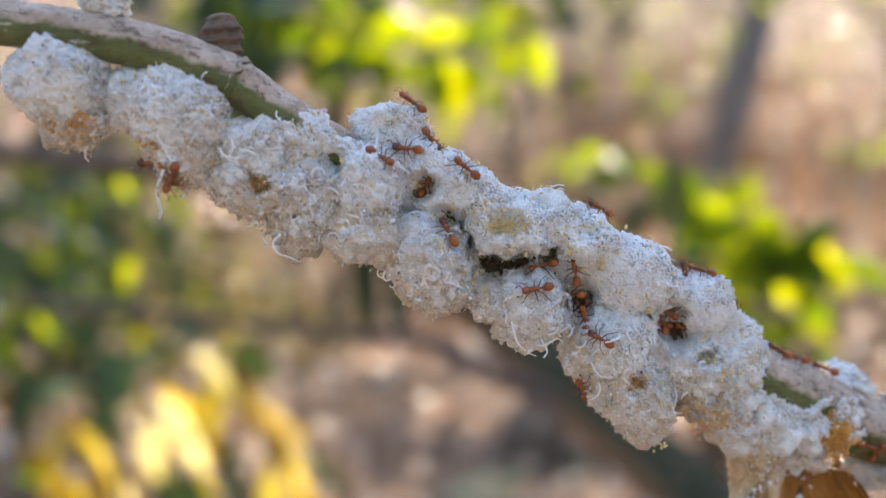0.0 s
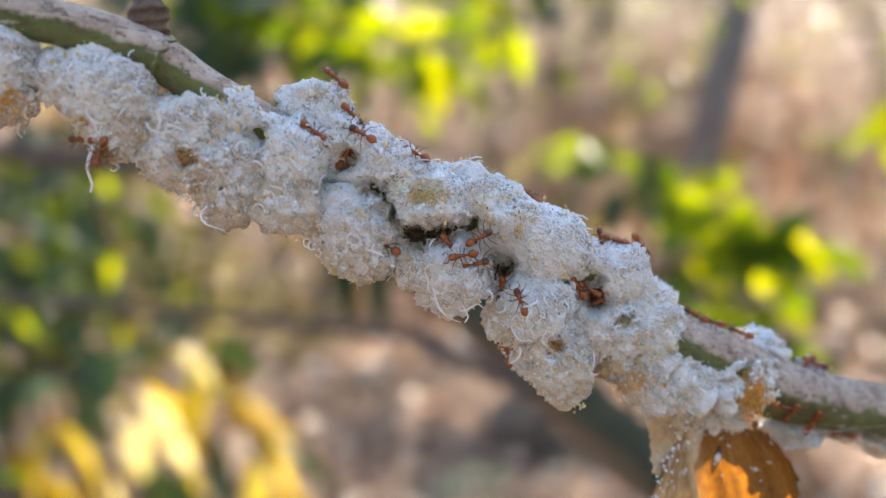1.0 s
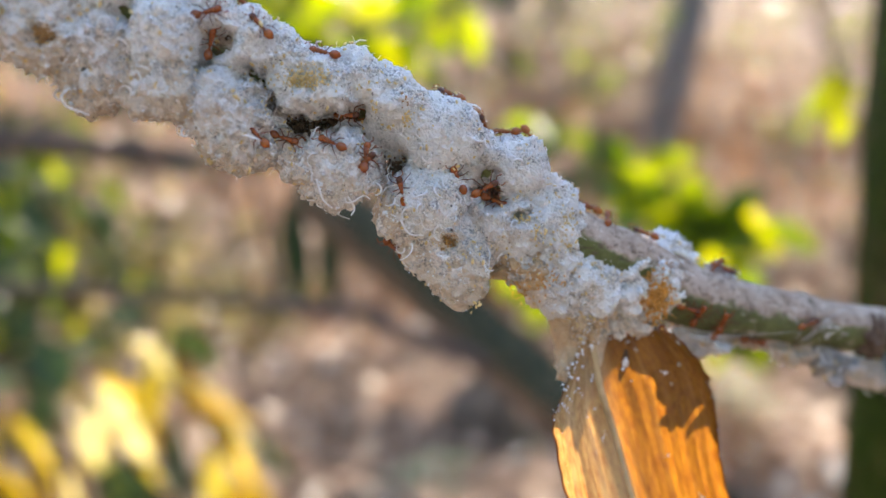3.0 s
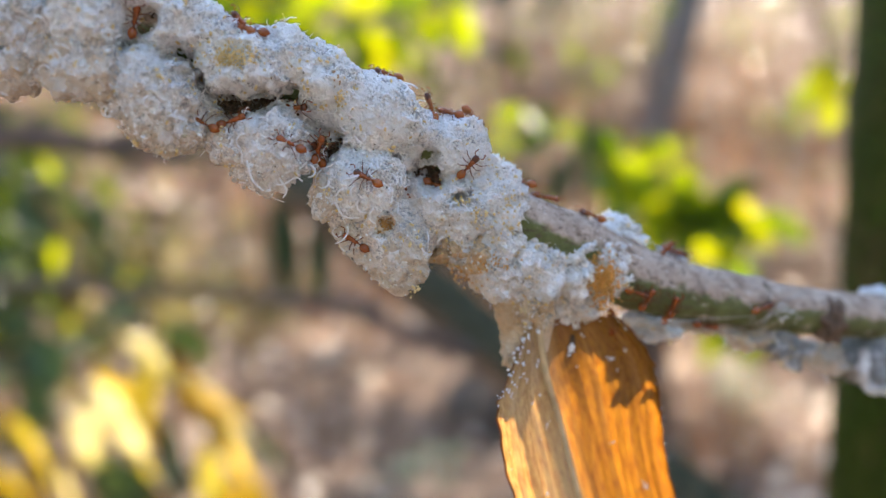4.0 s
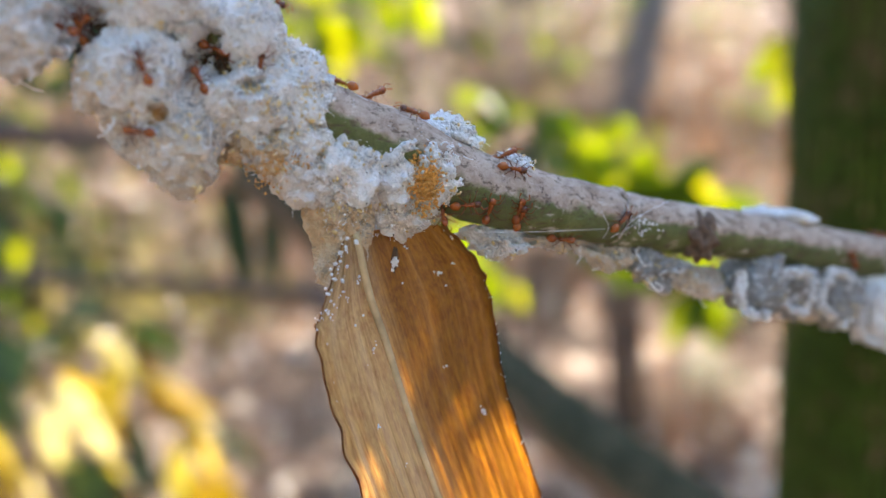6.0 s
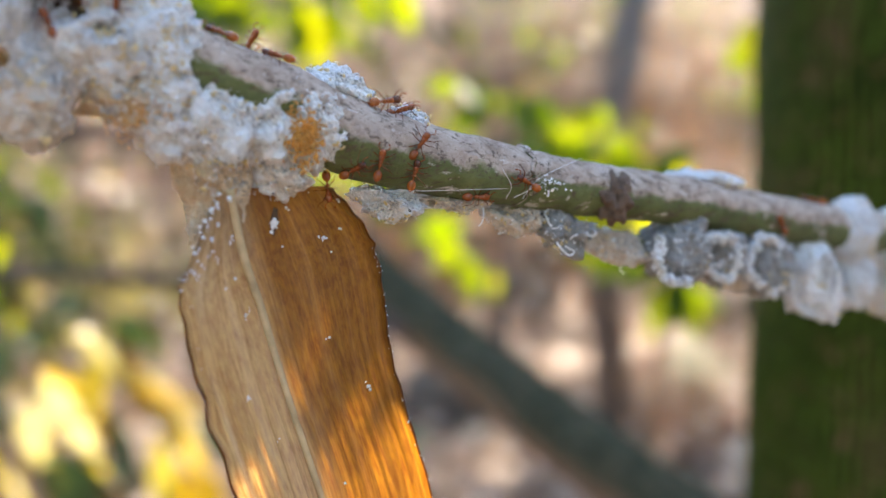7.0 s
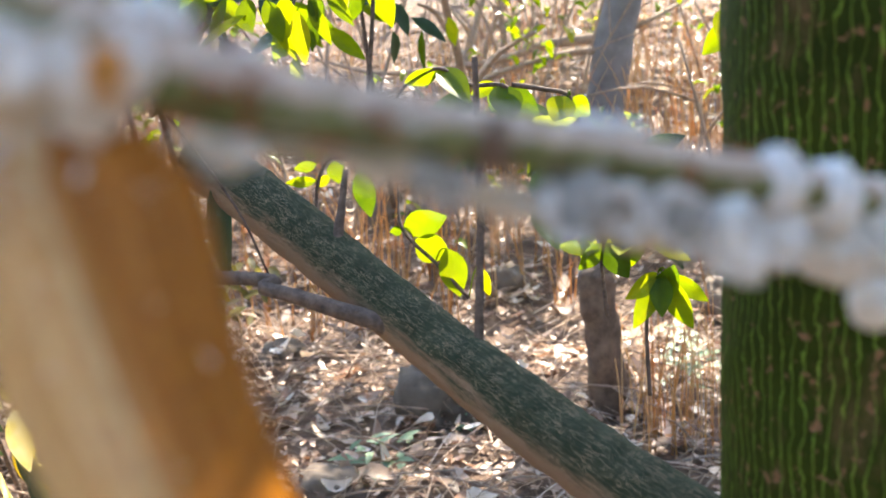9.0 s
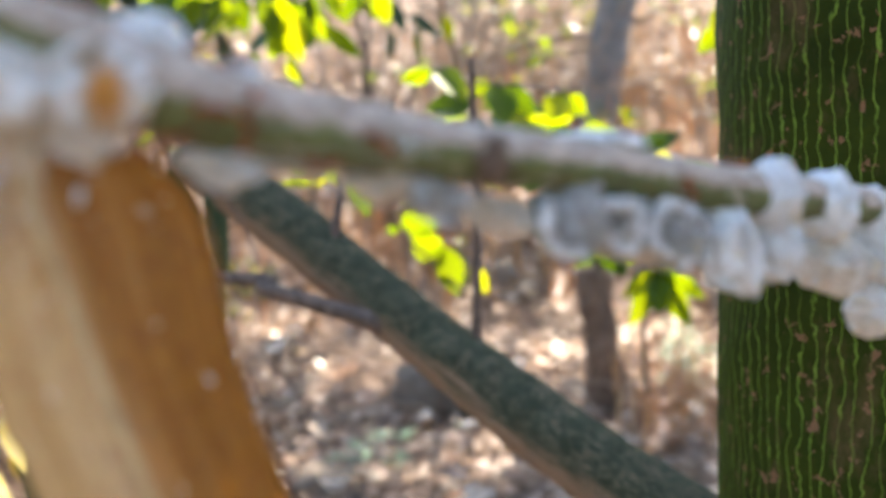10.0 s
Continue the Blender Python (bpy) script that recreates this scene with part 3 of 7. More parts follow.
def make_limb():
    """The thick grey-green limb that rises slantwise from the trunk's foot."""
    a, b, c, e = (Vector(q) for q in ((0.16399, 0.42291, 0.66730), (0.10749, 0.48291, 0.69071), (0.02376, 0.58291, 0.73168), (-0.08906, 0.68291, 0.80136)))
    out = e + (e - c) * 0.5 + Vector((0.0, 0.02, -0.012))
    ob = tagged(new("slanting_limb"), "thick grey-green slanting limb with fine pale cracks", "branch")
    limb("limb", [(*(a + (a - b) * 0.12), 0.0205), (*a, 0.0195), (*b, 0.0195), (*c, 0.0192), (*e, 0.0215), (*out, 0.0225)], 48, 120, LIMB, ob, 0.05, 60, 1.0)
    j = Vector((0.02282, 0.56791, 0.72688))
    k = Vector((-0.03959, 0.58291, 0.74705))
    m = Vector((-0.09416, 0.60291, 0.75881))
    far = Vector((-0.42134, 0.63350, 0.76747))
    limb("side_branch", [(*(j + Vector((0.014, 0.02, -0.006))), 0.009), (*(j + Vector((0, 0.006, 0))), 0.0068), (*k, 0.005), (*k.lerp(m, 0.5), 0.0048), (*m, 0.0045), (*far, 0.004), (*(far + (far - m) * 0.4), 0.003)], 20, 60, DARKSTICK, ob, 0.12, 150, 2.0)
    p = Vector((-0.02272, 0.62291, 0.77788))
    q = Vector((-0.01601, 0.63291, 0.82382))
    limb("spur", [(*(p + Vector((0.002, 0, -0.01))), 0.0065), (*p, 0.0042), (*(p.lerp(q, 0.5)), 0.0026), (*q, 0.002)], 14, 24, DARKSTICK, ob, 0.12, 200, 5.0)
    p = Vector((0.06887, 0.54291, 0.73188))
    q = Vector((0.07209, 0.55291, 0.80034))
    limb("shoot", [(*(p + Vector((0, 0, -0.01))), 0.0038), (*p, 0.003), (*p.lerp(q, 0.5), 0.0024), (*q, 0.0022), (*(q + Vector((0.0, 0, 0.09))), 0.0018)], 14, 30, DARKSTICK, ob, 0.05, 200, 5.0)


make_limb()


def make_grey_tree():
    """A slim tree up the slope, forked low."""
    ob = tagged(new("grey_tree"), "slim grey tree with bare side limbs among dry leaves", "tree")
    back, mark = 2.28, Vector((0.0689, 0.022, 0.8693))

    def up(q):
        return mark + (Vector(q) - mark) * back

    pts = [up(q) for q in ((0.41212, 2.54291, 0.70041), (0.41012, 2.54291, 0.73041), (0.45090, 2.57291, 0.92668), (0.49632, 2.62291, 1.13843))]
    pts[0].z -= 0.12
    rad = (0.15, 0.125, 0.122, 0.118)
    pts.append(pts[-1] + (pts[-1] - pts[-2]) * 3)
    limb("trunk", [(*q, r) for q, r in zip(pts, (*rad, 0.06))], 32, 90, TREEBARK, ob, 0.12, 5, 4.0)
    runs = [
        [(0.42286, 2.58291, 1.00655), (0.27426, 2.64291, 0.99826), (0.13315, 2.72291, 0.96085), (-0.18793, 2.82291, 0.94498), (-0.40631, 2.92291, 1.00000)],
        [(0.42105, 2.57291, 0.97611), (0.29413, 2.52291, 0.96160), (0.09640, 2.52291, 0.90339), (0.07119, 2.52291, 0.83700)],
        [(0.50095, 2.59291, 1.02322), (0.59104, 2.62291, 1.06205), (0.71465, 2.72291, 1.12403)],
        [(0.47925, 2.56291, 0.87240), (0.58255, 2.62291, 0.87930), (0.76386, 2.72291, 0.83746)],
    ]
    for run, r in zip(runs, (0.034, 0.024, 0.018, 0.013)):
        limb("side_limb", [(*up(q), r * (1 - 0.16 * i)) for i, q in enumerate(run)], 12, 30, STICK, ob, 0.12, 9, 2.0)
    return ob


grey_tree = make_grey_tree()


def make_stub():
    """The broken brown stub of a small trunk on the forest floor."""
    ob = tagged(new("tree_stub"), "broken brown stub of a small trunk in dry leaves", "stump")
    limb("trunk", [(0.418, 2.36, -0.03, 0.06), (0.405, 2.36, 0.07, 0.05), (0.39, 2.34, 0.2, 0.046), (0.378, 2.33, 0.32, 0.047), (0.373, 2.33, 0.395, 0.05), (0.372, 2.33, 0.42, 0.036), (0.37, 2.33, 0.43, 0.012)], 28, 60, STUBBARK, ob, 0.2, 16, 7.0)
    limb("splinter", [(0.383, 2.31, 0.37, 0.014), (0.392, 2.305, 0.42, 0.01), (0.4, 2.3, 0.455, 0.003)], 8, 12, STUBBARK, ob, 0.2, 40, 3.0)
    return ob


make_stub()


# ---- leaves, shoots and unseen shading crowns ----
def leaf_mesh(heap, at, way, face, length, width, bend=0.15, fold=0.25, segs=7):
    """One pointed leaf from its stalk at 'at' along 'way'; face: the side it shows."""
    way = Vector(way).normalized()
    nrm = (Vector(face) - way * Vector(face).dot(way)).normalized()
    side = way.cross(nrm)
    verts, faces = [], []
    for i in range(segs + 1):
        u = i / segs
        w = width * 0.5 * max(0.04, math.sin(math.pi * u ** 0.85)) ** 0.85
        c = Vector(at) + way * length * u - nrm * bend * length * u * u
        for k in (-1, -0.5, 0, 0.5, 1):
            verts.append(c + side * w * k + nrm * fold * w * abs(k) * (1.2 - 0.2 * abs(k)))
    for i in range(segs):
        for k in range(4):
            a = i * 5 + k
            faces.append((a, a + 1, a + 6, a + 5))
    heap.add(verts, faces)


def leaf(parent, at, way, length, width, mat, face=(0.1, -0.85, 0.5), bend=0.15, fold=0.25):
    h = Heap()
    leaf_mesh(h, at, way, face, length, width, bend, fold)
    return h.make("leaf", mat, parent)


def shoot(label, stem, leaves, mat, radius=0.0022, stem_mat=None):
    """A thin stem with single leaves: (start, tip, width) each."""
    ob = tagged(new("shoot"), label, "sapling", "leafy shoots behind the twig")
    rng = random.Random(len(leaves) * 7 + int(abs(stem[0][0]) * 1000))
    n = len(stem)
    limb("stem", [(*q, radius * (1 - 0.5 * i / n)) for i, q in enumerate(stem)], 8, 6 * n, stem_mat or DARKSTICK, ob, 0.08, 120, 1.0)
    for a, b, w in leaves:
        a, b = Vector(a), Vector(b)
        face = (rng.uniform(-0.35, 0.35), -0.9, rng.uniform(-0.35, 0.35))
        leaf(ob, a, b - a, (b - a).length, w, mat, face, rng.uniform(0.02, 0.14), rng.uniform(0.15, 0.4))
        q = min((Vector(p) for p in stem), key=lambda p: (p - a).length)
        if (q - a).length > 0.004:
            mid = (q + a) / 2 + Vector((0, 0, 0.006))
            limb("stalk", [(*q, 0.0009), (*mid, 0.0008), (*a, 0.0007)], 5, 9, GREENLEAF, ob)
    return ob


def crown(parent, centre, spread, clumps, per, size, puff, seed, gap=()):
    """Foliage added out of sight overhead only to shade what lies below; gap: (place, reach) that the sun gets through
    to.
    """
    rng = random.Random(seed)
    heap = Heap()
    for i in range(clumps):
        a, r = rng.uniform(0, 6.28), math.sqrt(rng.random())
        c = Vector((centre[0] + math.cos(a) * r * spread[0], centre[1] + math.sin(a) * r * spread[1], centre[2] + rng.uniform(-1, 1) * spread[2]))
        for j in range(per):
            q = c + Vector((rng.gauss(0, 1), rng.gauss(0, 1), rng.gauss(0, 0.5))) * puff
            way = Vector((rng.gauss(0, 1), rng.gauss(0, 1), rng.gauss(0, 0.4))).normalized()
            mid = q + way * size * 0.5
            if any((mid - foot - SUN * (mid - foot).dot(SUN)).length < reach + size * 0.4 for foot, reach in gap):
                continue
            blade(heap, mid, math.atan2(way.y, way.x), size, size * 0.3, 0.1, rng.uniform(-0.4, 0.4), rng, 2)
    heap.v = [q - parent.location for q in heap.v]
    return tagged(heap.make("crown", GREENLEAF, parent), "unseen green leaves added for shade", kind="stuff")


def make_sky_block():
    """An unseen wood, added round and behind the camera to close the place and block low sky light."""
    rng = random.Random(31)
    ob = tagged(new("thicket"), "unseen dark green woodland added around to block low sky light", "woodland", kind="structure")
    heap, stems = Heap(), Heap()
    for i in range(5000):
        a = rng.uniform(math.radians(125), math.radians(415))
        r = rng.uniform(4.6, 6.4)
        z = 4.8 * rng.random() ** 0.8
        q = Vector((r * math.cos(a), r * math.sin(a), z))
        if q.y > 1.2 and abs(q.x) < 0.62 * q.y + 0.8:
            continue
        leaf_mesh(heap, q, (rng.gauss(0, 1), rng.gauss(0, 1), rng.gauss(-0.3, 0.5)), (-math.cos(a), -math.sin(a), 0.4), rng.uniform(0.25, 0.5), rng.uniform(0.15, 0.3), 0.1, 0.15, 3)
    tagged(heap.make("foliage", DARKLEAF, ob), kind="stuff")
    for i in range(26):
        a = math.radians(130 + 280 * i / 25)
        r = rng.uniform(5, 6.4)
        if r * math.sin(a) > 1.2 and abs(r * math.cos(a)) < 0.62 * r * math.sin(a) + 0.8:
            continue
        x, y = r * math.cos(a), r * math.sin(a)
        limb("trunk", [(x, y, -0.1, 0.13), (x + rng.uniform(-0.2, 0.2), y, 2.5, 0.1), (x + rng.uniform(-0.4, 0.4), y, 5.0, 0.06)], 14, 24, TREEBARK, ob, 0.1, 4, i)
    return ob


make_litter()
make_backwood()
for at, size, seed in (((-0.05403, 2.44697, -0.00000), (0.12, 0.1, 0.14), 1), ((0.18120, 3.71065, 0.00000), (0.1, 0.09, 0.09), 2), ((0.98696, 3.44752, 0.00000), (0.11, 0.1, 0.1), 3),
                       ((-0.29072, 1.95194, 0.00000), (0.09, 0.08, 0.04), 5), ((-0.60603, 3.02844, 0.00000), (0.08, 0.07, 0.05), 6), ((-0.37637, 4.61654, 0.00000), (0.14, 0.12, 0.11), 7)):
    make_stone(at, size, seed)

LOW = Vector((0.04216, 0.09712, 0.82963))
YELLOWS = Vector((-0.77859, 1.59350, 0.28920))
# places left open to the sun in the added unseen crowns
SUNNY = [(Vector(q), r) for q, r in (((0.04331, 0.84291, 0.88428), 0.04), ((0.09424, 0.82291, 0.86500), 0.03), ((0.14905, 0.79291, 0.85586), 0.04), ((0.01444, 0.97291, 0.72424), 0.06), ((0.04286, 0.97291, 0.69300), 0.05), ((-0.05407, 1.02291, 0.77561), 0.06), ((0.25551, 0.94291, 0.66141), 0.05), ((0.19031, 0.88291, 0.71522), 0.05), ((0.26507, 0.72459, 0.90809), 0.05), ((-0.18089, 1.12291, 0.97708), 0.1), ((-0.12227, 1.12291, 0.95506), 0.08), ((-0.22522, 1.19350, 1.00523), 0.1), ((0.22948, 0.94350, 0.72487), 0.06))]
GLADE = [(Vector(q), r) for q, r in (((0.63195, 3.05324, 0.00000), 0.16), ((0.70304, 2.64054, 0.00000), 0.14), ((0.56676, 3.52248, 0.00000), 0.16), ((0.97523, 3.27662, 0.00000), 0.18), ((-0.62398, 3.32520, 0.00000), 0.14), ((-0.19080, 2.68269, 0.00000), 0.1), ((0.15382, 2.09614, -0.00000), 0.1), ((0.38088, 2.91625, 0.00000), 0.15), ((0.16931, 4.51232, 0.00000), 0.25), ((1.25124, 4.95207, 0.00000), 0.3), ((-1.34843, 4.16916, 0.00000), 0.1))]
# unseen foliage, added and spaced to set shade and sun patches
crown(green_tree, Vector((0.08, 0.36, 0.86)) + SUN * 2.7, (0.5, 0.52, 0.15), 420, 20, 0.06, 0.06, 5, [(LOW, 0.05), *SUNNY, (YELLOWS, 0.3)])
crown(grey_tree, Vector((0.1, 4.2, 0.5)) + SUN * 4.2, (2.9, 3.0, 0.4), 165, 34, 0.11, 0.16, 8, [(LOW, 0.06), *GLADE, *SUNNY, (YELLOWS, 0.36)])
crown(grey_tree, Vector((-1.0, 2.0, 0.6)) + SUN * 4.0, (0.55, 0.6, 0.3), 12, 36, 0.12, 0.16, 9, [(LOW, 0.06), *SUNNY, (YELLOWS, 0.36)])
crown(green_tree, Vector((0.1, 0.4, 0.0)) + SUN * 3.3, (1.3, 1.1, 0.15), 420, 22, 0.11, 0.11, 15, [(LOW, 0.08), *GLADE, *SUNNY, (YELLOWS, 0.36), (Vector((-0.22510, 1.19350, 0.99797)), 0.14)])
crown(grey_tree, Vector((-0.1, 2.1, 0.0)) + SUN * 3.7, (0.75, 0.65, 0.2), 26, 30, 0.1, 0.09, 27, [(LOW, 0.08), *SUNNY, (YELLOWS, 0.36)])
crown(grey_tree, Vector((0.6, 6.8, 1.3)) + SUN * 4.4, (3.4, 2.4, 0.4), 40, 24, 0.12, 0.2, 18, [(LOW, 0.08), *GLADE])


def make_shade_spray():
    """Leaves added unseen overhead as a light block: the edge of their shade falls across the dead leaf."""
    rng = random.Random(77)
    ob = tagged(new("overhead_spray"), "unseen spray of green leaves added overhead to shade the twig", "foliage")
    side = SUN.cross(Vector((0, 0, 1))).normalized()
    rise = side.cross(SUN).normalized()
    foot = [Vector(q) for q in ((0.03370, 0.08922, 0.85805), (0.04031, 0.09474, 0.85321), (0.04805, 0.10101, 0.84880))]
    edge = foot[1] + SUN * 0.34
    line = [((q - foot[1]).dot(side), (q - foot[1]).dot(rise)) for q in foot]
    line = [(-0.09, line[0][1]), *line, (line[2][0] + 0.012, line[2][1] - 0.015), (0.1, line[2][1] - 0.016)]
    heap = Heap()
    for i in range(900):
        h = rng.random() ** 1.15 * 0.07
        k = rng.uniform(-0.085, 0.09)
        low = float(np.interp(k, [a for a, b in line], [b for a, b in line]))
        q = edge + side * k + rise * (0.011 + low + h) + SUN * rng.uniform(-0.02, 0.03)
        leaf_mesh(heap, q, (rng.gauss(0, 1), rng.gauss(0, 1), rng.gauss(0, 0.4)), SUN, rng.uniform(0.012, 0.022), rng.uniform(0.006, 0.011), 0.1, 0.15, 4)
    tagged(heap.make("foliage", GREENLEAF, ob), "small unseen green leaves added for shade", kind="stuff")
    for k in (-0.07, 0.0, 0.06):
        a = edge + side * k + rise * 0.02
        limb("stem", [(*a, 0.001), (*(a + rise * 0.05 + SUN * 0.03), 0.0014), (*(a.lerp(Vector((0.2185, 0.356, 1.3)), 0.6) + SUN * 0.02), 0.0018), (0.2185, 0.356, 1.32, 0.0024)], 7, 20, DARKSTICK, ob)
    return ob, rise


overhead_spray, RISE = make_shade_spray()
make_sky_block()

shoot("sapling shoot with drooping green leaves in a sunlit tone", [(0.10408, 0.82291, 0.86938), (0.09463, 0.82291, 0.87696), (0.06798, 0.83291, 0.87821), (0.03873, 0.84291, 0.89328), (-0.00077, 0.88291, 0.86621), (-0.01382, 0.92291, 0.78385)], [
    ((0.04121, 0.84291, 0.89317), (0.00929, 0.86291, 0.88106), 0.018), ((0.04270, 0.84291, 0.89311), (0.06758, 0.80291, 0.86621), 0.024), ((0.03972, 0.84291, 0.89324), (0.03116, 0.88291, 0.87520), 0.016),
    ((0.09221, 0.82291, 0.87706), (0.06664, 0.84291, 0.86954), 0.014), ((0.09460, 0.82291, 0.87600), (0.10250, 0.80291, 0.84593), 0.03), ((0.09939, 0.82291, 0.87436), (0.12779, 0.82291, 0.84915), 0.02), ((0.09702, 0.82291, 0.87590), (0.08488, 0.86291, 0.85261), 0.02)], GREENLEAF)
shoot("sapling shoot with rounded bright unseen green leaves added for shade", [(0.10253, 0.78291, 0.87617), (0.12768, 0.78291, 0.87146), (0.15152, 0.79291, 0.86268), (0.16367, 0.82291, 0.82100), (0.17214, 0.86291, 0.73527)], [
    ((0.14818, 0.78291, 0.86423), (0.13450, 0.77291, 0.84679), 0.026), ((0.15246, 0.79291, 0.86311), (0.16489, 0.78291, 0.84847), 0.02), ((0.15673, 0.80291, 0.83187), (0.12952, 0.79291, 0.81936), 0.03),
    ((0.16367, 0.82291, 0.82100), (0.19779, 0.82291, 0.82932), 0.032), ((0.16447, 0.82291, 0.81120), (0.21210, 0.82291, 0.79949), 0.034), ((0.16341, 0.82291, 0.80635), (0.14815, 0.82291, 0.77736), 0.03), ((0.16577, 0.82291, 0.80135), (0.24057, 0.84291, 0.78164), 0.034), ((0.16793, 0.84291, 0.78452), (0.19216, 0.82291, 0.76072), 0.034), ((0.17027, 0.84291, 0.77428), (0.24562, 0.84291, 0.82152), 0.03)], GREENLEAF)
shoot("sapling shoot with large hanging unseen green leaves added for shade", [(0.05937, 0.97291, 0.65702), (0.02511, 0.97291, 0.69669), (-0.00768, 0.97291, 0.73409), (-0.01124, 0.99291, 0.77687)], [
    ((-0.00581, 0.97291, 0.73581), (0.03935, 0.96291, 0.74556), 0.034), ((0.00539, 0.97291, 0.72158), (0.04025, 0.97291, 0.70218), 0.034), ((0.03766, 0.97291, 0.71133), (0.05047, 0.97291, 0.65918), 0.032), ((0.06963, 0.97291, 0.69201), (0.08216, 0.97291, 0.65804), 0.014),
    ((-0.00768, 0.97291, 0.73409), (-0.02096, 0.97291, 0.73039), 0.012)], GREENLEAF)
shoot("low shoot with small bright unseen green leaves added for shade", [(-0.10756, 1.02291, 0.72114), (-0.10261, 1.02291, 0.77754), (-0.08634, 1.02291, 0.80787), (-0.05265, 1.02291, 0.80034)], [
    ((-0.05424, 1.02291, 0.79422), (-0.04666, 1.02291, 0.74092), 0.028), ((-0.08343, 1.02291, 0.80467), (-0.07875, 1.02291, 0.77970), 0.02), ((-0.10223, 1.02291, 0.80234), (-0.12751, 1.02291, 0.79717), 0.014), ((-0.10345, 1.02291, 0.78379), (-0.13795, 1.02291, 0.78205), 0.013), ((-0.10261, 1.02291, 0.77754), (-0.08750, 1.02291, 0.78937), 0.012), ((-0.10163, 1.02291, 0.81157), (-0.11684, 1.02291, 0.81650), 0.012)], GREENLEAF)
shoot("sapling with palmate drooping unseen green leaves added for shade", [(0.24349, 0.94291, 0.55371), (0.24107, 0.94291, 0.63825), (0.25274, 0.94291, 0.68323)], [
    ((0.25274, 0.94291, 0.68265), (0.21668, 0.92291, 0.66140), 0.022), ((0.25273, 0.94291, 0.68148), (0.22598, 0.92291, 0.63084), 0.026), ((0.25444, 0.94291, 0.68141), (0.25250, 0.92291, 0.64273), 0.024), ((0.25672, 0.94291, 0.68133), (0.28464, 0.93291, 0.62444), 0.026), ((0.26128, 0.94291, 0.68233), (0.31590, 0.97291, 0.64050), 0.018)], GREENLEAF)
shoot("shoot with sun-bleached yellow-unseen green leaves added for shade", [(0.19219, 0.88291, 0.65463), (0.18750, 0.88291, 0.70442), (0.19050, 0.88291, 0.72878)], [
    ((0.18832, 0.88291, 0.72507), (0.16492, 0.87291, 0.70279), 0.02), ((0.19152, 0.88291, 0.72603), (0.21079, 0.87291, 0.69353), 0.026), ((0.19261, 0.88291, 0.72816), (0.21960, 0.88291, 0.71684), 0.022), ((0.18506, 0.88291, 0.72085), (0.14514, 0.88291, 0.72452), 0.016)], GREENLEAF)
shoot("leafy shoot beside the green trunk", [(0.28058, 0.72459, 0.93286), (0.27057, 0.72459, 0.92472), (0.26413, 0.72459, 0.92898)], [
    ((0.26506, 0.72459, 0.92689), (0.25803, 0.70459, 0.89101), 0.03), ((0.26488, 0.72459, 0.91229), (0.24268, 0.72459, 0.89155), 0.018), ((0.27048, 0.72459, 0.89961), (0.26881, 0.72459, 0.87211), 0.016)], GREENLEAF)
shoot("overhanging branch with many green leaves in a sunlit tone", [(-0.05170, 1.12291, 1.02228), (-0.10600, 1.12291, 0.99935), (-0.17916, 1.12291, 0.99951), (-0.23823, 1.12291, 1.01182), (-0.34923, 1.14291, 1.05177)], [
    ((-0.19321, 1.12291, 0.99052), (-0.18148, 1.10291, 0.95119), 0.034), ((-0.16659, 1.12291, 0.98931), (-0.15013, 1.12291, 0.94005), 0.026), ((-0.14642, 1.12291, 0.99160), (-0.14523, 1.14291, 0.95088), 0.026), ((-0.23989, 1.12291, 0.99264), (-0.25263, 1.12291, 0.96217), 0.024), ((-0.21294, 1.12291, 0.99463), (-0.23735, 1.12291, 0.94390), 0.014),
    ((-0.13094, 1.12291, 0.97483), (-0.12513, 1.12291, 0.91279), 0.024), ((-0.11678, 1.12291, 0.98704), (-0.09352, 1.12291, 0.93429), 0.018), ((-0.09608, 1.12291, 0.99890), (-0.06550, 1.12291, 0.95576), 0.018), ((-0.07878, 1.12291, 1.01085), (-0.07317, 1.12291, 0.97222), 0.018), ((-0.10642, 1.12291, 0.99298), (-0.10852, 1.12291, 0.96091), 0.02),
    ((-0.16042, 1.12291, 0.98260), (-0.13869, 1.14291, 0.91737), 0.022), ((-0.25821, 1.12291, 1.01274), (-0.28118, 1.12291, 0.98161), 0.03), ((-0.29035, 1.12291, 1.02701), (-0.30739, 1.12291, 0.98926), 0.03), ((-0.32306, 1.12291, 1.03490), (-0.34702, 1.12291, 0.99752), 0.03)], GREENLEAF, 0.004)
shoot("thin dark bare sapling stem", [(-0.06750, 1.22291, 0.75647), (-0.06276, 1.22291, 0.88098), (-0.05441, 1.22291, 0.95201), (-0.04691, 1.22291, 1.03547)], [((-0.06426, 1.22291, 1.00855), (-0.08114, 1.22291, 0.96731), 0.02)], GREENLEAF, 0.004)

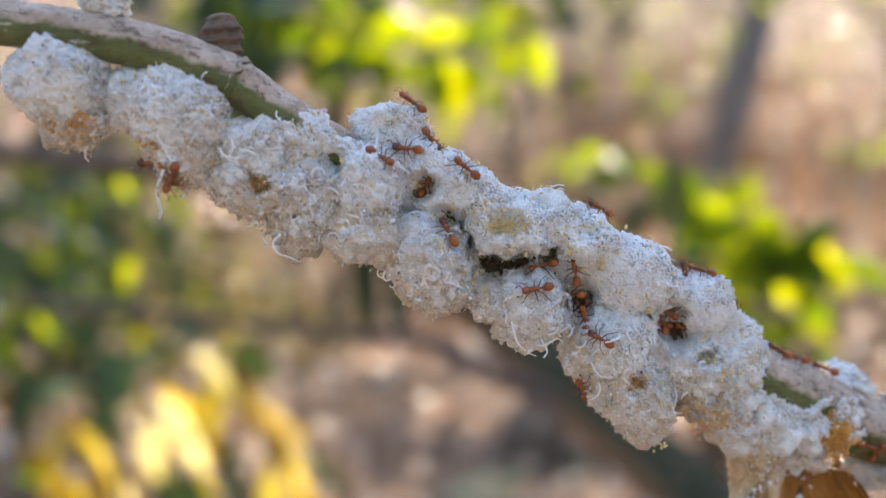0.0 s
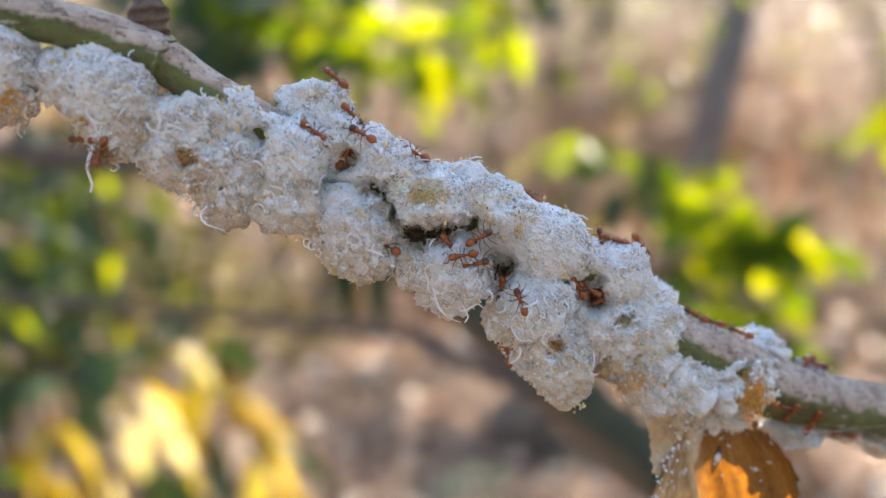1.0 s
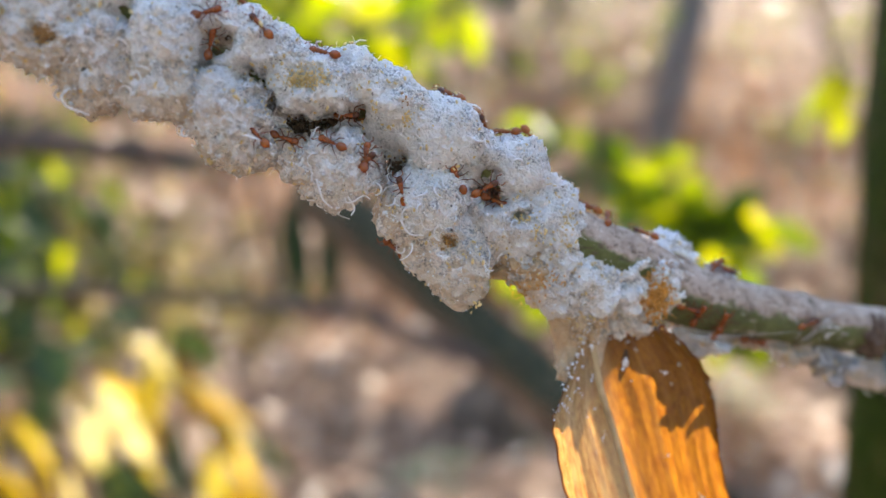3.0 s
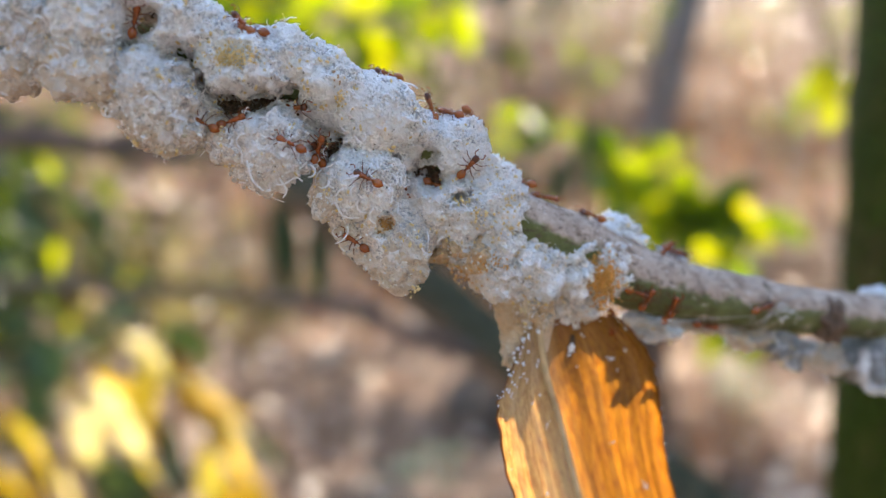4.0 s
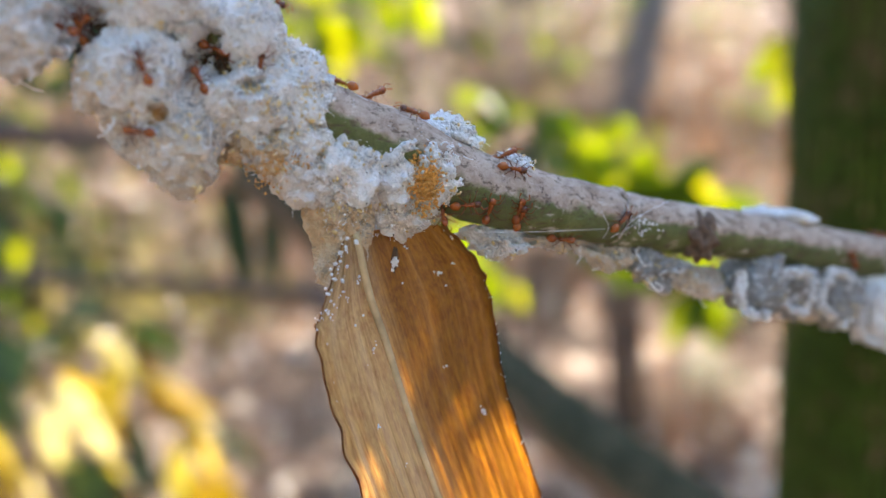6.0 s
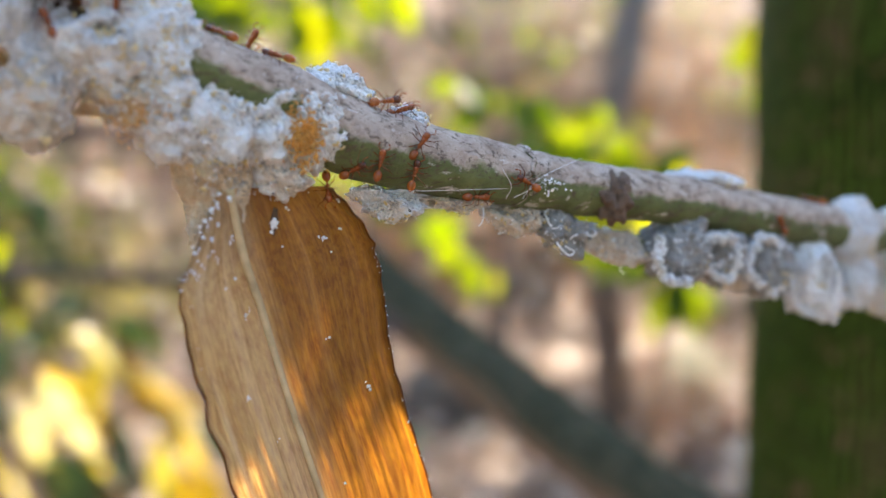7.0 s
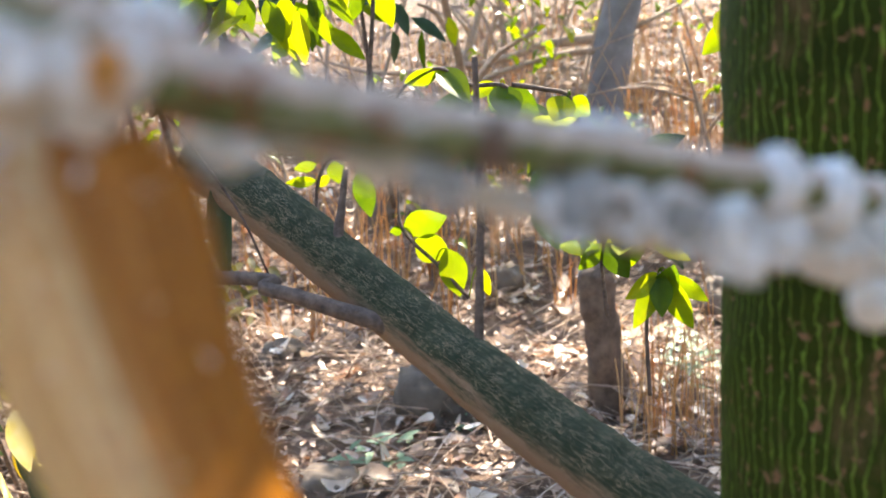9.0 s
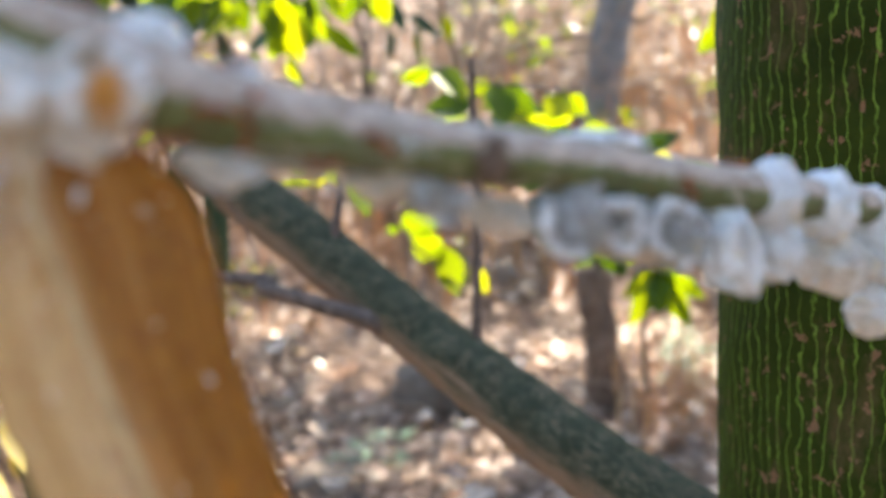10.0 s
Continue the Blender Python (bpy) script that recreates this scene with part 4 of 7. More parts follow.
def leafy_spray(label, centres, depth_spread, count, seed, mats, size):
    ob = tagged(new("leafy_spray"), label, "foliage", "leafy shoots behind the twig")
    rng = random.Random(seed)
    for i in range(count):
        c = Vector(rng.choice(centres))
        q = c + Vector((rng.gauss(0, 0.022), rng.gauss(0, depth_spread), rng.gauss(0, 0.018)))
        way = Vector((rng.gauss(0, 1), rng.gauss(0, 0.5), rng.gauss(-0.7, 0.5)))
        leaf(ob, q, way, size * rng.uniform(0.7, 1.2), size * rng.uniform(0.3, 0.5), rng.choice(mats), (rng.gauss(0, 0.4), -0.9, rng.gauss(0, 0.4)), rng.uniform(0.05, 0.2), rng.uniform(0.15, 0.4))
    for a, b in zip(centres, centres[1:]):
        a, b = Vector(a), Vector(b)
        limb("stem", [(*a, 0.002), (*((a + b) / 2 + Vector((0, 0, 0.01))), 0.002), (*b, 0.0017)], 7, 12, DARKSTICK, ob)
    return ob


# sunlit and shaded leaves are told apart by colour
leafy_spray("spray of green sapling leaves, some toned sunlit, some toned shaded", [(0.10536, 0.94350, 0.85801), (0.15711, 0.94350, 0.82545), (0.22336, 0.96350, 0.79704), (0.25848, 0.96350, 0.76937), (0.20718, 0.94350, 0.72955), (0.24159, 0.94350, 0.70805), (0.14839, 0.94350, 0.78488)], 0.05, 44, 61, (GREENLEAF, GREENLEAF, DARKLEAF), 0.062)
leafy_spray("spray of bright unseen green leaves added for shade overhanging", [(-0.41081, 1.24350, 1.04605), (-0.31460, 1.24350, 1.06171), (-0.28567, 1.19350, 0.98999), (-0.20298, 1.19350, 1.01989), (-0.15723, 1.19350, 0.96981), (-0.11301, 1.24350, 1.06256)], 0.06, 46, 62, (GREENLEAF, GREENLEAF, DARKLEAF), 0.075)
LEFT = tagged(new("shaded_bush"), "dark leafy bush in shade with a few lit leaves", "bush")
_rng = random.Random(21)
_dark, _lit = Heap(), Heap()
SPOT = [Vector(q) for q in ((-1.06080, 1.69350, 0.67132), (-0.98692, 1.79350, 0.49271), (-0.64385, 1.49350, 1.05511), (-0.50541, 1.49350, 1.02847), (-1.04729, 1.99350, 0.75725), (-0.42546, 1.39350, 1.08042), (-1.05324, 1.59350, 0.46232), (-0.15512, 1.89350, 1.13427))]
# lit and shaded leaves get their light from two leaf colours
for i in range(620):
    c = SPOT[min(7, int(_rng.random() ** 1.5 * 8))]
    q = c + Vector((_rng.gauss(0, 0.11), _rng.gauss(0, 0.12), _rng.gauss(0, 0.08)))
    w = Vector((_rng.gauss(0, 1), _rng.gauss(0, 0.6), _rng.gauss(-0.5, 0.7)))
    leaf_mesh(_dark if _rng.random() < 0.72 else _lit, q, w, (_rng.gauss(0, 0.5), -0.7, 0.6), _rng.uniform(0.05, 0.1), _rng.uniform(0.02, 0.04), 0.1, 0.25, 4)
tagged(_dark.make("dark_foliage", DARKLEAF, LEFT), "dark unseen green leaves added for shade", kind="stuff")
tagged(_lit.make("lit_foliage", GREENLEAF, LEFT), "green leaves in a sunlit tone", kind="stuff")
for q in SPOT:
    limb("stem", [(*(q + Vector((0.05, 0.1, -0.5))), 0.006), (*(q + Vector((0.02, 0.03, -0.2))), 0.005), (*(q + Vector((0, 0, 0.1))), 0.003)], 7, 12, DARKSTICK, LEFT)

# the last, pale stop paints whitish light glints on a few leaves
OLIVE = leaf_material("olive_leaf", [(0.07, 0.065, 0.025), (0.14, 0.125, 0.05), (0.26, 0.23, 0.11), (0.75, 0.68, 0.5)], 0.35, (1.4, 1.3, 0.5), 0.25)
UNDER = tagged(new("olive_bush"), "dense olive-green undergrowth with fine twigs", "bush")
_heap = Heap()
OLIVES = [Vector(q) for q in ((-1.34840, 1.89350, 0.75365), (-1.26207, 2.09350, 0.78664), (-1.25282, 1.99350, 0.56250), (-1.09645, 2.19350, 0.54065), (-1.13198, 2.09350, 0.66569), (-0.92414, 2.29350, 0.48814), (-0.96130, 2.19350, 0.35477), (-0.76853, 2.49350, 0.36423), (-1.13004, 1.99350, 0.33516), (-1.33699, 1.89350, 0.40158))]
for i in range(1500):
    c = _rng.choice(OLIVES)
    q = c + Vector((_rng.gauss(0, 0.12), _rng.gauss(0, 0.15), _rng.gauss(0, 0.07)))
    leaf_mesh(_heap, q, (_rng.gauss(0, 1), _rng.gauss(0, 0.6), _rng.gauss(-0.4, 0.7)), (_rng.gauss(0, 0.5), -0.7, 0.6), _rng.uniform(0.03, 0.075), _rng.uniform(0.012, 0.03), 0.1, 0.25, 3)
tagged(_heap.make("foliage", OLIVE, UNDER), "olive leaves", kind="stuff")
for q in OLIVES:
    limb("stem", [(q.x + 0.05, q.y + 0.1, 0.0, 0.007), (*(q + Vector((0.03, 0.05, -0.2))), 0.005), (*(q + Vector((0, 0, 0.12))), 0.002)], 7, 14, DARKSTICK, UNDER)


def yellow_bush():
    ob = tagged(new("yellow_bush"), "bush with sunlit yellowing leaves", "bush")
    rng = random.Random(17)
    stem = [(-0.48649, 1.59350, 0.07580), (-0.58666, 1.59350, 0.22518), (-0.70606, 1.61350, 0.38866), (-1.04588, 1.65350, 0.40201)]
    limb("stem", [(*q, 0.006 - 0.001 * i) for i, q in enumerate(stem)], 8, 30, DARKSTICK, ob)
    for c, count in (((-0.63514, 1.59350, 0.44270), 4), ((-0.58588, 1.59350, 0.35837), 6), ((-0.51317, 1.57350, 0.26087), 5), ((-0.73107, 1.59350, 0.39283), 4), ((-0.74305, 1.55350, 0.25066), 7), ((-0.91651, 1.59350, 0.33587), 5), ((-1.04082, 1.64350, 0.37010), 4), ((-0.96702, 1.57350, 0.22568), 6), ((-0.84830, 1.59350, 0.27279), 3), ((-0.64315, 1.59350, 0.19814), 3)):
        for i in range(count):
            q = Vector(c) + Vector((rng.gauss(0, 0.028), rng.gauss(0, 0.05), rng.gauss(0.02, 0.028)))
            way = Vector((rng.uniform(0.1, 1.0), rng.gauss(0, 0.4), rng.uniform(-1.2, -0.5)))
            # ochre and dark leaves paint the dim gaps between sunlit ones
            leaf(ob, q, way, rng.uniform(0.1, 0.19), rng.uniform(0.03, 0.052), rng.choice((YELLOWLEAF, YELLOWLEAF, YELLOWLEAF, YELLOWLEAF, OCHRELEAF, OCHRELEAF, DARKLEAF)), (rng.gauss(0, 0.5), -0.9, rng.gauss(0, 0.5)), rng.uniform(0.05, 0.3), rng.uniform(0.1, 0.5))
    return ob


yellow_bush()
shoot("dark blue-green broad leaf in shade", [(-0.79068, 1.39350, 0.38768), (-0.74673, 1.39350, 0.50799)], [((-0.74635, 1.39350, 0.52250), (-0.70303, 1.37350, 0.43902), 0.08)], DARKLEAF, 0.004)
DEAD = tagged(new("dead_branch"), "thin brown dead branch hanging behind the twig", "branch")
limb("branch", [(-0.71356, 0.84350, 0.88478, 0.009), (-0.55736, 0.84350, 0.87264, 0.0115), (-0.39494, 0.85350, 0.85877, 0.011), (-0.26240, 0.87350, 0.84943, 0.008)], 14, 40, DARKSTICK, DEAD, 0.15, 60, 3.0)
for a, b, r in (((-0.50, 0.846, 0.868), (-0.44, 0.86, 0.9), 0.004), ((-0.4, 0.853, 0.859), (-0.33, 0.85, 0.825), 0.0035)):
    mid = (Vector(a) + Vector(b)) / 2 + Vector((0.01, 0, 0.004))
    limb("side_twig", [(*a, r), (*mid, r * 0.8), (*b, r * 0.4)], 8, 14, DARKSTICK, DEAD, 0.12, 90, 5.0)
DROOP = tagged(new("drooping_leaves"), "long narrow grey-unseen green leaves added for shade drooping from the limb", "leaf")
leaf(DROOP, (-0.153, 0.69, 0.826), (0.012, 0.0, -0.08), 0.085, 0.023, DARKLEAF, (0.4, -0.8, 0.3), 0.12, 0.4)
leaf(DROOP, (-0.114, 0.69, 0.826), (-0.009, 0.0, -0.09), 0.092, 0.025, DARKLEAF, (-0.4, -0.8, 0.3), 0.1, 0.4)
limb("stalk", [(*(-0.13664, 0.64291, 0.86416), 0.001), (*(-0.12116, 0.64291, 0.84260), 0.001), (*(-0.09202, 0.64291, 0.79503), 0.0009), (*(-0.07559, 0.64291, 0.75291), 0.0008)], 6, 20, DARKSTICK, DROOP)


def make_reeds():
    rng = random.Random(12)
    for k, (foot, n, h) in enumerate((((0.46345, 2.17914, 0.00000), 13, 0.34), ((0.51620, 2.10394, 0.00000), 14, 0.4), ((0.59659, 2.13286, -0.00000), 13, 0.36), ((0.43339, 2.38188, 0.00000), 14, 0.25), ((0.40652, 3.53135, 0.00000), 14, 0.3))):
        heap = Heap()
        for i in range(n):
            x, y = foot[0] + rng.gauss(0, 0.035), foot[1] + rng.gauss(0, 0.05)
            z = ground_height(x, y)
            hh, a, l = h * rng.uniform(0.5, 1.15), rng.uniform(0, 6.28), rng.uniform(0.0, 0.09)
            pts = spline([(x, y, z), (x + l * 0.3 * math.cos(a), y, z + hh * 0.55), (x + l * math.cos(a), y + l * math.sin(a), z + hh)], 7)
            heap.add(*tube(pts, np.linspace(1, 0.35, 7) * rng.uniform(0.0012, 0.0028), 4))
        tagged(heap.make("dry_grass_tuft", STRAW), "tuft of upright golden dry grass stalks", "grass", "dry grass tufts")
    for k, (foot, n, r) in enumerate((((0.68306, 2.54523, -0.00000), 30, 0.12), ((-0.18981, 2.02174, 0.00000), 24, 0.09), ((0.03215, 2.37322, 0.00000), 16, 0.07), ((0.72759, 2.87684, 0.00000), 20, 0.1))):
        herb = tagged(new("low_herb"), "low grey-green herb among the dry leaves", "herb", "low herbs")
        herb.location = (foot[0], foot[1], ground_height(foot[0], foot[1]))
        for i in range(n):
            a = rng.uniform(0, 6.28)
            c = Vector((rng.gauss(0, r * 0.4), rng.gauss(0, r * 0.4), rng.uniform(0.005, 0.09)))
            leaf(herb, c, (math.cos(a), math.sin(a), rng.uniform(0.0, 0.6)), rng.uniform(0.03, 0.07), rng.uniform(0.012, 0.022), HERB, (0, -0.3, 1), 0.2, 0.2)


make_reeds()


# ---- the white-crusted twig ----
AXIS = [(-0.09, 0.066, 0.9205, 0.0021), (-0.06, 0.0685, 0.9155, 0.0021), (-0.0383, 0.0706, 0.9121, 0.0021), (-0.0286, 0.0723, 0.9108, 0.0021), (-0.0198, 0.0741, 0.9083, 0.0021), (-0.0129, 0.0762, 0.9036, 0.0021),
        (-0.0089, 0.0786, 0.9010, 0.0021), (0.002, 0.0835, 0.8955, 0.0021), (0.013, 0.0875, 0.8915, 0.0021), (0.024, 0.091, 0.8855, 0.0022), (*(0.03257, 0.09252, 0.87872), 0.0029), (*(0.03911, 0.09568, 0.87518), 0.0034),
        (*(0.04572, 0.09895, 0.87135), 0.0036), (*(0.05406, 0.10311, 0.86882), 0.0033), (*(0.06573, 0.10921, 0.86591), 0.0029), (*(0.07921, 0.11700, 0.86319), 0.0028), (*(0.09549, 0.12754, 0.85918), 0.0028), (*(0.11257, 0.13974, 0.85546), 0.0027), (0.1262, 0.1505, 0.8522, 0.0027), (0.17, 0.185, 0.842, 0.0030)]


def make_twig():
    ob = tagged(new("twig"), "thin woody twig, pale bark above, green below", "branch")
    s = spline(AXIS, 620)
    v, f = tube(s[:, :3], s[:, 3], 48, 0.055, 420, 1.5)
    mesh_object("stem", v, f, BARK, ob)
    # the stump of an old shoot, ringed
    b = Vector((-0.01918, 0.07529, 0.90900))
    t = Vector((-0.01981, 0.07534, 0.91340))
    rows = [(b.lerp(t, u), r) for u, r in ((-0.1, 0.0013), (0.1, 0.0015), (0.2, 0.00185), (0.32, 0.0016), (0.42, 0.0019), (0.55, 0.0017), (0.68, 0.0019), (0.8, 0.0015), (0.93, 0.0012), (1.0, 0.0006))]
    tagged(limb("old_bud", [(*q, r) for q, r in rows], 24, 50, BUDBARK, ob, 0.25, 700, 2.0), "brown ringed bud stump")
    k = Vector((0.07085, 0.1098, 0.8645))
    bm = bmesh.new()
    bmesh.ops.create_icosphere(bm, subdivisions=4, radius=1)
    for v in bm.verts:
        p = v.co.copy()
        h = 1 + 0.5 * noise.fractal(p * 1.8, 0.8, 2, 4) + 0.12 * math.sin(p.length * 9 + p.x * 14)
        v.co = Vector((p.x * 0.0021, p.y * 0.0018, p.z * 0.0023)) * h + k
    part("knot", bm, BUDBARK, ob, "dark wrinkled knot")
    for at, nx in (((0.06076, 0.10592, 0.87015), 0.00335), ((-0.01802, 0.07476, 0.90756), 0.0025)):
        c = Vector(at)
        i = min(range(len(s)), key=lambda j: abs(s[j][0] - c.x))
        d = (s[min(i + 2, len(s) - 1)][:3] - s[i - 2][:3])
        d = Vector(d / np.linalg.norm(d))
        a = d.orthogonal().normalized()
        b2 = d.cross(a)
        c0 = Vector(s[i][:3])
        ring = [c0 + (a * math.cos(w) + b2 * math.sin(w)) * s[i][3] * 1.03 + d * 0.0006 * noise.noise(Vector((math.cos(w) * 2, math.sin(w) * 2, 4))) * 2 for w in np.linspace(0, 6.2832, 40)]
        v2, f2 = tube(ring, [0.00022 + 0.00018 * abs(noise.noise(Vector((j * 0.4, 0, 0)))) for j in range(40)], 7, caps=False)
        mesh_object("leaf_scar", v2, f2, BARK, ob)
    return ob


twig = make_twig()


# ---- wax-covered mealybugs ----
CARVE = [(Vector(q), r, d) for q, r, d in (((-0.00115, 0.07715, 0.89790), 0.0013, 0.003), ((0.00119, 0.07787, 0.89529), 0.001, 0.0035), ((0.00251, 0.07829, 0.89317), 0.0009, 0.003), ((0.00533, 0.07921, 0.89037), 0.0013, 0.005), ((0.00805, 0.08012, 0.89073), 0.0013, 0.005), ((0.01041, 0.08094, 0.89127), 0.001, 0.004),
                                           ((0.01366, 0.08211, 0.88653), 0.0013, 0.005), ((0.02310, 0.08573, 0.88517), 0.0013, 0.004), ((0.02408, 0.08613, 0.88311), 0.0012, 0.004), ((0.02682, 0.08725, 0.88125), 0.0009, 0.003), ((0.00651, 0.07960, 0.89479), 0.0014, 0.0012), ((-0.01541, 0.07320, 0.89815), 0.0009, 0.0014), ((0.01967, 0.08437, 0.87889), 0.0009, 0.0014), ((-0.00914, 0.07483, 0.90010), 0.0011, 0.0025), ((0.04058, 0.09337, 0.87477), 0.0007, 0.002))]


def hollow(q):
    """How far the wax sinks back at a place: the grooves and holes of the crust."""
    q = q + noise.noise_vector(q * 900) * 0.0007
    return sum(d * math.exp(-(((q.x - c.x) ** 2 + (q.z - c.z) ** 2) / (r * r)) ** 1.5) for c, r, d in CARVE if abs(q.x - c.x) < 2 * r and abs(q.z - c.z) < 2 * r)


_b = bmesh.new()
bmesh.ops.create_icosphere(_b, subdivisions=2, radius=1)
TUFT_V = [v.co.copy() for v in _b.verts]
TUFT_F = [tuple(v.index for v in f.verts) for f in _b.faces]
_b.free()


def tuft(heap, at, r, rng):
    """One small soft lump of wool."""
    o = Vector((rng.uniform(0, 99), rng.uniform(0, 99), 0))
    heap.add([at + v * (r * (0.85 + 0.55 * noise.noise(v * 1.5 + o))) for v in TUFT_V], TUFT_F)


BODIES = []
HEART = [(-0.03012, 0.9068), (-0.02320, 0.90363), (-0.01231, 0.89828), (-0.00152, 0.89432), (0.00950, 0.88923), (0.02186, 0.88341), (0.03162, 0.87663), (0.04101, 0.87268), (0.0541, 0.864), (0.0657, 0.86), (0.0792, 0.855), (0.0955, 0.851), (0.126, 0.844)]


def mark_low_tan(ob, verts):
    """Marks the lower side of the wax: its tan is part dirt, part bounce light put into the colour."""
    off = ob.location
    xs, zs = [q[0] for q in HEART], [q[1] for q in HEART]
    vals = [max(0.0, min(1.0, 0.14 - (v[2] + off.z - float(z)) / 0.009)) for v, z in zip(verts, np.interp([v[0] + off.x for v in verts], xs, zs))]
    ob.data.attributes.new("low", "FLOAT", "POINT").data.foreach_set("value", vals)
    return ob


def mealybug(at, size, roll, seed, mat, amp=0.24, sub=5, fuzz=90, curls=14, crawlers=12, ridges=0.0, label=""):
    """One woolly insect: a lumpy wax body with fibres, curls and tiny crawlers on it."""
    rng, rs = random.Random(seed), np.random.RandomState(seed)
    bm = bmesh.new()
    bmesh.ops.create_icosphere(bm, subdivisions=sub, radius=1)
    turn = Euler((0, radians(roll), 0)).to_matrix()
    off = Vector((seed * 3.1, seed * 1.7, seed * 0.9))
    craggy = min(1.0, 0.35 + amp * 2.3)
    mean = sum(size) / 3
    BODIES.append((Vector(at), Vector(size), turn))
    for v in bm.verts:
        p = v.co.copy()
        q = Vector((p.x * size[0], p.y * size[1], p.z * size[2]))
        w = q * 1000
        k = amp * noise.fractal(p * 1.3 + off, 0.9, 2.0, 3)
        k += craggy * 0.0003 / mean * noise.fractal(w * 0.6 + off, 0.6, 2.2, 4)
        k += craggy * 0.0008 / mean * (abs(noise.noise(w * 1.1 + off)) - 0.22)
        k += 0.00024 / mean * (abs(noise.noise(w * 2.6 + off)) - 0.2)
        k += 0.00009 / mean * (abs(noise.noise(w * 5.2 + off)) - 0.2)
        if ridges:
            k += ridges * math.sin(p.x * 13 + 1.5 * noise.noise(p * 2 + off))
        v.co = turn @ (q * (1 + k))
        if v.co.y < 0.3 * size[1]:
            v.co.y += hollow(v.co + Vector(at))
    bm.normal_update()
    spots = [(v.co.copy(), v.normal.copy()) for v in bm.verts if v.normal.y < 0.45]
    skin = [v.co.copy() for v in bm.verts]
    ob = part("mealybug", bm, mat, None)
    ob.location = at
    mark_low_tan(ob, skin)
    tagged(ob, label or "mealybug under lumpy white waxy wool on the twig", "mealybug", "mealybugs on the twig")
    heap, tufts = Heap(), Heap()
    for i in range(int(fuzz * 1.2)):
        p, n = rng.choice(spots)
        d = (n * 0.8 + Vector((rng.gauss(0, 0.8), rng.gauss(0, 0.8), rng.gauss(0, 0.8)))).normalized()
        ln = rng.uniform(0.0002, 0.0006)
        bend = Vector((rng.gauss(0, 1), rng.gauss(0, 1), rng.gauss(0, 1))) * ln * 0.4
        path = [p - n * 0.00005, p + d * ln * 0.5 + bend * 0.4, p + d * ln + bend - n * ln * 0.3]
        heap.add(*tube(path, (0.00003, 0.000025, 0.000015), 3, caps=False))
    for i in range(int(curls * 0.55)):
        p, n = rng.choice(spots)
        a = n.orthogonal().normalized()
        b = n.cross(a)
        ang, k = rng.uniform(0, 6.28), rng.choice((-1, 1)) * rng.uniform(500, 2600)
        ln, steps = rng.uniform(0.0006, 0.0028), 9
        c, path = p + n * 0.00006, []
        for j in range(steps):
            path.append(c)
            ang += k * ln / steps
            c = c + (a * math.cos(ang) + b * math.sin(ang)) * (ln / steps) + n * (0.00005 if j < 5 else -0.00004)
        heap.add(*tube(path, np.linspace(1, 0.55, steps) * rng.uniform(0.00008, 0.00015), 5))
    ragged = 1.7 if amp > 0.3 else 1.0
    for i in range(int(min(80, 3.4e6 * size[0] * size[2]) * ragged ** 2)):
        p, n = rng.choice(spots)
        r = rng.uniform(0.0001, 0.0003) / ragged ** 0.4
        tuft(tufts, p + n * r * 0.15, r, rng)
    bits = tagged(tufts.make("wax_tufts", mat, ob), "soft tufts of wax wool", kind="stuff")
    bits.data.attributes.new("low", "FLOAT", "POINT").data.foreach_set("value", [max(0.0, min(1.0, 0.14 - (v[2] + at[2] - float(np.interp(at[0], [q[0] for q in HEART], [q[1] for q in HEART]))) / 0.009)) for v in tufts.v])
    if heap.v:
        tagged(heap.make("wax_fibres", FIBRE, ob), "fine white curled wax fibres", kind="stuff")
    # loose flocs of wax that make the coat grainy
    count = int(min(260, 12e6 * size[0] * size[2]))
    pick = [spots[i] for i in rs.randint(0, len(spots), count)]
    pos = np.array([p[:] for p, n in pick])
    nor = np.array([n[:] for p, n in pick])
    ax = rs.normal(size=(count, 3))
    ax -= nor * (ax * nor).sum(1)[:, None] * 0.8
    ax /= np.linalg.norm(ax, axis=1)[:, None]
    bx = np.cross(nor, ax)
    bx /= np.linalg.norm(bx, axis=1)[:, None] + 1e-9
    cx = np.cross(ax, bx)
    sc = rs.uniform(0.00006, 0.00014, (count, 1)) * (1 + (rs.rand(count, 1) < 0.12) * 0.9)
    pos = pos + nor * sc * 0.1
    octa = [pos + ax * sc * 1.7, pos - ax * sc * 1.7, pos + bx * sc, pos - bx * sc, pos + cx * sc * 0.6, pos - cx * sc * 0.6]
    vs = np.stack(octa, 1).reshape(-1, 3)
    fs = (np.arange(count)[:, None, None] * 6 + np.array(((0, 2, 4), (2, 1, 4), (1, 3, 4), (3, 0, 4), (2, 0, 5), (1, 2, 5), (3, 1, 5), (0, 3, 5)))[None]).reshape(-1, 3)
    tagged(mesh_object("wax_flocs", vs.tolist(), fs.tolist(), FLOC, ob), "grainy white wax flocs", kind="stuff")
    heap = Heap()
    for i in range(crawlers):
        p, n = rng.choice(spots)
        c = p + n * 0.00005
        for j in range(rng.choice((1, 1, 2, 4))):
            q = c + Vector((rng.gauss(0, 1), rng.gauss(0, 0.6), rng.gauss(0, 1))) * 0.0003
            s = rng.uniform(0.00011, 0.0002)
            grain(heap, q, (s * 1.6, s, s * 0.7), random_turn(rng))
    if heap.v:
        tagged(heap.make("crawlers", CRAWLER, ob), "tiny yellow crawlers", kind="stuff")
    return ob


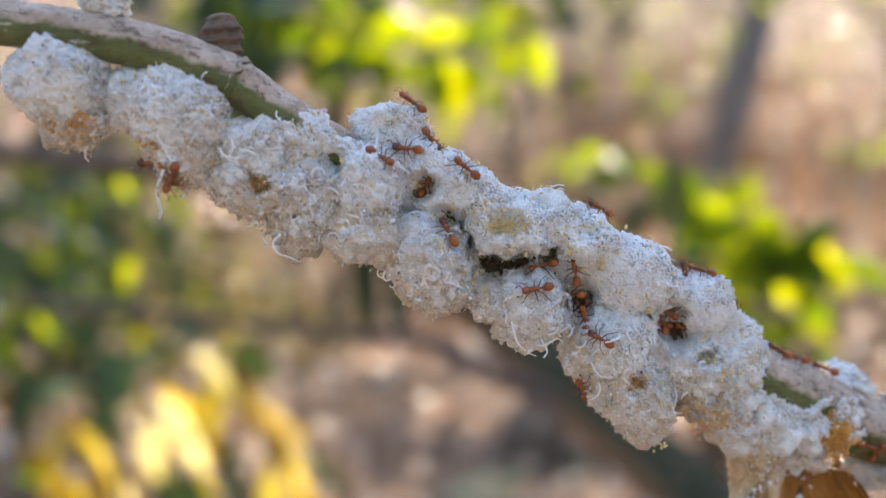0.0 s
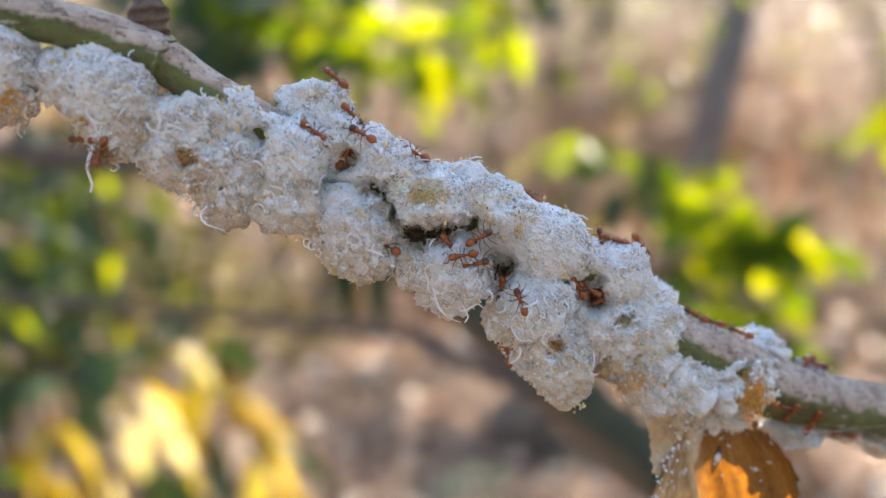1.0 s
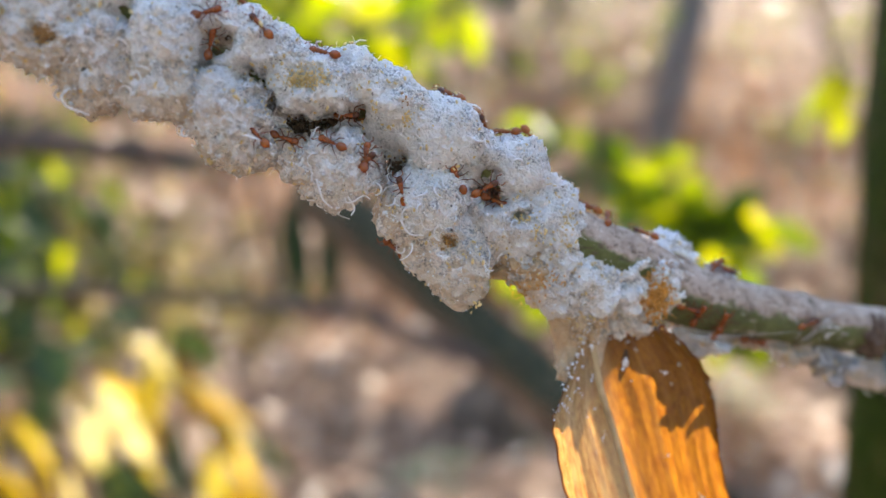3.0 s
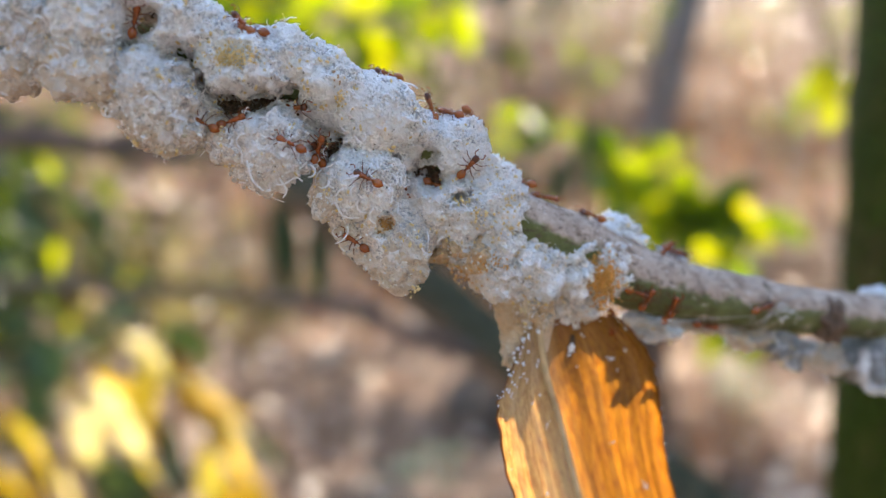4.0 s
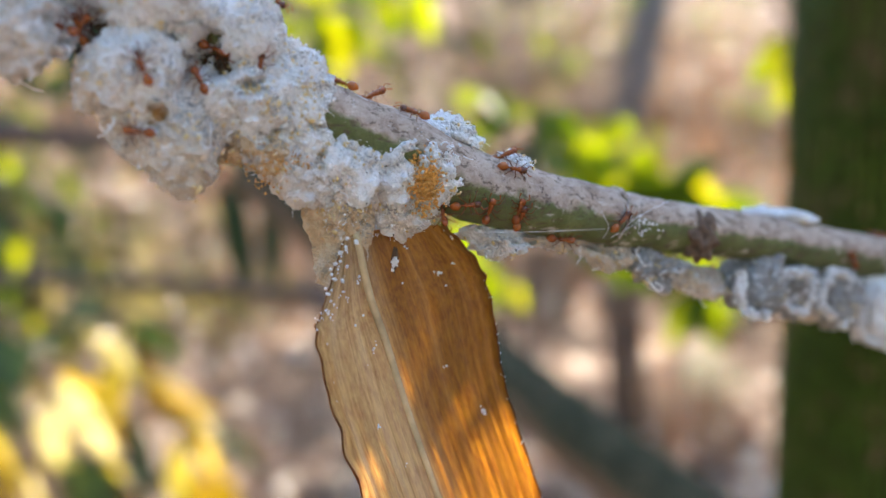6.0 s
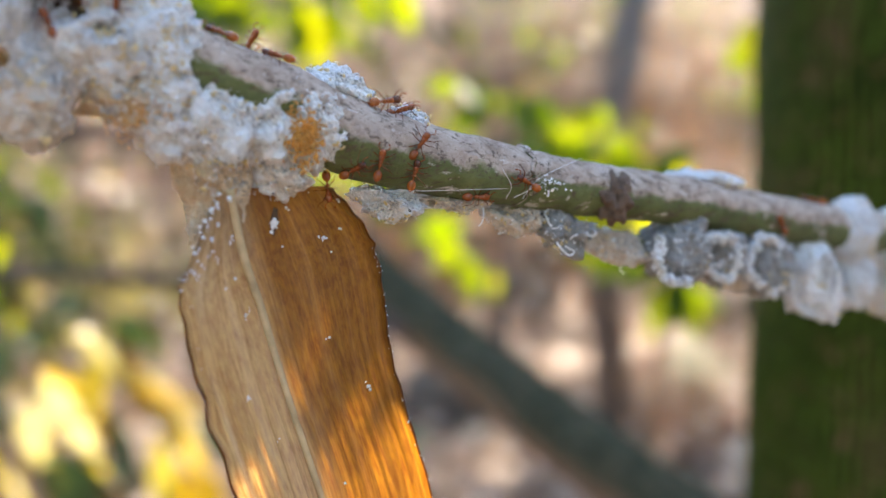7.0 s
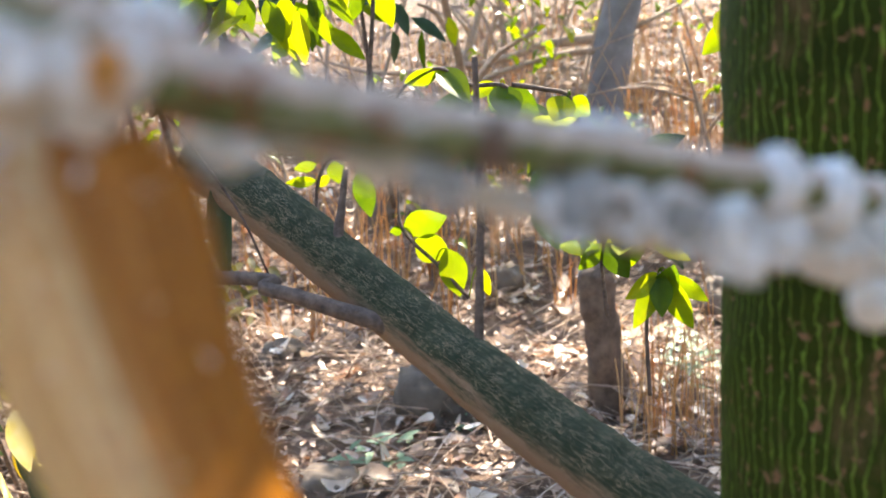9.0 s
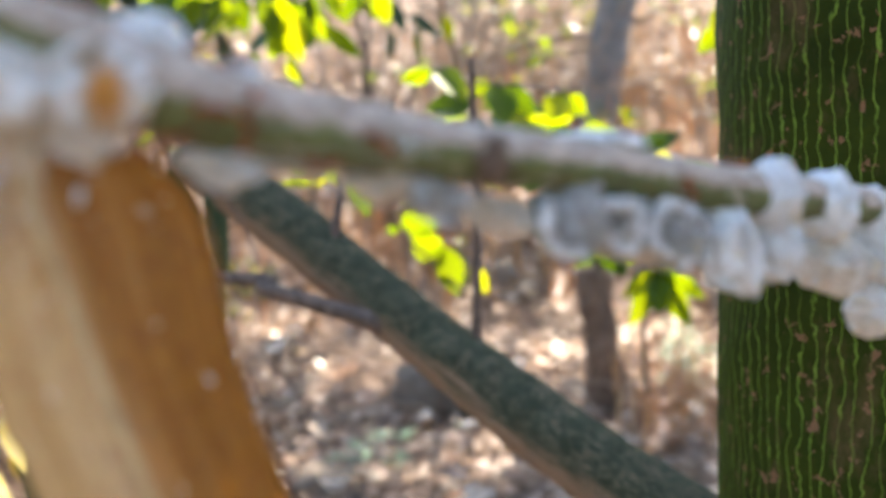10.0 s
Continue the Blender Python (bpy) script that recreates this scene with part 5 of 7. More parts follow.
def egg_patch(host, at, spread, count, mat, seed, name="eggs", size=0.00012):
    """A patch of tiny round eggs on a wax body."""
    rng = random.Random(seed)
    heap = Heap()
    base = Vector(at) - host.location
    for i in range(count):
        q = base + Vector((rng.gauss(0, spread[0]), rng.gauss(0, 0.0002), rng.gauss(0, spread[1])))
        s = size * rng.uniform(0.7, 1.3)
        grain(heap, q, (s * 1.3, s, s), random_turn(rng))
    return tagged(heap.make(name, mat, host), "cluster of tiny orange eggs", kind="stuff")


B = {}
B["a"] = mealybug((-0.03329, 0.07132, 0.90714), (0.00448, 0.00349, 0.00426), 15, 1, WOOL, 0.14, crawlers=8, sub=6)
B["a2"] = mealybug((-0.03232, 0.07131, 0.90339), (0.00317, 0.00225, 0.00246), 0, 2, WOOL_TAN, 0.2, crawlers=6)
B["b"] = mealybug((-0.02300, 0.07332, 0.90462), (0.00465, 0.00344, 0.00396), 10, 3, WOOL, 0.16, curls=60, sub=6)
B["b2"] = mealybug((-0.02720, 0.07274, 0.90554), (0.00259, 0.00216, 0.00281), 0, 4, WOOL, 0.2)
B["b3"] = mealybug((-0.02254, 0.07337, 0.90081), (0.00318, 0.00244, 0.00292), 0, 5, WOOL_TAN, 0.25, curls=40)
B["c"] = mealybug((-0.01631, 0.07472, 0.90120), (0.00340, 0.00262, 0.00314), 0, 6, WOOL, 0.28, curls=40)
B["c2"] = mealybug((-0.01647, 0.07438, 0.89784), (0.00356, 0.00264, 0.00303), 20, 7, WOOL_TAN, 0.3, curls=60, sub=6)
B["d"] = mealybug((-0.01184, 0.07586, 0.90232), (0.00288, 0.00209, 0.00235), 30, 8, WOOL_SMOOTH, 0.3, curls=10, crawlers=25)
B["d2"] = mealybug((-0.01181, 0.07580, 0.89791), (0.00314, 0.00251, 0.00314), 30, 9, WOOL_CREAM, 0.32, curls=40)
B["d3"] = mealybug((-0.01239, 0.07596, 0.89418), (0.00290, 0.00217, 0.00253), 30, 10, WOOL_TAN, 0.3)
B["e"] = mealybug((-0.00642, 0.07681, 0.89828), (0.00373, 0.00295, 0.00363), 20, 11, WOOL, 0.15, curls=50, crawlers=16, sub=6)
B["e2"] = mealybug((-0.00676, 0.07733, 0.89399), (0.00419, 0.00298, 0.00325), 25, 12, WOOL_TAN, 0.25, curls=40)
B["f"] = mealybug((-0.00482, 0.07985, 0.90338), (0.00364, 0.00236, 0.00225), 5, 13, WOOL_SMOOTH, 0.25, curls=0, crawlers=14)
B["g"] = mealybug((-0.00101, 0.07865, 0.89164), (0.00421, 0.00320, 0.00379), 35, 14, WOOL_CREAM, 0.25, curls=70, sub=6)
B["g2"] = mealybug((0.00006, 0.07928, 0.88804), (0.00348, 0.00229, 0.00225), 0, 15, WOOL_TAN, 0.22, curls=10)
B["h"] = mealybug((0.00083, 0.08001, 0.89779), (0.00329, 0.00263, 0.00329), 40, 16, WOOL_SMOOTH, 0.25, curls=0, crawlers=14)
B["h2"] = mealybug((0.00677, 0.08139, 0.89408), (0.00439, 0.00309, 0.00332), 25, 17, WOOL_SMOOTH, 0.18, curls=6, crawlers=18, sub=6, label="mealybug under dense white wax with a yellow pit")
B["h3"] = mealybug((0.01075, 0.08307, 0.89516), (0.00317, 0.00219, 0.00230), 40, 18, WOOL_SMOOTH, 0.22, curls=6, crawlers=18)
B["i"] = mealybug((0.00890, 0.08215, 0.88628), (0.00393, 0.00315, 0.00393), 30, 19, WOOL_CREAM, 0.26, curls=70, sub=6)
B["i2"] = mealybug((0.00533, 0.08149, 0.88707), (0.00274, 0.00197, 0.00219), 30, 20, WOOL_TAN, 0.22, curls=4)
B["j"] = mealybug((0.01871, 0.08525, 0.88961), (0.00460, 0.00337, 0.00382), 20, 21, WOOL, 0.12, curls=50, ridges=0.015, sub=6, label="plump ridged mealybug under white wax")
B["j2"] = mealybug((0.01440, 0.08394, 0.89271), (0.00343, 0.00248, 0.00277), 20, 22, WOOL_SMOOTH, 0.22, curls=10, crawlers=20)
B["k"] = mealybug((0.01735, 0.08482, 0.88275), (0.00408, 0.00317, 0.00385), 10, 23, WOOL, 0.14, curls=90, sub=6)
B["k2"] = mealybug((0.01431, 0.08468, 0.88174), (0.00228, 0.00205, 0.00285), 10, 24, WOOL_TAN, 0.2, curls=4)
B["l"] = mealybug((0.01935, 0.08612, 0.87727), (0.00512, 0.00340, 0.00338), 40, 25, WOOL_TAN, 0.28, curls=20, crawlers=26, sub=6)
B["l2"] = mealybug((0.02061, 0.08605, 0.87440), (0.00267, 0.00201, 0.00237), 30, 26, WOOL_TAN, 0.3, curls=0)
B["m"] = mealybug((0.02618, 0.08876, 0.88619), (0.00344, 0.00268, 0.00326), 0, 27, WOOL, 0.1, curls=30, ridges=0.02, sub=6, label="round pinkish-white mealybug tended by ants")
B["n"] = mealybug((0.02506, 0.08843, 0.88027), (0.00417, 0.00310, 0.00357), 30, 28, WOOL_CREAM, 0.3, curls=20)
B["n2"] = mealybug((0.02963, 0.09069, 0.88058), (0.00380, 0.00299, 0.00368), 45, 29, WOOL, 0.3, curls=20, crawlers=24)
B["o"] = mealybug((0.02990, 0.09032, 0.87376), (0.00406, 0.00266, 0.00258), 45, 30, WOOL_CREAM, 0.35, curls=20)
B["o2"] = mealybug((0.03439, 0.09255, 0.87337), (0.00303, 0.00277, 0.00391), 10, 31, WOOL, 0.4, curls=14)
B["o3"] = mealybug((0.03867, 0.09464, 0.87366), (0.00336, 0.00284, 0.00374), 20, 32, WOOL, 0.4, curls=14)
B["o4"] = mealybug((0.04206, 0.09610, 0.87310), (0.00316, 0.00258, 0.00330), 0, 33, WOOL, 0.38, curls=14)
B["u1"] = mealybug((-0.00210, 0.07931, 0.90014), (0.00329, 0.00227, 0.00238), 30, 61, WOOL_SMOOTH, 0.25, curls=0, crawlers=14)
B["u2"] = mealybug((0.00440, 0.08133, 0.89700), (0.00334, 0.00224, 0.00226), 30, 62, WOOL_SMOOTH, 0.22, curls=0, crawlers=20)
B["u3"] = mealybug((0.01322, 0.08420, 0.89459), (0.00278, 0.00191, 0.00200), 30, 63, WOOL_SMOOTH, 0.25, curls=4, crawlers=14)
B["u4"] = mealybug((0.02233, 0.08741, 0.88712), (0.00262, 0.00217, 0.00280), 30, 64, WOOL, 0.25, curls=10, crawlers=6)
B["u5"] = mealybug((0.03012, 0.09087, 0.88238), (0.00295, 0.00221, 0.00258), 40, 65, WOOL, 0.3, curls=10, crawlers=14)
B["u6"] = mealybug((-0.00886, 0.07681, 0.90004), (0.00262, 0.00199, 0.00236), 30, 66, WOOL_SMOOTH, 0.3, curls=6, crawlers=16)
B["v1"] = mealybug((0.03026, 0.09039, 0.87710), (0.00299, 0.00233, 0.00283), 40, 67, WOOL, 0.32, curls=14, crawlers=18)
B["v2"] = mealybug((0.03449, 0.09264, 0.87376), (0.00323, 0.00267, 0.00345), 10, 68, WOOL, 0.42, curls=16, crawlers=14, label="ragged white waxy wool above a dead leaf")
B["v3"] = mealybug((0.03839, 0.09455, 0.87236), (0.00284, 0.00255, 0.00352), -5, 69, WOOL, 0.45, curls=16, crawlers=14)
B["v4"] = mealybug((0.04185, 0.09610, 0.87273), (0.00266, 0.00240, 0.00335), 0, 70, WOOL, 0.42, curls=16, crawlers=20)
B["v5"] = mealybug((0.03396, 0.09157, 0.86936), (0.00190, 0.00152, 0.00190), 0, 71, SHEET, 0.4, curls=6, crawlers=14)
B["v7"] = mealybug((0.03790, 0.09480, 0.86905), (0.00300, 0.00170, 0.00185), 5, 73, WOOL, 0.5, curls=16, crawlers=14, label="ragged white wax hanging over a dead leaf")
B["v6"] = mealybug((0.02709, 0.08916, 0.87586), (0.00324, 0.00216, 0.00216), 35, 72, SHEET, 0.32, curls=6, crawlers=18)
B["p"] = mealybug((0.04378, 0.09907, 0.87673), (0.00310, 0.00175, 0.00128), 20, 34, WOOL_SMOOTH, 0.3, curls=4, crawlers=8)
B["p2"] = mealybug((0.05012, 0.10158, 0.87368), (0.00164, 0.00094, 0.00071), 15, 35, WOOL_SMOOTH, 0.35, curls=3, crawlers=6, fuzz=40, sub=5)
B["q"] = mealybug((0.04806, 0.10048, 0.86547), (0.00298, 0.00176, 0.00141), 10, 36, WOOL, 0.6, curls=20)
B["q2"] = mealybug((0.05397, 0.10372, 0.86500), (0.00308, 0.00157, 0.00084), 5, 37, WOOL_TAN, 0.6, curls=10)
B["q3"] = mealybug((0.05999, 0.10731, 0.86290), (0.00321, 0.00184, 0.00140), 15, 38, WOOL_TAN, 0.6, curls=10)
B["q4"] = mealybug((0.06508, 0.10869, 0.86125), (0.00273, 0.00190, 0.00202), 10, 39, WOOL_GREY, 0.5, curls=20)
B["r"] = mealybug((0.07159, 0.11467, 0.85856), (0.00381, 0.00224, 0.00178), 15, 40, WOOL_TAN, 0.3, curls=10)
B["r1"] = mealybug((0.07925, 0.11669, 0.85778), (0.00379, 0.00303, 0.00379), 10, 41, WOOL_GREY, 0.3, curls=50)
B["r2"] = mealybug((0.08492, 0.12003, 0.85647), (0.00273, 0.00252, 0.00356), -10, 42, WOOL_GREY, 0.28, curls=30)
B["r3"] = mealybug((0.09153, 0.12431, 0.85459), (0.00316, 0.00305, 0.00446), -10, 43, WOOL_GREY, 0.22, curls=30)
B["r4"] = mealybug((0.08722, 0.12588, 0.85259), (0.00579, 0.00295, 0.00159), 10, 44, WOOL_TAN, 0.3, curls=4)
B["s1"] = mealybug((0.09834, 0.12883, 0.85148), (0.00348, 0.00363, 0.00560), -18, 45, WOOL, 0.26, curls=30)
B["s2"] = mealybug((0.10471, 0.13313, 0.85709), (0.00364, 0.00316, 0.00427), 0, 46, WOOL_CREAM, 0.2, curls=20)
B["s3"] = mealybug((0.10598, 0.13458, 0.85023), (0.00340, 0.00285, 0.00373), 0, 47, WOOL, 0.26, curls=30)
B["s4"] = mealybug((0.11388, 0.14016, 0.85453), (0.00427, 0.00348, 0.00442), 10, 48, WOOL, 0.2, curls=20)
B["s5"] = mealybug((0.11619, 0.14280, 0.84623), (0.00521, 0.00360, 0.00379), 10, 49, WOOL_TAN, 0.25, curls=10)
B["s6"] = mealybug((0.12341, 0.14783, 0.84890), (0.00298, 0.00385, 0.00663), -10, 50, WOOL, 0.2, curls=10)
B["s7"] = mealybug((0.12324, 0.14757, 0.83868), (0.00321, 0.00271, 0.00355), -10, 51, WOOL, 0.2, curls=10)
B["t"] = mealybug((0.08301, 0.12117, 0.86539), (0.00444, 0.00210, 0.00082), 8, 52, WOOL_SMOOTH, 0.35, curls=6, crawlers=2, fuzz=40, sub=5)


def wax_crust():
    """The matted wax that fills the gaps between the insects all round the twig: the rounded union of their bodies."""
    centre = [(-0.02742, 0.07450, 0.90576), (-0.02320, 0.07558, 0.90363), (-0.01764, 0.07685, 0.90007), (-0.01231, 0.07839, 0.89828), (-0.00684, 0.07987, 0.89674), (-0.00152, 0.08143, 0.89432), (0.00392, 0.08314, 0.89182),
              (0.00950, 0.08503, 0.88923), (0.01585, 0.08731, 0.88653), (0.02186, 0.08963, 0.88341), (0.02815, 0.09221, 0.88012), (0.03162, 0.09337, 0.87663), (0.03591, 0.09521, 0.87429), (0.04101, 0.09718, 0.87268), (0.04429, 0.09851, 0.87197)]
    rings, sides, far = 320, 160, np.linspace(0.0006, 0.0125, 64)
    line = spline(centre, rings)
    tang = np.gradient(line, axis=0)
    tang /= np.linalg.norm(tang, axis=1)[:, None]
    a = np.cross(tang, (0, 0, 1.0))
    a /= np.linalg.norm(a, axis=1)[:, None]
    b = np.cross(a, tang)
    w = np.linspace(0, 2 * math.pi, sides, endpoint=False)
    out = a[:, None] * np.cos(w)[None, :, None] + b[:, None] * np.sin(w)[None, :, None]
    soft = 0.00032
    total = np.full((rings, sides, len(far)), 1e-12)
    for at, size, turn in BODIES:
        near = np.where(np.abs(line[:, 0] - at.x) < 0.011)[0]
        if at.x > 0.0445 or len(near) == 0:
            continue
        k = slice(near[0], near[-1] + 1)
        q = line[k, None, None] + out[k, :, None] * far[None, None, :, None] - np.array(at)
        q = (q @ np.array(turn)) / np.array(size)
        total[k] += np.exp(-np.clip((np.sqrt((q * q).sum(-1)) - 1) * min(size), -0.004, 0.006) / soft)
    inside = -soft * np.log(total) < -0.00012
    last = np.where(inside.any(-1), len(far) - 1 - np.argmax(inside[:, :, ::-1], -1), 0)
    reach = far[last]
    for k in range(2):
        reach = (reach + np.roll(reach, 1, 1) + np.roll(reach, -1, 1)) / 3
        reach[1:-1] = (reach[:-2] + reach[1:-1] + reach[2:]) / 3
    # a finer net for the grain of the wax
    fr, fs = 780, 300
    ri, si = np.linspace(0, rings - 1.001, fr), np.linspace(0, sides, fs, endpoint=False)
    r0, s0 = ri.astype(int), si.astype(int)
    ru, su = (ri - r0)[:, None], (si - s0)[None]
    s1 = (s0 + 1) % sides
    fine = (reach[r0][:, s0] * (1 - su) + reach[r0][:, s1] * su) * (1 - ru) + (reach[r0 + 1][:, s0] * (1 - su) + reach[r0 + 1][:, s1] * su) * ru
    way = (out[r0][:, s0] * (1 - su)[..., None] + out[r0][:, s1] * su[..., None])
    mid = line[r0] * (1 - ru) + line[r0 + 1] * ru
    verts = []
    for i in range(fr):
        c = Vector(mid[i])
        for j in range(fs):
            d, r = Vector(way[i, j]), fine[i, j]
            p = (c + d * r) * 1000
            ragged = 0.3 + 1.0 * max(0.0, min(1.0, 0.5 + 1.6 * noise.noise(p * 0.16 + Vector((3, 0, 0)))))
            r += 0.0006 * noise.fractal(p * 0.4, 0.8, 2.0, 3)
            r += ragged * (0.0012 * (abs(noise.noise(p * 0.75)) - 0.22) + 0.00048 * (abs(noise.noise(p * 1.7)) - 0.2) + 0.00017 * (abs(noise.noise(p * 3.6)) - 0.2)) + 0.00006 * noise.noise(p * 7.0)
            q = c + d * max(r, 0.0005)
            if d.y < 0:
                q.y += hollow(q)
            verts.append(q)
    faces = []
    for i in range(fr - 1):
        for j in range(fs):
            k = (j + 1) % fs
            faces.append((i * fs + j, i * fs + k, (i + 1) * fs + k, (i + 1) * fs + j))
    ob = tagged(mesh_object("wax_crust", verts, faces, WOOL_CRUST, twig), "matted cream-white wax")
    mark_low_tan(ob, verts)
    # flocs and yellow crawlers that lie on it
    rng = random.Random(6)
    flocs, crawl, curls = Heap(), Heap(), Heap()
    for i in range(7000):
        q = Vector(verts[rng.randrange(len(verts))])
        r = rng.uniform(0.00005, 0.00013)
        grain_low(flocs, q, (r * rng.uniform(0.9, 2.2), r, r * 0.8), random_turn(rng))
    for i in range(420):
        q = Vector(verts[rng.randrange(len(verts))])
        for j in range(rng.choice((1, 1, 2, 3))):
            r = rng.uniform(0.0001, 0.00017)
            grain(crawl, q + Vector((rng.gauss(0, 1), rng.gauss(0, 1), rng.gauss(0, 1))) * 0.00028, (r * 1.6, r, r * 0.8), random_turn(rng))
    for i in range(260):
        q = Vector(verts[rng.randrange(len(verts))])
        n = (q - Vector(mid[np.argmin(np.abs(mid[:, 0] - q.x))])).normalized()
        e1 = n.orthogonal().normalized()
        e2 = n.cross(e1)
        ang, bend = rng.uniform(0, 6.28), rng.choice((-1, 1)) * rng.uniform(600, 2600)
        ln, path = rng.uniform(0.0006, 0.0018), []
        c = q + n * 0.00005
        for j in range(8):
            path.append(c)
            ang += bend * ln / 8
            c = c + (e1 * math.cos(ang) + e2 * math.sin(ang)) * (ln / 8) + n * (0.00006 if j < 4 else -0.00004)
        curls.add(*tube(path, np.linspace(1, 0.6, 8) * rng.uniform(0.00005, 0.0001), 5))
    tagged(flocs.make("wax_flocs", FLOC, ob), "grainy white wax flocs", kind="stuff")
    tagged(crawl.make("crawlers", CRAWLER, ob), "tiny yellow crawlers", kind="stuff")
    tagged(curls.make("wax_fibres", FIBRE, ob), "fine white curled wax fibres", kind="stuff")
    return ob


wax_crust()


def wax_sheet():
    """The tattered skin of wax that hangs from the crust down to the dead leaf."""
    left = spline([(0.02286, 0.08813, 0.87461), (0.02669, 0.08970, 0.87386), (0.02954, 0.09090, 0.87088), (0.03065, 0.09138, 0.86651), (0.03115, 0.09160, 0.86297)], 40)
    right = spline([(0.02724, 0.08843, 0.87756), (0.03348, 0.09112, 0.87396), (0.03645, 0.09246, 0.86979), (0.03615, 0.09252, 0.86572), (0.03499, 0.09229, 0.86165)], 40)
    verts, faces, m = [], [], 30
    for back in (0.0, 0.0005):
        for i in range(40):
            for j in range(m):
                u = j / (m - 1)
                q = Vector(left[i] * (1 - u) + right[i] * u)
                w = q * 1000
                q.y += back - 0.0012 * math.sin(math.pi * u) + 0.0007 * noise.fractal(w * 0.5, 0.7, 2, 4) + 0.0002 * noise.noise(w * 3)
                if j == 0:
                    q.x += 0.0005 * noise.noise(Vector((i * 0.5, 3, 1)))
                verts.append(q)
    k = 40 * m
    for i in range(39):
        for j in range(m - 1):
            a = i * m + j
            faces += [(a, a + 1, a + m + 1, a + m), (k + a, k + a + m, k + a + m + 1, k + a + 1)]
    rim = [i * m for i in range(40)] + [39 * m + j for j in range(1, m)] + [i * m + m - 1 for i in range(38, -1, -1)] + list(range(m - 2, 0, -1))
    for a, b in zip(rim, rim[1:] + rim[:1]):
        faces.append((a, b, k + b, k + a))
    ob = mesh_object("wax_sheet", verts, faces, SHEET)
    tagged(ob, "tattered cream wax skin with orange eggs above the dead leaf", "wax sheet")
    egg_patch(ob, (0.02889, 0.08972, 0.87303), (0.0012, 0.0006), 150, EGG, 5, size=0.00011)
    egg_patch(ob, (0.03208, 0.09070, 0.87092), (0.0007, 0.0006), 70, EGG, 6, size=0.00011)
    return ob


wax_sheet()
egg_patch(B["v4"], (0.04154, 0.09215, 0.87226), (0.0008, 0.0012), 560, EGG, 7)
egg_patch(B["o4"], (0.04146, 0.09255, 0.87239), (0.0007, 0.0009), 120, EGG, 8)
egg_patch(B["v6"], (0.02863, 0.08781, 0.87465), (0.0016, 0.0006), 160, EGG, 31, size=0.0001)
egg_patch(B["v1"], (0.03135, 0.08828, 0.87971), (0.0006, 0.0012), 110, CRAWLER, 32)
egg_patch(B["n2"], (0.02756, 0.08666, 0.87983), (0.001, 0.0007), 90, CRAWLER, 33)
egg_patch(B["h2"], (0.00655, 0.07902, 0.89469), (0.0012, 0.0005), 260, CRAWLER, 9, size=0.0001)
egg_patch(B["j2"], (0.01573, 0.08227, 0.89131), (0.0004, 0.0005), 70, CRAWLER, 10)
egg_patch(B["n2"], (0.03044, 0.08849, 0.87998), (0.0007, 0.0014), 130, CRAWLER, 11)
egg_patch(B["i"], (0.00944, 0.08000, 0.88490), (0.0004, 0.0006), 60, CRAWLER, 12)
egg_patch(B["a2"], (-0.03143, 0.06933, 0.90338), (0.0012, 0.0007), 120, EGG, 13)
egg_patch(B["b3"], (-0.02482, 0.07104, 0.90205), (0.0004, 0.0007), 60, EGG, 14)
for key, at, r, seed in (("c2", (-0.01518, 0.07256, 0.89819), 0.00085, 1), ("l", (0.01962, 0.08365, 0.87908), 0.0009, 2), ("j2", (0.01517, 0.08186, 0.89282), 0.0006, 3), ("g", (-0.00056, 0.07653, 0.89220), 0.0006, 4), ("b3", (-0.02257, 0.07132, 0.89843), 0.0008, 5)):
    egg_patch(B[key], at, (r * 0.6, r * 0.45), 150, PITGRAIN, seed, "brown_pit", 0.00009)


# dark brown grains that put the grooves' shade into colour
GROOVE_SHADE_AT = [(-0.00170, 0.08048, 0.89741), (0.00499, 0.08310, 0.88978), (0.00794, 0.08409, 0.89016), (0.01370, 0.08612, 0.88559), (0.02413, 0.08915, 0.88304)]
for key, at, seed in zip(("u1", "h2", "h2", "k", "m"), GROOVE_SHADE_AT, (21, 22, 23, 24, 25)):
    tagged(egg_patch(B[key], at, (0.0012, 0.0007), 260, PIT, seed, "groove_shade_grains", 0.00015), "dark brown grains that paint shade into a groove")


B["w0"] = mealybug((-0.02916, 0.07253, 0.91415), (0.00231, 0.00158, 0.00165), 10, 81, WOOL_SMOOTH, 0.15, curls=2)


def strand(host, points, r=0.00012):
    """A long loose curl of wax."""
    pts = [Vector(q) - host.location for q in points]
    s = spline(pts, 22)
    v, f = tube(s, np.linspace(1, 0.6, 22) * r, 6)
    return tagged(mesh_object("wax_curl", v, f, FIBRE, host), "long white wax curl")


def rope(host, points, r):
    """A fluffy roll of wax round a body."""
    rng = random.Random(len(points) * 7 + int(points[0][0] * 1e5))
    heap = Heap()
    for q in spline([Vector(p) - host.location for p in points], 34):
        for k in range(3):
            tuft(heap, Vector(q) + Vector((rng.gauss(0, 1), rng.gauss(0, 0.6), rng.gauss(0, 1))) * r * 0.45, r * rng.uniform(0.45, 0.95), rng)
    return tagged(heap.make("wax_roll", WOOL, host), "fluffy white roll of wax", kind="stuff")


strand(B["d3"], [(-0.01345, 0.07369, 0.89359), (-0.01402, 0.07315, 0.89285), (-0.01355, 0.07317, 0.89194), (-0.01259, 0.07351, 0.89152), (-0.01183, 0.07381, 0.89119)])
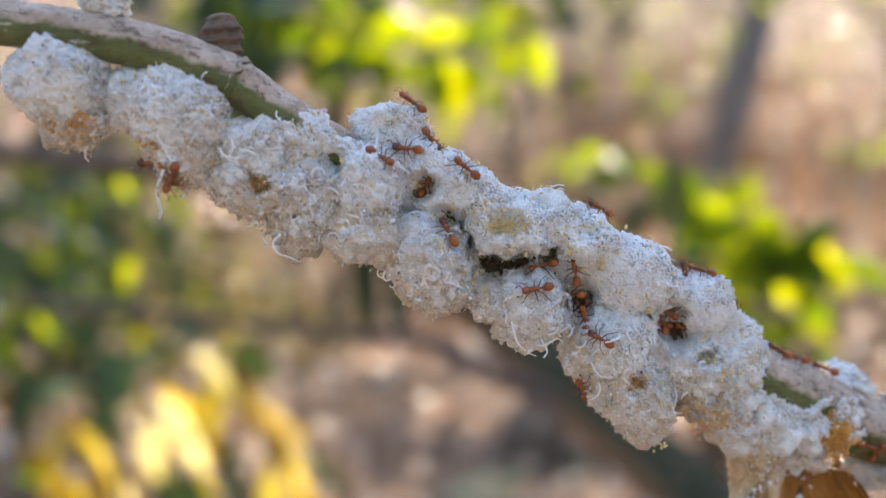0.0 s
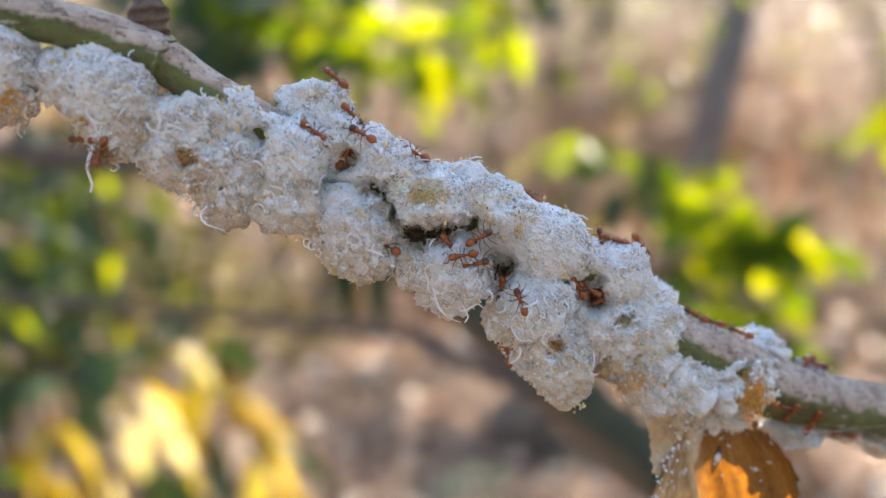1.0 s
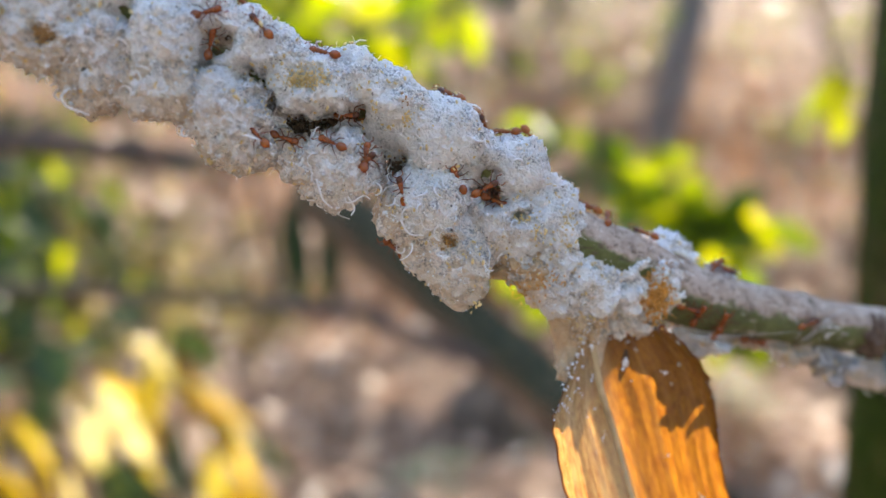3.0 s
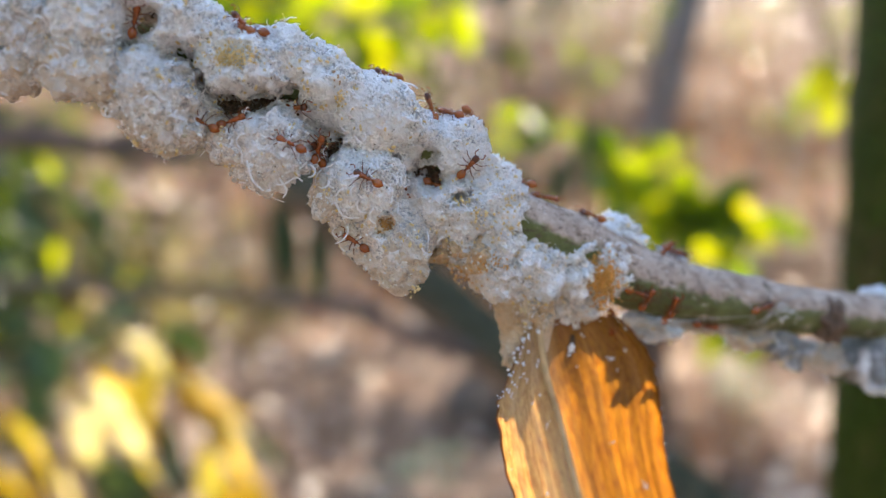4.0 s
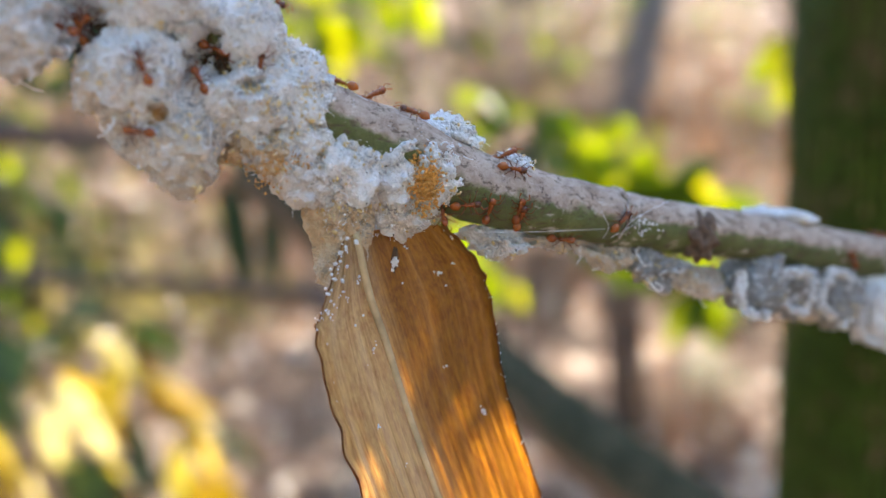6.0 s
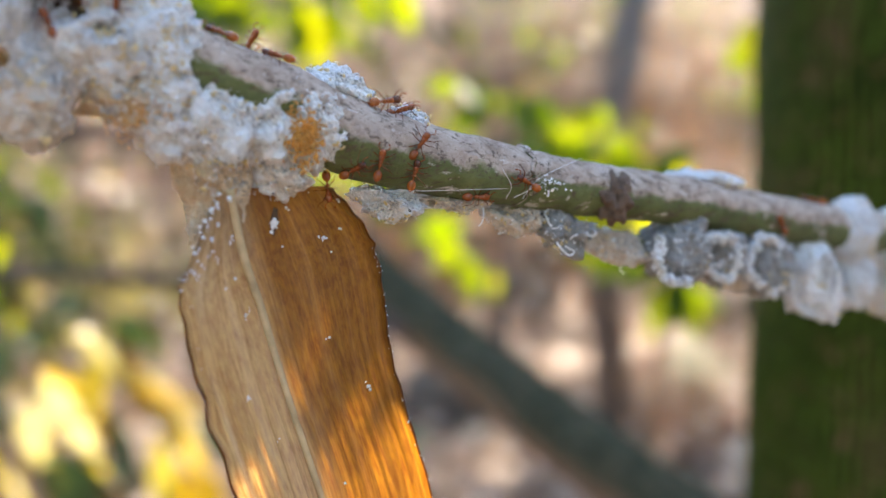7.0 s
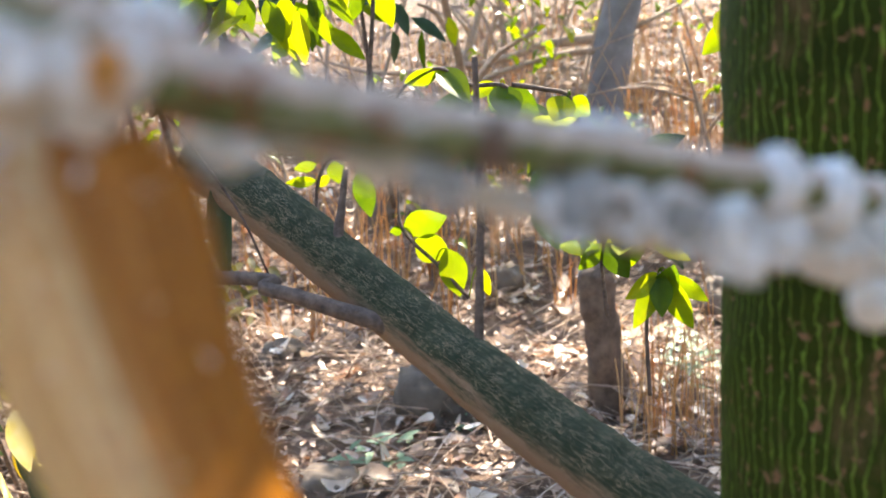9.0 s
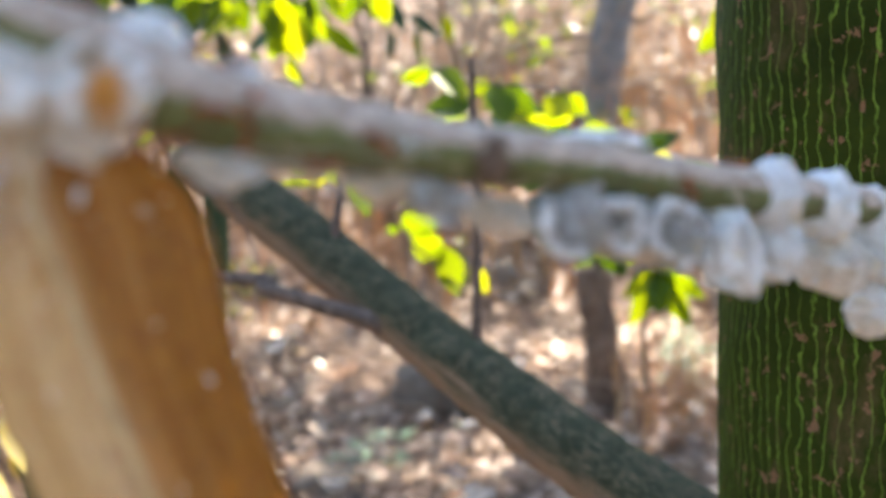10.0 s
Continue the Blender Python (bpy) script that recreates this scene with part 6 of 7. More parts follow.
strand(B["c"], [(-0.01863, 0.07212, 0.90133), (-0.01807, 0.07175, 0.90070), (-0.01688, 0.07194, 0.90048), (-0.01575, 0.07241, 0.90090)])
strand(B["c"], [(-0.01766, 0.07235, 0.90246), (-0.01726, 0.07184, 0.90137), (-0.01764, 0.07185, 0.90046)])
strand(B["c"], [(-0.01609, 0.07263, 0.90139), (-0.01448, 0.07253, 0.90133), (-0.01313, 0.07287, 0.90146)])
strand(B["i"], [(0.00883, 0.07999, 0.88365), (0.01047, 0.08007, 0.88306), (0.01178, 0.08043, 0.88372), (0.01239, 0.08075, 0.88335)])
strand(B["i"], [(0.00988, 0.08036, 0.88418), (0.01091, 0.08022, 0.88261), (0.01062, 0.08012, 0.88184)])
strand(B["i"], [(0.00745, 0.07952, 0.88534), (0.00807, 0.07923, 0.88351), (0.00889, 0.07961, 0.88253)])
strand(B["k"], [(0.01679, 0.08267, 0.88123), (0.01790, 0.08249, 0.88049), (0.01881, 0.08284, 0.88130), (0.01854, 0.08293, 0.88251)])
strand(B["k"], [(0.01513, 0.08215, 0.88126), (0.01600, 0.08187, 0.87997), (0.01739, 0.08240, 0.87974)])
strand(B["k"], [(0.01864, 0.08337, 0.88315), (0.01954, 0.08322, 0.88125), (0.01922, 0.08320, 0.87998)])
strand(B["b3"], [(-0.02351, 0.07132, 0.89931), (-0.02413, 0.07118, 0.89728), (-0.02394, 0.07152, 0.89563), (-0.02415, 0.07158, 0.89480)], 0.00018)
strand(B["b"], [(-0.02347, 0.07083, 0.90357), (-0.02352, 0.07031, 0.90208), (-0.02254, 0.07043, 0.90126), (-0.02153, 0.07075, 0.90148)])
strand(B["b"], [(-0.02393, 0.07073, 0.90479), (-0.02388, 0.07024, 0.90355), (-0.02299, 0.07033, 0.90273), (-0.02208, 0.07063, 0.90295)])
strand(B["b"], [(-0.02335, 0.07105, 0.90123), (-0.02248, 0.07084, 0.90011), (-0.02148, 0.07096, 0.90038)])
strand(B["q4"], [(0.06459, 0.10636, 0.86030), (0.06576, 0.10654, 0.85895), (0.06644, 0.10693, 0.85923), (0.06546, 0.10636, 0.85993)])
rope(B["r1"], [(0.07646, 0.11239, 0.85978), (0.07604, 0.11164, 0.85741), (0.07749, 0.11253, 0.85502), (0.07970, 0.11411, 0.85436)], 0.00056)
rope(B["r2"], [(0.08261, 0.11626, 0.85910), (0.08553, 0.11765, 0.85851), (0.08640, 0.11821, 0.85610), (0.08498, 0.11749, 0.85360)], 0.00056)
rope(B["r3"], [(0.08970, 0.12090, 0.85862), (0.09295, 0.12259, 0.85660), (0.09372, 0.12312, 0.85303), (0.09158, 0.12186, 0.85110)], 0.00056)
rope(B["r3"], [(0.08930, 0.12063, 0.85833), (0.08778, 0.11912, 0.85525), (0.08976, 0.12044, 0.85259)], 0.00056)
for key in ("s1", "s3", "s4", "s6", "r2"):
    host = B[key]
    c, r = host.location, {"s1": 0.0048, "s3": 0.0034, "s4": 0.0036, "s6": 0.0055, "r2": 0.0032}[key]
    rope(host, [c + Vector(q) * r for q in ((-0.55, -0.62, 0.75), (-0.72, -0.7, 0.1), (-0.45, -0.75, -0.6), (0.05, -0.75, -0.82))], 0.00038)
    rope(host, [c + Vector(q) * r for q in ((0.1, -0.78, 0.8), (0.42, -0.8, 0.25), (0.35, -0.78, -0.4))], 0.00034)
for web in (((0.04594, 0.09596, 0.86706), (0.05203, 0.09825, 0.86672), (0.05959, 0.10277, 0.86635)), ((0.05903, 0.10197, 0.86831), (0.05985, 0.10222, 0.86662), (0.05929, 0.10231, 0.86540)), ((0.06098, 0.10304, 0.86529), (0.06242, 0.10364, 0.86700), (0.06449, 0.10501, 0.86797), (0.06723, 0.10688, 0.86893)), ((0.06013, 0.10257, 0.86547), (0.06184, 0.10332, 0.86620), (0.06360, 0.10451, 0.86701))):
    strand(B["q3"], web, 0.000032)
_rng = random.Random(44)
_h = Heap()
for i in range(60):
    q = Vector((0.06312, 0.10414, 0.86649)) + Vector((_rng.gauss(0, 0.0011), _rng.gauss(0, 0.0002), _rng.gauss(0, 0.0006)))
    tuft(_h, q - B["q3"].location, _rng.uniform(0.00005, 0.00017), _rng)
tagged(_h.make("wax_flakes", FIBRE, B["q3"]), "loose white wax flakes", kind="stuff")


# ---- the dead leaf ----
def make_dead_leaf():
    ob = tagged(new("dead_leaf"), "hanging dry brown leaf flecked with white wax", "leaf")
    ob.location = (0.03706, 0.09273, 0.86719)
    base = Vector(ob.location)
    left = [(0.03417, 0.09043, 0.86724), (0.03221, 0.08756, 0.86137), (0.03165, 0.08632, 0.85922), (0.03256, 0.08671, 0.85175), (0.03477, 0.08870, 0.84055), (0.03744, 0.09191, 0.82670), (0.04110, 0.09562, 0.81204)]
    mid = [(0.03509, 0.09084, 0.86791), (0.03577, 0.09165, 0.86207), (0.03679, 0.09261, 0.85724), (0.03852, 0.09341, 0.84902), (0.04123, 0.09468, 0.83779), (0.04420, 0.09711, 0.82353), (0.04638, 0.09918, 0.80871)]
    right = [(0.04310, 0.09758, 0.86737), (0.04585, 0.09992, 0.86327), (0.04701, 0.10049, 0.85870), (0.04805, 0.10101, 0.84880), (0.05158, 0.10281, 0.83404), (0.05303, 0.10357, 0.81960), (0.05215, 0.10311, 0.80643)]
    n, m = 120, 90
    L, M, R = (spline(c, n) for c in (left, mid, right))
    verts, faces = [], []
    for i in range(n):
        for j in range(m):
            u = j / (m - 1)
            if u < 0.4:
                w = u / 0.4
                q = Vector(L[i] * (1 - w) + M[i] * w)
                q.y -= 0.0011 * math.sin(math.pi * w)
            else:
                w = (u - 0.4) / 0.6
                q = Vector(M[i] * (1 - w) + R[i] * w)
                q.y += 0.0009 * math.sin(math.pi * w) - 0.0014 * max(0, w - 0.9) * 10
            q.y += 0.0006 * noise.noise(Vector((u * 7, i * 0.03, 2))) + 0.00032 * noise.noise(Vector((u * 22, i * 0.03, 5))) + 0.00018 * noise.noise(Vector((u * 50, i * 0.05, 9)))
            if abs(u - 0.5) > 0.45:
                q.x += 0.0004 * noise.noise(Vector((i * 0.2, u * 3, 8)))
            verts.append(q - base)
    k = n * m
    for i in range(n - 1):
        for j in range(m - 1):
            a = i * m + j
            faces.append((a, a + 1, a + m + 1, a + m))
    for col in (0, m - 1):
        edge = [verts[i * m + col] for i in range(n)]
        v, f = tube(edge, [0.0001 + 0.00006 * abs(noise.noise(Vector((i * 0.3, col, 0)))) for i in range(n)], 6)
        mg = mesh_object("margin", v, f, DEADLEAF, ob)
        mg.data.attributes.new("across", "FLOAT", "POINT").data.foreach_set("value", [1.0] * len(v))
        mg.data.attributes.new("along", "FLOAT", "POINT").data.foreach_set("value", [(q // 6) / n for q in range(len(v))])
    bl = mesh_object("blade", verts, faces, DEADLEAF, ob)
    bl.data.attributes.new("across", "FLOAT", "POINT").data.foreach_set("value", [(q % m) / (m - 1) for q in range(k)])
    bl.data.attributes.new("along", "FLOAT", "POINT").data.foreach_set("value", [(q // m) / n for q in range(k)])
    v, f = tube([Vector(q) - base + Vector((0, -0.0001, 0)) for q in M], np.linspace(0.00048, 0.00028, n), 8)
    mesh_object("midrib", v, f, MIDRIB, ob)
    # a dark tear plugged with wax
    c = Vector(verts[int(n * 0.1) * m + int(m * 0.56)])
    bm = bmesh.new()
    bmesh.ops.create_icosphere(bm, subdivisions=3, radius=1)
    for v in bm.verts:
        h = 1 + 0.35 * noise.noise(v.co * 2)
        v.co = c + Vector((v.co.x * 0.00042 + v.co.z * 0.0002, v.co.y * 0.0002, v.co.z * 0.0013)) * h
    part("tear", bm, PIT, ob, "dark tear in the blade")
    rng = random.Random(3)
    heap = Heap()
    for j in range(16):
        tuft(heap, c + Vector((rng.gauss(0, 0.00018), -0.00025, rng.gauss(-0.0002, 0.0003))), rng.uniform(0.0001, 0.00024), rng)
    for i in range(60):
        r, e = rng.random() ** 1.4, rng.random() ** 1.6
        row, col = int(r * 0.26 * (n - 1)), int(e * 0.34 * (1 - 0.6 * r) * (m - 1))
        q = Vector(verts[row * m + col]) + Vector((rng.gauss(0, 0.00025), -0.0001 - 0.0003 * rng.random() * (1 - r), rng.gauss(0, 0.0003)))
        tuft(heap, q, rng.uniform(0.00006, 0.00026) * (1.15 - 0.75 * r), rng)
    for i in range(40):
        row = int(rng.random() ** 1.5 * 0.85 * (n - 1))
        col = min(m - 2, 1 + int(rng.random() ** 1.5 * (m - 2)))
        q, s0 = Vector(verts[row * m + col]) + Vector((0, -0.0001, 0)), rng.uniform(0.00006, 0.00018)
        for j in range(rng.choice((1, 1, 2, 4, 8))):
            tuft(heap, q + Vector((rng.gauss(0, 1), rng.gauss(0, 0.2), rng.gauss(0, 1))) * s0 * 1.3, s0 * rng.uniform(0.5, 1.1), rng)
    for i in range(90):
        row = rng.randint(int(n * 0.2), n - 1)
        q = Vector(verts[row * m + m - 1]) + Vector((rng.gauss(0, 0.00008), rng.gauss(0, 0.00015), rng.gauss(0, 0.0002)))
        tuft(heap, q, rng.uniform(0.00004, 0.00011), rng)
    tagged(heap.make("wax_flecks", FIBRE, ob), "flecks of white wax", kind="stuff")
    return ob


dead_leaf = make_dead_leaf()


# ---- ants ----
def ball(bm, at, size, mm=0.001):
    bmesh.ops.create_uvsphere(bm, u_segments=14, v_segments=9, radius=mm, matrix=Matrix.Translation(Vector(at) * mm) @ Matrix.Diagonal((*size, 1)))


ANT_TOTAL = 37


def make_ant(dark_head):
    """A small amber ant, head along x, about 2.9 mm long."""
    mm = 0.001
    ob = tagged(new("ant"), "small amber-brown ant with dark head on white wax" if dark_head else "small amber-orange ant walking on white wax", "ant", "ants on the twig")
    bm = bmesh.new()
    ball(bm, (0.6, 0, 0.07), (0.36, 0.26, 0.27)), ball(bm, (0.28, 0, 0.09), (0.28, 0.21, 0.23)), ball(bm, (-0.03, 0, 0.04), (0.26, 0.2, 0.22))
    ball(bm, (-0.29, 0, 0.06), (0.1, 0.1, 0.17)), ball(bm, (-0.47, 0, 0.03), (0.11, 0.12, 0.13)), ball(bm, (0.85, 0, 0.06), (0.12, 0.1, 0.1)), ball(bm, (-0.38, 0, -0.02), (0.16, 0.06, 0.06))
    part("thorax", bm, ANT, ob)
    bm = bmesh.new()
    ball(bm, (1.12, 0, 0.06), (0.37, 0.35, 0.3)), ball(bm, (0.98, 0.12, 0.08), (0.24, 0.22, 0.22)), ball(bm, (0.98, -0.12, 0.08), (0.24, 0.22, 0.22)), ball(bm, (1.38, 0.07, -0.02), (0.12, 0.06, 0.05)), ball(bm, (1.38, -0.07, -0.02), (0.12, 0.06, 0.05))
    head = part("head", bm, ANTDARK if dark_head else ANT, ob, "dark brown head" if dark_head else "amber head")
    for s in (-1, 1):
        bm = bmesh.new()
        ball(bm, (1.16, s * 0.32, 0.14), (0.08, 0.05, 0.07))
        part("eye", bm, EYE, head, "black eye")
        pts = spline([(1.32, s * 0.12, 0.12), (1.5, s * 0.34, 0.3), (1.62, s * 0.52, 0.32), (1.82, s * 0.5, 0.2), (2.05, s * 0.42, 0.02)], 12) * mm
        v, f = tube(pts, np.array([0.042] * 9 + [0.06, 0.075, 0.05]) * mm, 5)
        mesh_object("antenna", v, f, ANT, head)
    bm = bmesh.new()
    ball(bm, (-1.02, 0, 0.07), (0.54, 0.43, 0.41)), ball(bm, (-1.42, 0, 0.0), (0.2, 0.18, 0.17))
    part("gaster", bm, ANT if not dark_head else AMBER, ob, "shiny amber gaster")
    for x, reach, s in ((0.62, 0.55, -1), (0.62, 0.55, 1), (0.3, 0.0, -1), (0.3, 0.0, 1), (0.02, -0.6, -1), (0.02, -0.6, 1)):
        pts = spline([(0, 0, 0), (reach * 0.3, s * 0.2, 0.05), (reach * 0.8, s * 0.58, 0.32), (reach * 1.15, s * 0.85, -0.1), (reach * 1.5, s * 1.05, -0.38), (reach * 1.75, s * 1.15, -0.42)], 14) * mm
        v, f = tube(pts, np.linspace(0.06, 0.02, 14) * mm, 5)
        leg = mesh_object("leg", v, f, ANTLEG, ob)
        leg.location = (x * mm, s * 0.14 * mm, -0.06 * mm)
    return ob


EYE = plain("ant_eye", (0.01, 0.01, 0.01), 0.2, 0.1, 500)
AMBER = plain("amber_gaster", (0.34, 0.092, 0.014), 0.17, 0.3, 1500, 0.0, 0.6)
ANTS = [make_ant(False), make_ant(True)]
for _i in range(ANT_TOTAL - 2):
    ANTS.append(copy_thing(ANTS[_i % 2], Matrix()))


def stance(at, ahead, up):
    """The pose of a thing at a place, its x along ahead, its z near up."""
    x = Vector(ahead).normalized()
    y = Vector(up).cross(x).normalized()
    z = x.cross(y)
    return Matrix.Translation(at) @ Matrix((x, y, z)).transposed().to_4x4()


bpy.context.view_layer.update()
GRAPH = bpy.context.evaluated_depsgraph_get()


def settle(at, up):
    """The place on the wax or bark under a point, an ant's leg height above it."""
    n = Vector(up).normalized()
    p = Vector(at)
    hit, spot = scene.ray_cast(GRAPH, p + n * 0.003, -n, distance=0.0065)[:2]
    if n.z > 0.8:
        # on the crest: straight down, a little before the rim
        hit, spot = scene.ray_cast(GRAPH, p + Vector((0, -0.0005, 0.002)), Vector((0, 0, -1)), distance=0.0045)[:2]
        return (spot if hit else p) + n * 0.0004
    return (spot if hit else p) + n * 0.00036


def march(rows):
    """Sends an ant along its way: rows of time, place, heading and the wax's normal; its legs step as it goes."""
    k = len(ANTS)
    ob = ANTS.pop(0)
    keys = [(t, stance(settle(p, n), h, n)) for t, p, h, n in rows]
    if keys[0][0] > 0:
        keys.insert(0, (0, keys[0][1]))
    if keys[-1][0] < 10:
        keys.append((10, keys[-1][1]))
    steps = [keys[0]]
    for t, m in keys[1:]:
        t0, m0 = steps[-1]
        a, b = m0.to_quaternion(), m.to_quaternion()
        n = 1 + int(math.degrees(a.rotation_difference(b).angle) // 60)
        for i in range(1, n):
            u = i / n
            steps.append((t0 + (t - t0) * u, Matrix.Translation(m0.translation.lerp(m.translation, u)) @ a.slerp(b, u).to_matrix().to_4x4()))
        steps.append((t, m))
    walk(ob, steps)
    legs = [c for c in ob.children if c.name.split(".")[0] == "leg"]
    for j, leg in enumerate(legs):
        place = leg.location.copy()
        swing = [(i * 0.25, Matrix.Translation(place) @ pose(0, 0, 0, 0, 0, 13 * math.sin(i * 1.9 + (j % 2) * 3.1 + (j // 2) * 2.1 + k))) for i in range(41)]
        walk(leg, swing)
    return ob


def motions():
    # the unseen spray is lowered so its shade edge slides down the dead leaf
    walk(overhead_spray, [(t, pose(*(RISE * k))) for t, k in ((0, 0.011), (2.5, 0.011), (4, 0.0085), (4.5, 0.006), (5, 0.003), (5.5, -0.001), (7, -0.006), (7.5, -0.008), (8.5, -0.01), (9, -0.0125), (10, -0.0135))])
    march([(0, (-0.00246, 0.07925, 0.90584), (-0.83, 0.00, 0.56), (0.25, -0.35, 0.90)), (1, (-0.00233, 0.07929, 0.90583), (-0.79, 0.00, 0.61), (0.25, -0.35, 0.90)), (2, (-0.00234, 0.07929, 0.90583), (-0.85, 0.00, 0.53), (0.25, -0.35, 0.90))])
    march([(0, (-0.00062, 0.07981, 0.90196), (0.65, 0.00, -0.76), (0.25, -0.35, 0.90)), (1, (-0.00080, 0.07975, 0.90134), (0.73, 0.00, -0.68), (0.25, -0.35, 0.90)), (2, (-0.00053, 0.07984, 0.90172), (0.66, 0.00, -0.76), (0.25, -0.35, 0.90)), (2.7, (0.00049, 0.08015, 0.90190), (0.76, 0.00, -0.65), (0.25, -0.35, 0.90))])
    march([(0, (-0.00464, 0.07530, 0.90085), (0.88, -0.10, -0.47), (0.27, -0.95, 0.16)), (1, (-0.00372, 0.07582, 0.90084), (0.81, 0.00, -0.59), (0.18, -0.96, 0.21)), (2, (-0.00227, 0.07584, 0.90130), (1.00, 0.00, 0.09), (0.22, -0.94, 0.27)), (2.7, (-0.00157, 0.07606, 0.90070), (0.97, 0.00, 0.24), (0.34, -0.91, 0.22))])
    march([(0, (-0.00247, 0.07714, 0.90159), (-0.99, 0.05, 0.09), (0.22, -0.95, 0.22)), (1, (0.00071, 0.07746, 0.90058), (-0.88, 0.02, 0.48), (0.30, -0.93, 0.24)), (2, (0.00219, 0.07797, 0.90040), (-0.94, 0.00, 0.33), (0.07, -0.97, 0.23)), (2.7, (0.00209, 0.07776, 0.89996), (-0.72, 0.08, 0.69), (0.21, -0.95, 0.25)), (4, (0.00744, 0.07981, 0.89810), (-0.69, 0.00, 0.72), (0.26, -0.83, 0.49))])
    march([(0, (0.00291, 0.07828, 0.89982), (-0.76, -0.22, 0.61), (0.18, -0.95, 0.25)), (1, (0.00567, 0.07966, 0.89904), (-0.90, 0.00, 0.43), (0.22, -0.86, 0.47)), (2, (0.00866, 0.08007, 0.89725), (-0.98, 0.00, 0.20), (0.04, -0.92, 0.38)), (2.7, (0.00820, 0.08004, 0.89728), (-0.98, 0.00, 0.21), (0.06, -0.96, 0.28))])
    march([(0, (0.01544, 0.08526, 0.89504), (-0.84, -0.30, 0.44), (0.25, -0.35, 0.90)), (1, (0.01654, 0.08567, 0.89446), (-0.83, 0.04, 0.56), (0.25, -0.35, 0.90)), (2, (0.01953, 0.08682, 0.89317), (-0.83, 0.35, 0.43), (0.25, -0.35, 0.90)), (4, (0.01965, 0.08686, 0.89316), (-0.90, -0.32, 0.29), (0.25, -0.35, 0.90)), (5, (0.01934, 0.08674, 0.89317), (-0.85, -0.49, 0.18), (0.25, -0.35, 0.90)), (5.5, (0.02130, 0.08751, 0.89036), (-0.60, -0.65, 0.47), (0.25, -0.35, 0.90))])
    march([(0, (-0.00069, 0.07706, 0.89868), (0.45, 0.00, 0.89), (0.13, -0.98, 0.15)), (1, (-0.00056, 0.07718, 0.89847), (0.55, 0.00, 0.83), (0.38, -0.92, 0.05)), (2, (-0.00147, 0.07936, 0.89811), (0.47, -0.31, 0.83), (0.33, -0.94, -0.01)), (2.7, (-0.00215, 0.07842, 0.89783), (0.23, 0.04, 0.97), (0.55, -0.82, -0.14))])
    march([(0, (0.00144, 0.07729, 0.89393), (-0.51, 0.00, 0.86), (0.41, -0.70, 0.59)), (1, (0.00405, 0.07661, 0.89052), (-0.87, 0.00, 0.49), (0.44, -0.83, 0.36)), (2, (0.00403, 0.07768, 0.88975), (-0.79, 0.00, 0.61), (0.42, -0.87, 0.26)), (2.7, (0.00255, 0.07596, 0.88961), (-0.67, 0.00, 0.74), (0.20, -0.98, 0.01)), (4, (0.00371, 0.07891, 0.88881), (-0.88, -0.12, 0.46), (0.32, -0.94, 0.09)), (5, (0.00476, 0.07961, 0.88901), (-0.90, -0.26, 0.34), (0.44, -0.82, 0.38)), (5.5, (0.00487, 0.07989, 0.88887), (-0.85, 0.04, 0.53), (0.15, -0.91, 0.39))])
    march([(0, (0.01015, 0.08087, 0.89128), (-0.95, 0.00, -0.31), (-0.03, -0.88, 0.48)), (1, (0.00915, 0.07944, 0.89025), (-0.68, 0.00, 0.73), (0.07, -0.89, 0.45)), (2, (0.00659, 0.07983, 0.88921), (0.96, 0.17, 0.22), (0.22, -0.82, 0.52)), (2.7, (0.00453, 0.07805, 0.89034), (0.93, 0.00, -0.38), (0.24, -0.84, 0.49)), (4, (0.00612, 0.07938, 0.88944), (0.94, 0.00, 0.33), (0.23, -0.87, 0.43)), (5, (0.00576, 0.07897, 0.88933), (0.95, 0.00, 0.32), (0.38, -0.84, 0.38))])
    march([(0, (0.01250, 0.08028, 0.89010), (-0.18, 0.13, 0.98), (-0.31, -0.95, 0.02)), (1, (0.01199, 0.08026, 0.89046), (0.86, -0.08, 0.50), (-0.07, -0.99, 0.13)), (2, (0.01159, 0.08015, 0.89057), (0.93, 0.26, 0.26), (-0.06, -0.92, 0.39)), (2.7, (0.00941, 0.08342, 0.89126), (0.93, -0.36, 0.09), (0.13, -0.98, 0.17)), (4, (0.01180, 0.08094, 0.89078), (0.91, -0.42, 0.04), (0.24, -0.94, 0.24)), (5, (0.01108, 0.08020, 0.89066), (0.99, 0.00, 0.11), (0.21, -0.97, 0.15)), (5.5, (0.01155, 0.08052, 0.89071), (0.97, -0.18, 0.13), (0.39, -0.90, 0.20))])
    march([(0, (0.00983, 0.07913, 0.88870), (-0.97, -0.11, -0.21), (0.18, -0.88, 0.44)), (1, (0.01048, 0.07924, 0.88878), (-0.98, 0.00, -0.20), (-0.01, -0.97, 0.25)), (2, (0.01072, 0.07900, 0.88882), (0.97, 0.00, 0.24), (-0.14, -0.98, 0.14)), (2.7, (0.00875, 0.07946, 0.88888), (-0.84, 0.36, 0.40), (-0.02, -0.90, 0.43)), (4, (0.01186, 0.07882, 0.88703), (-0.90, 0.00, 0.44), (0.29, -0.90, 0.33)), (5, (0.01327, 0.08056, 0.88633), (-0.98, 0.00, 0.19), (0.74, -0.66, 0.14)), (5.5, (0.01334, 0.08126, 0.88631), (-0.94, 0.00, 0.35), (0.57, -0.82, 0.08))])
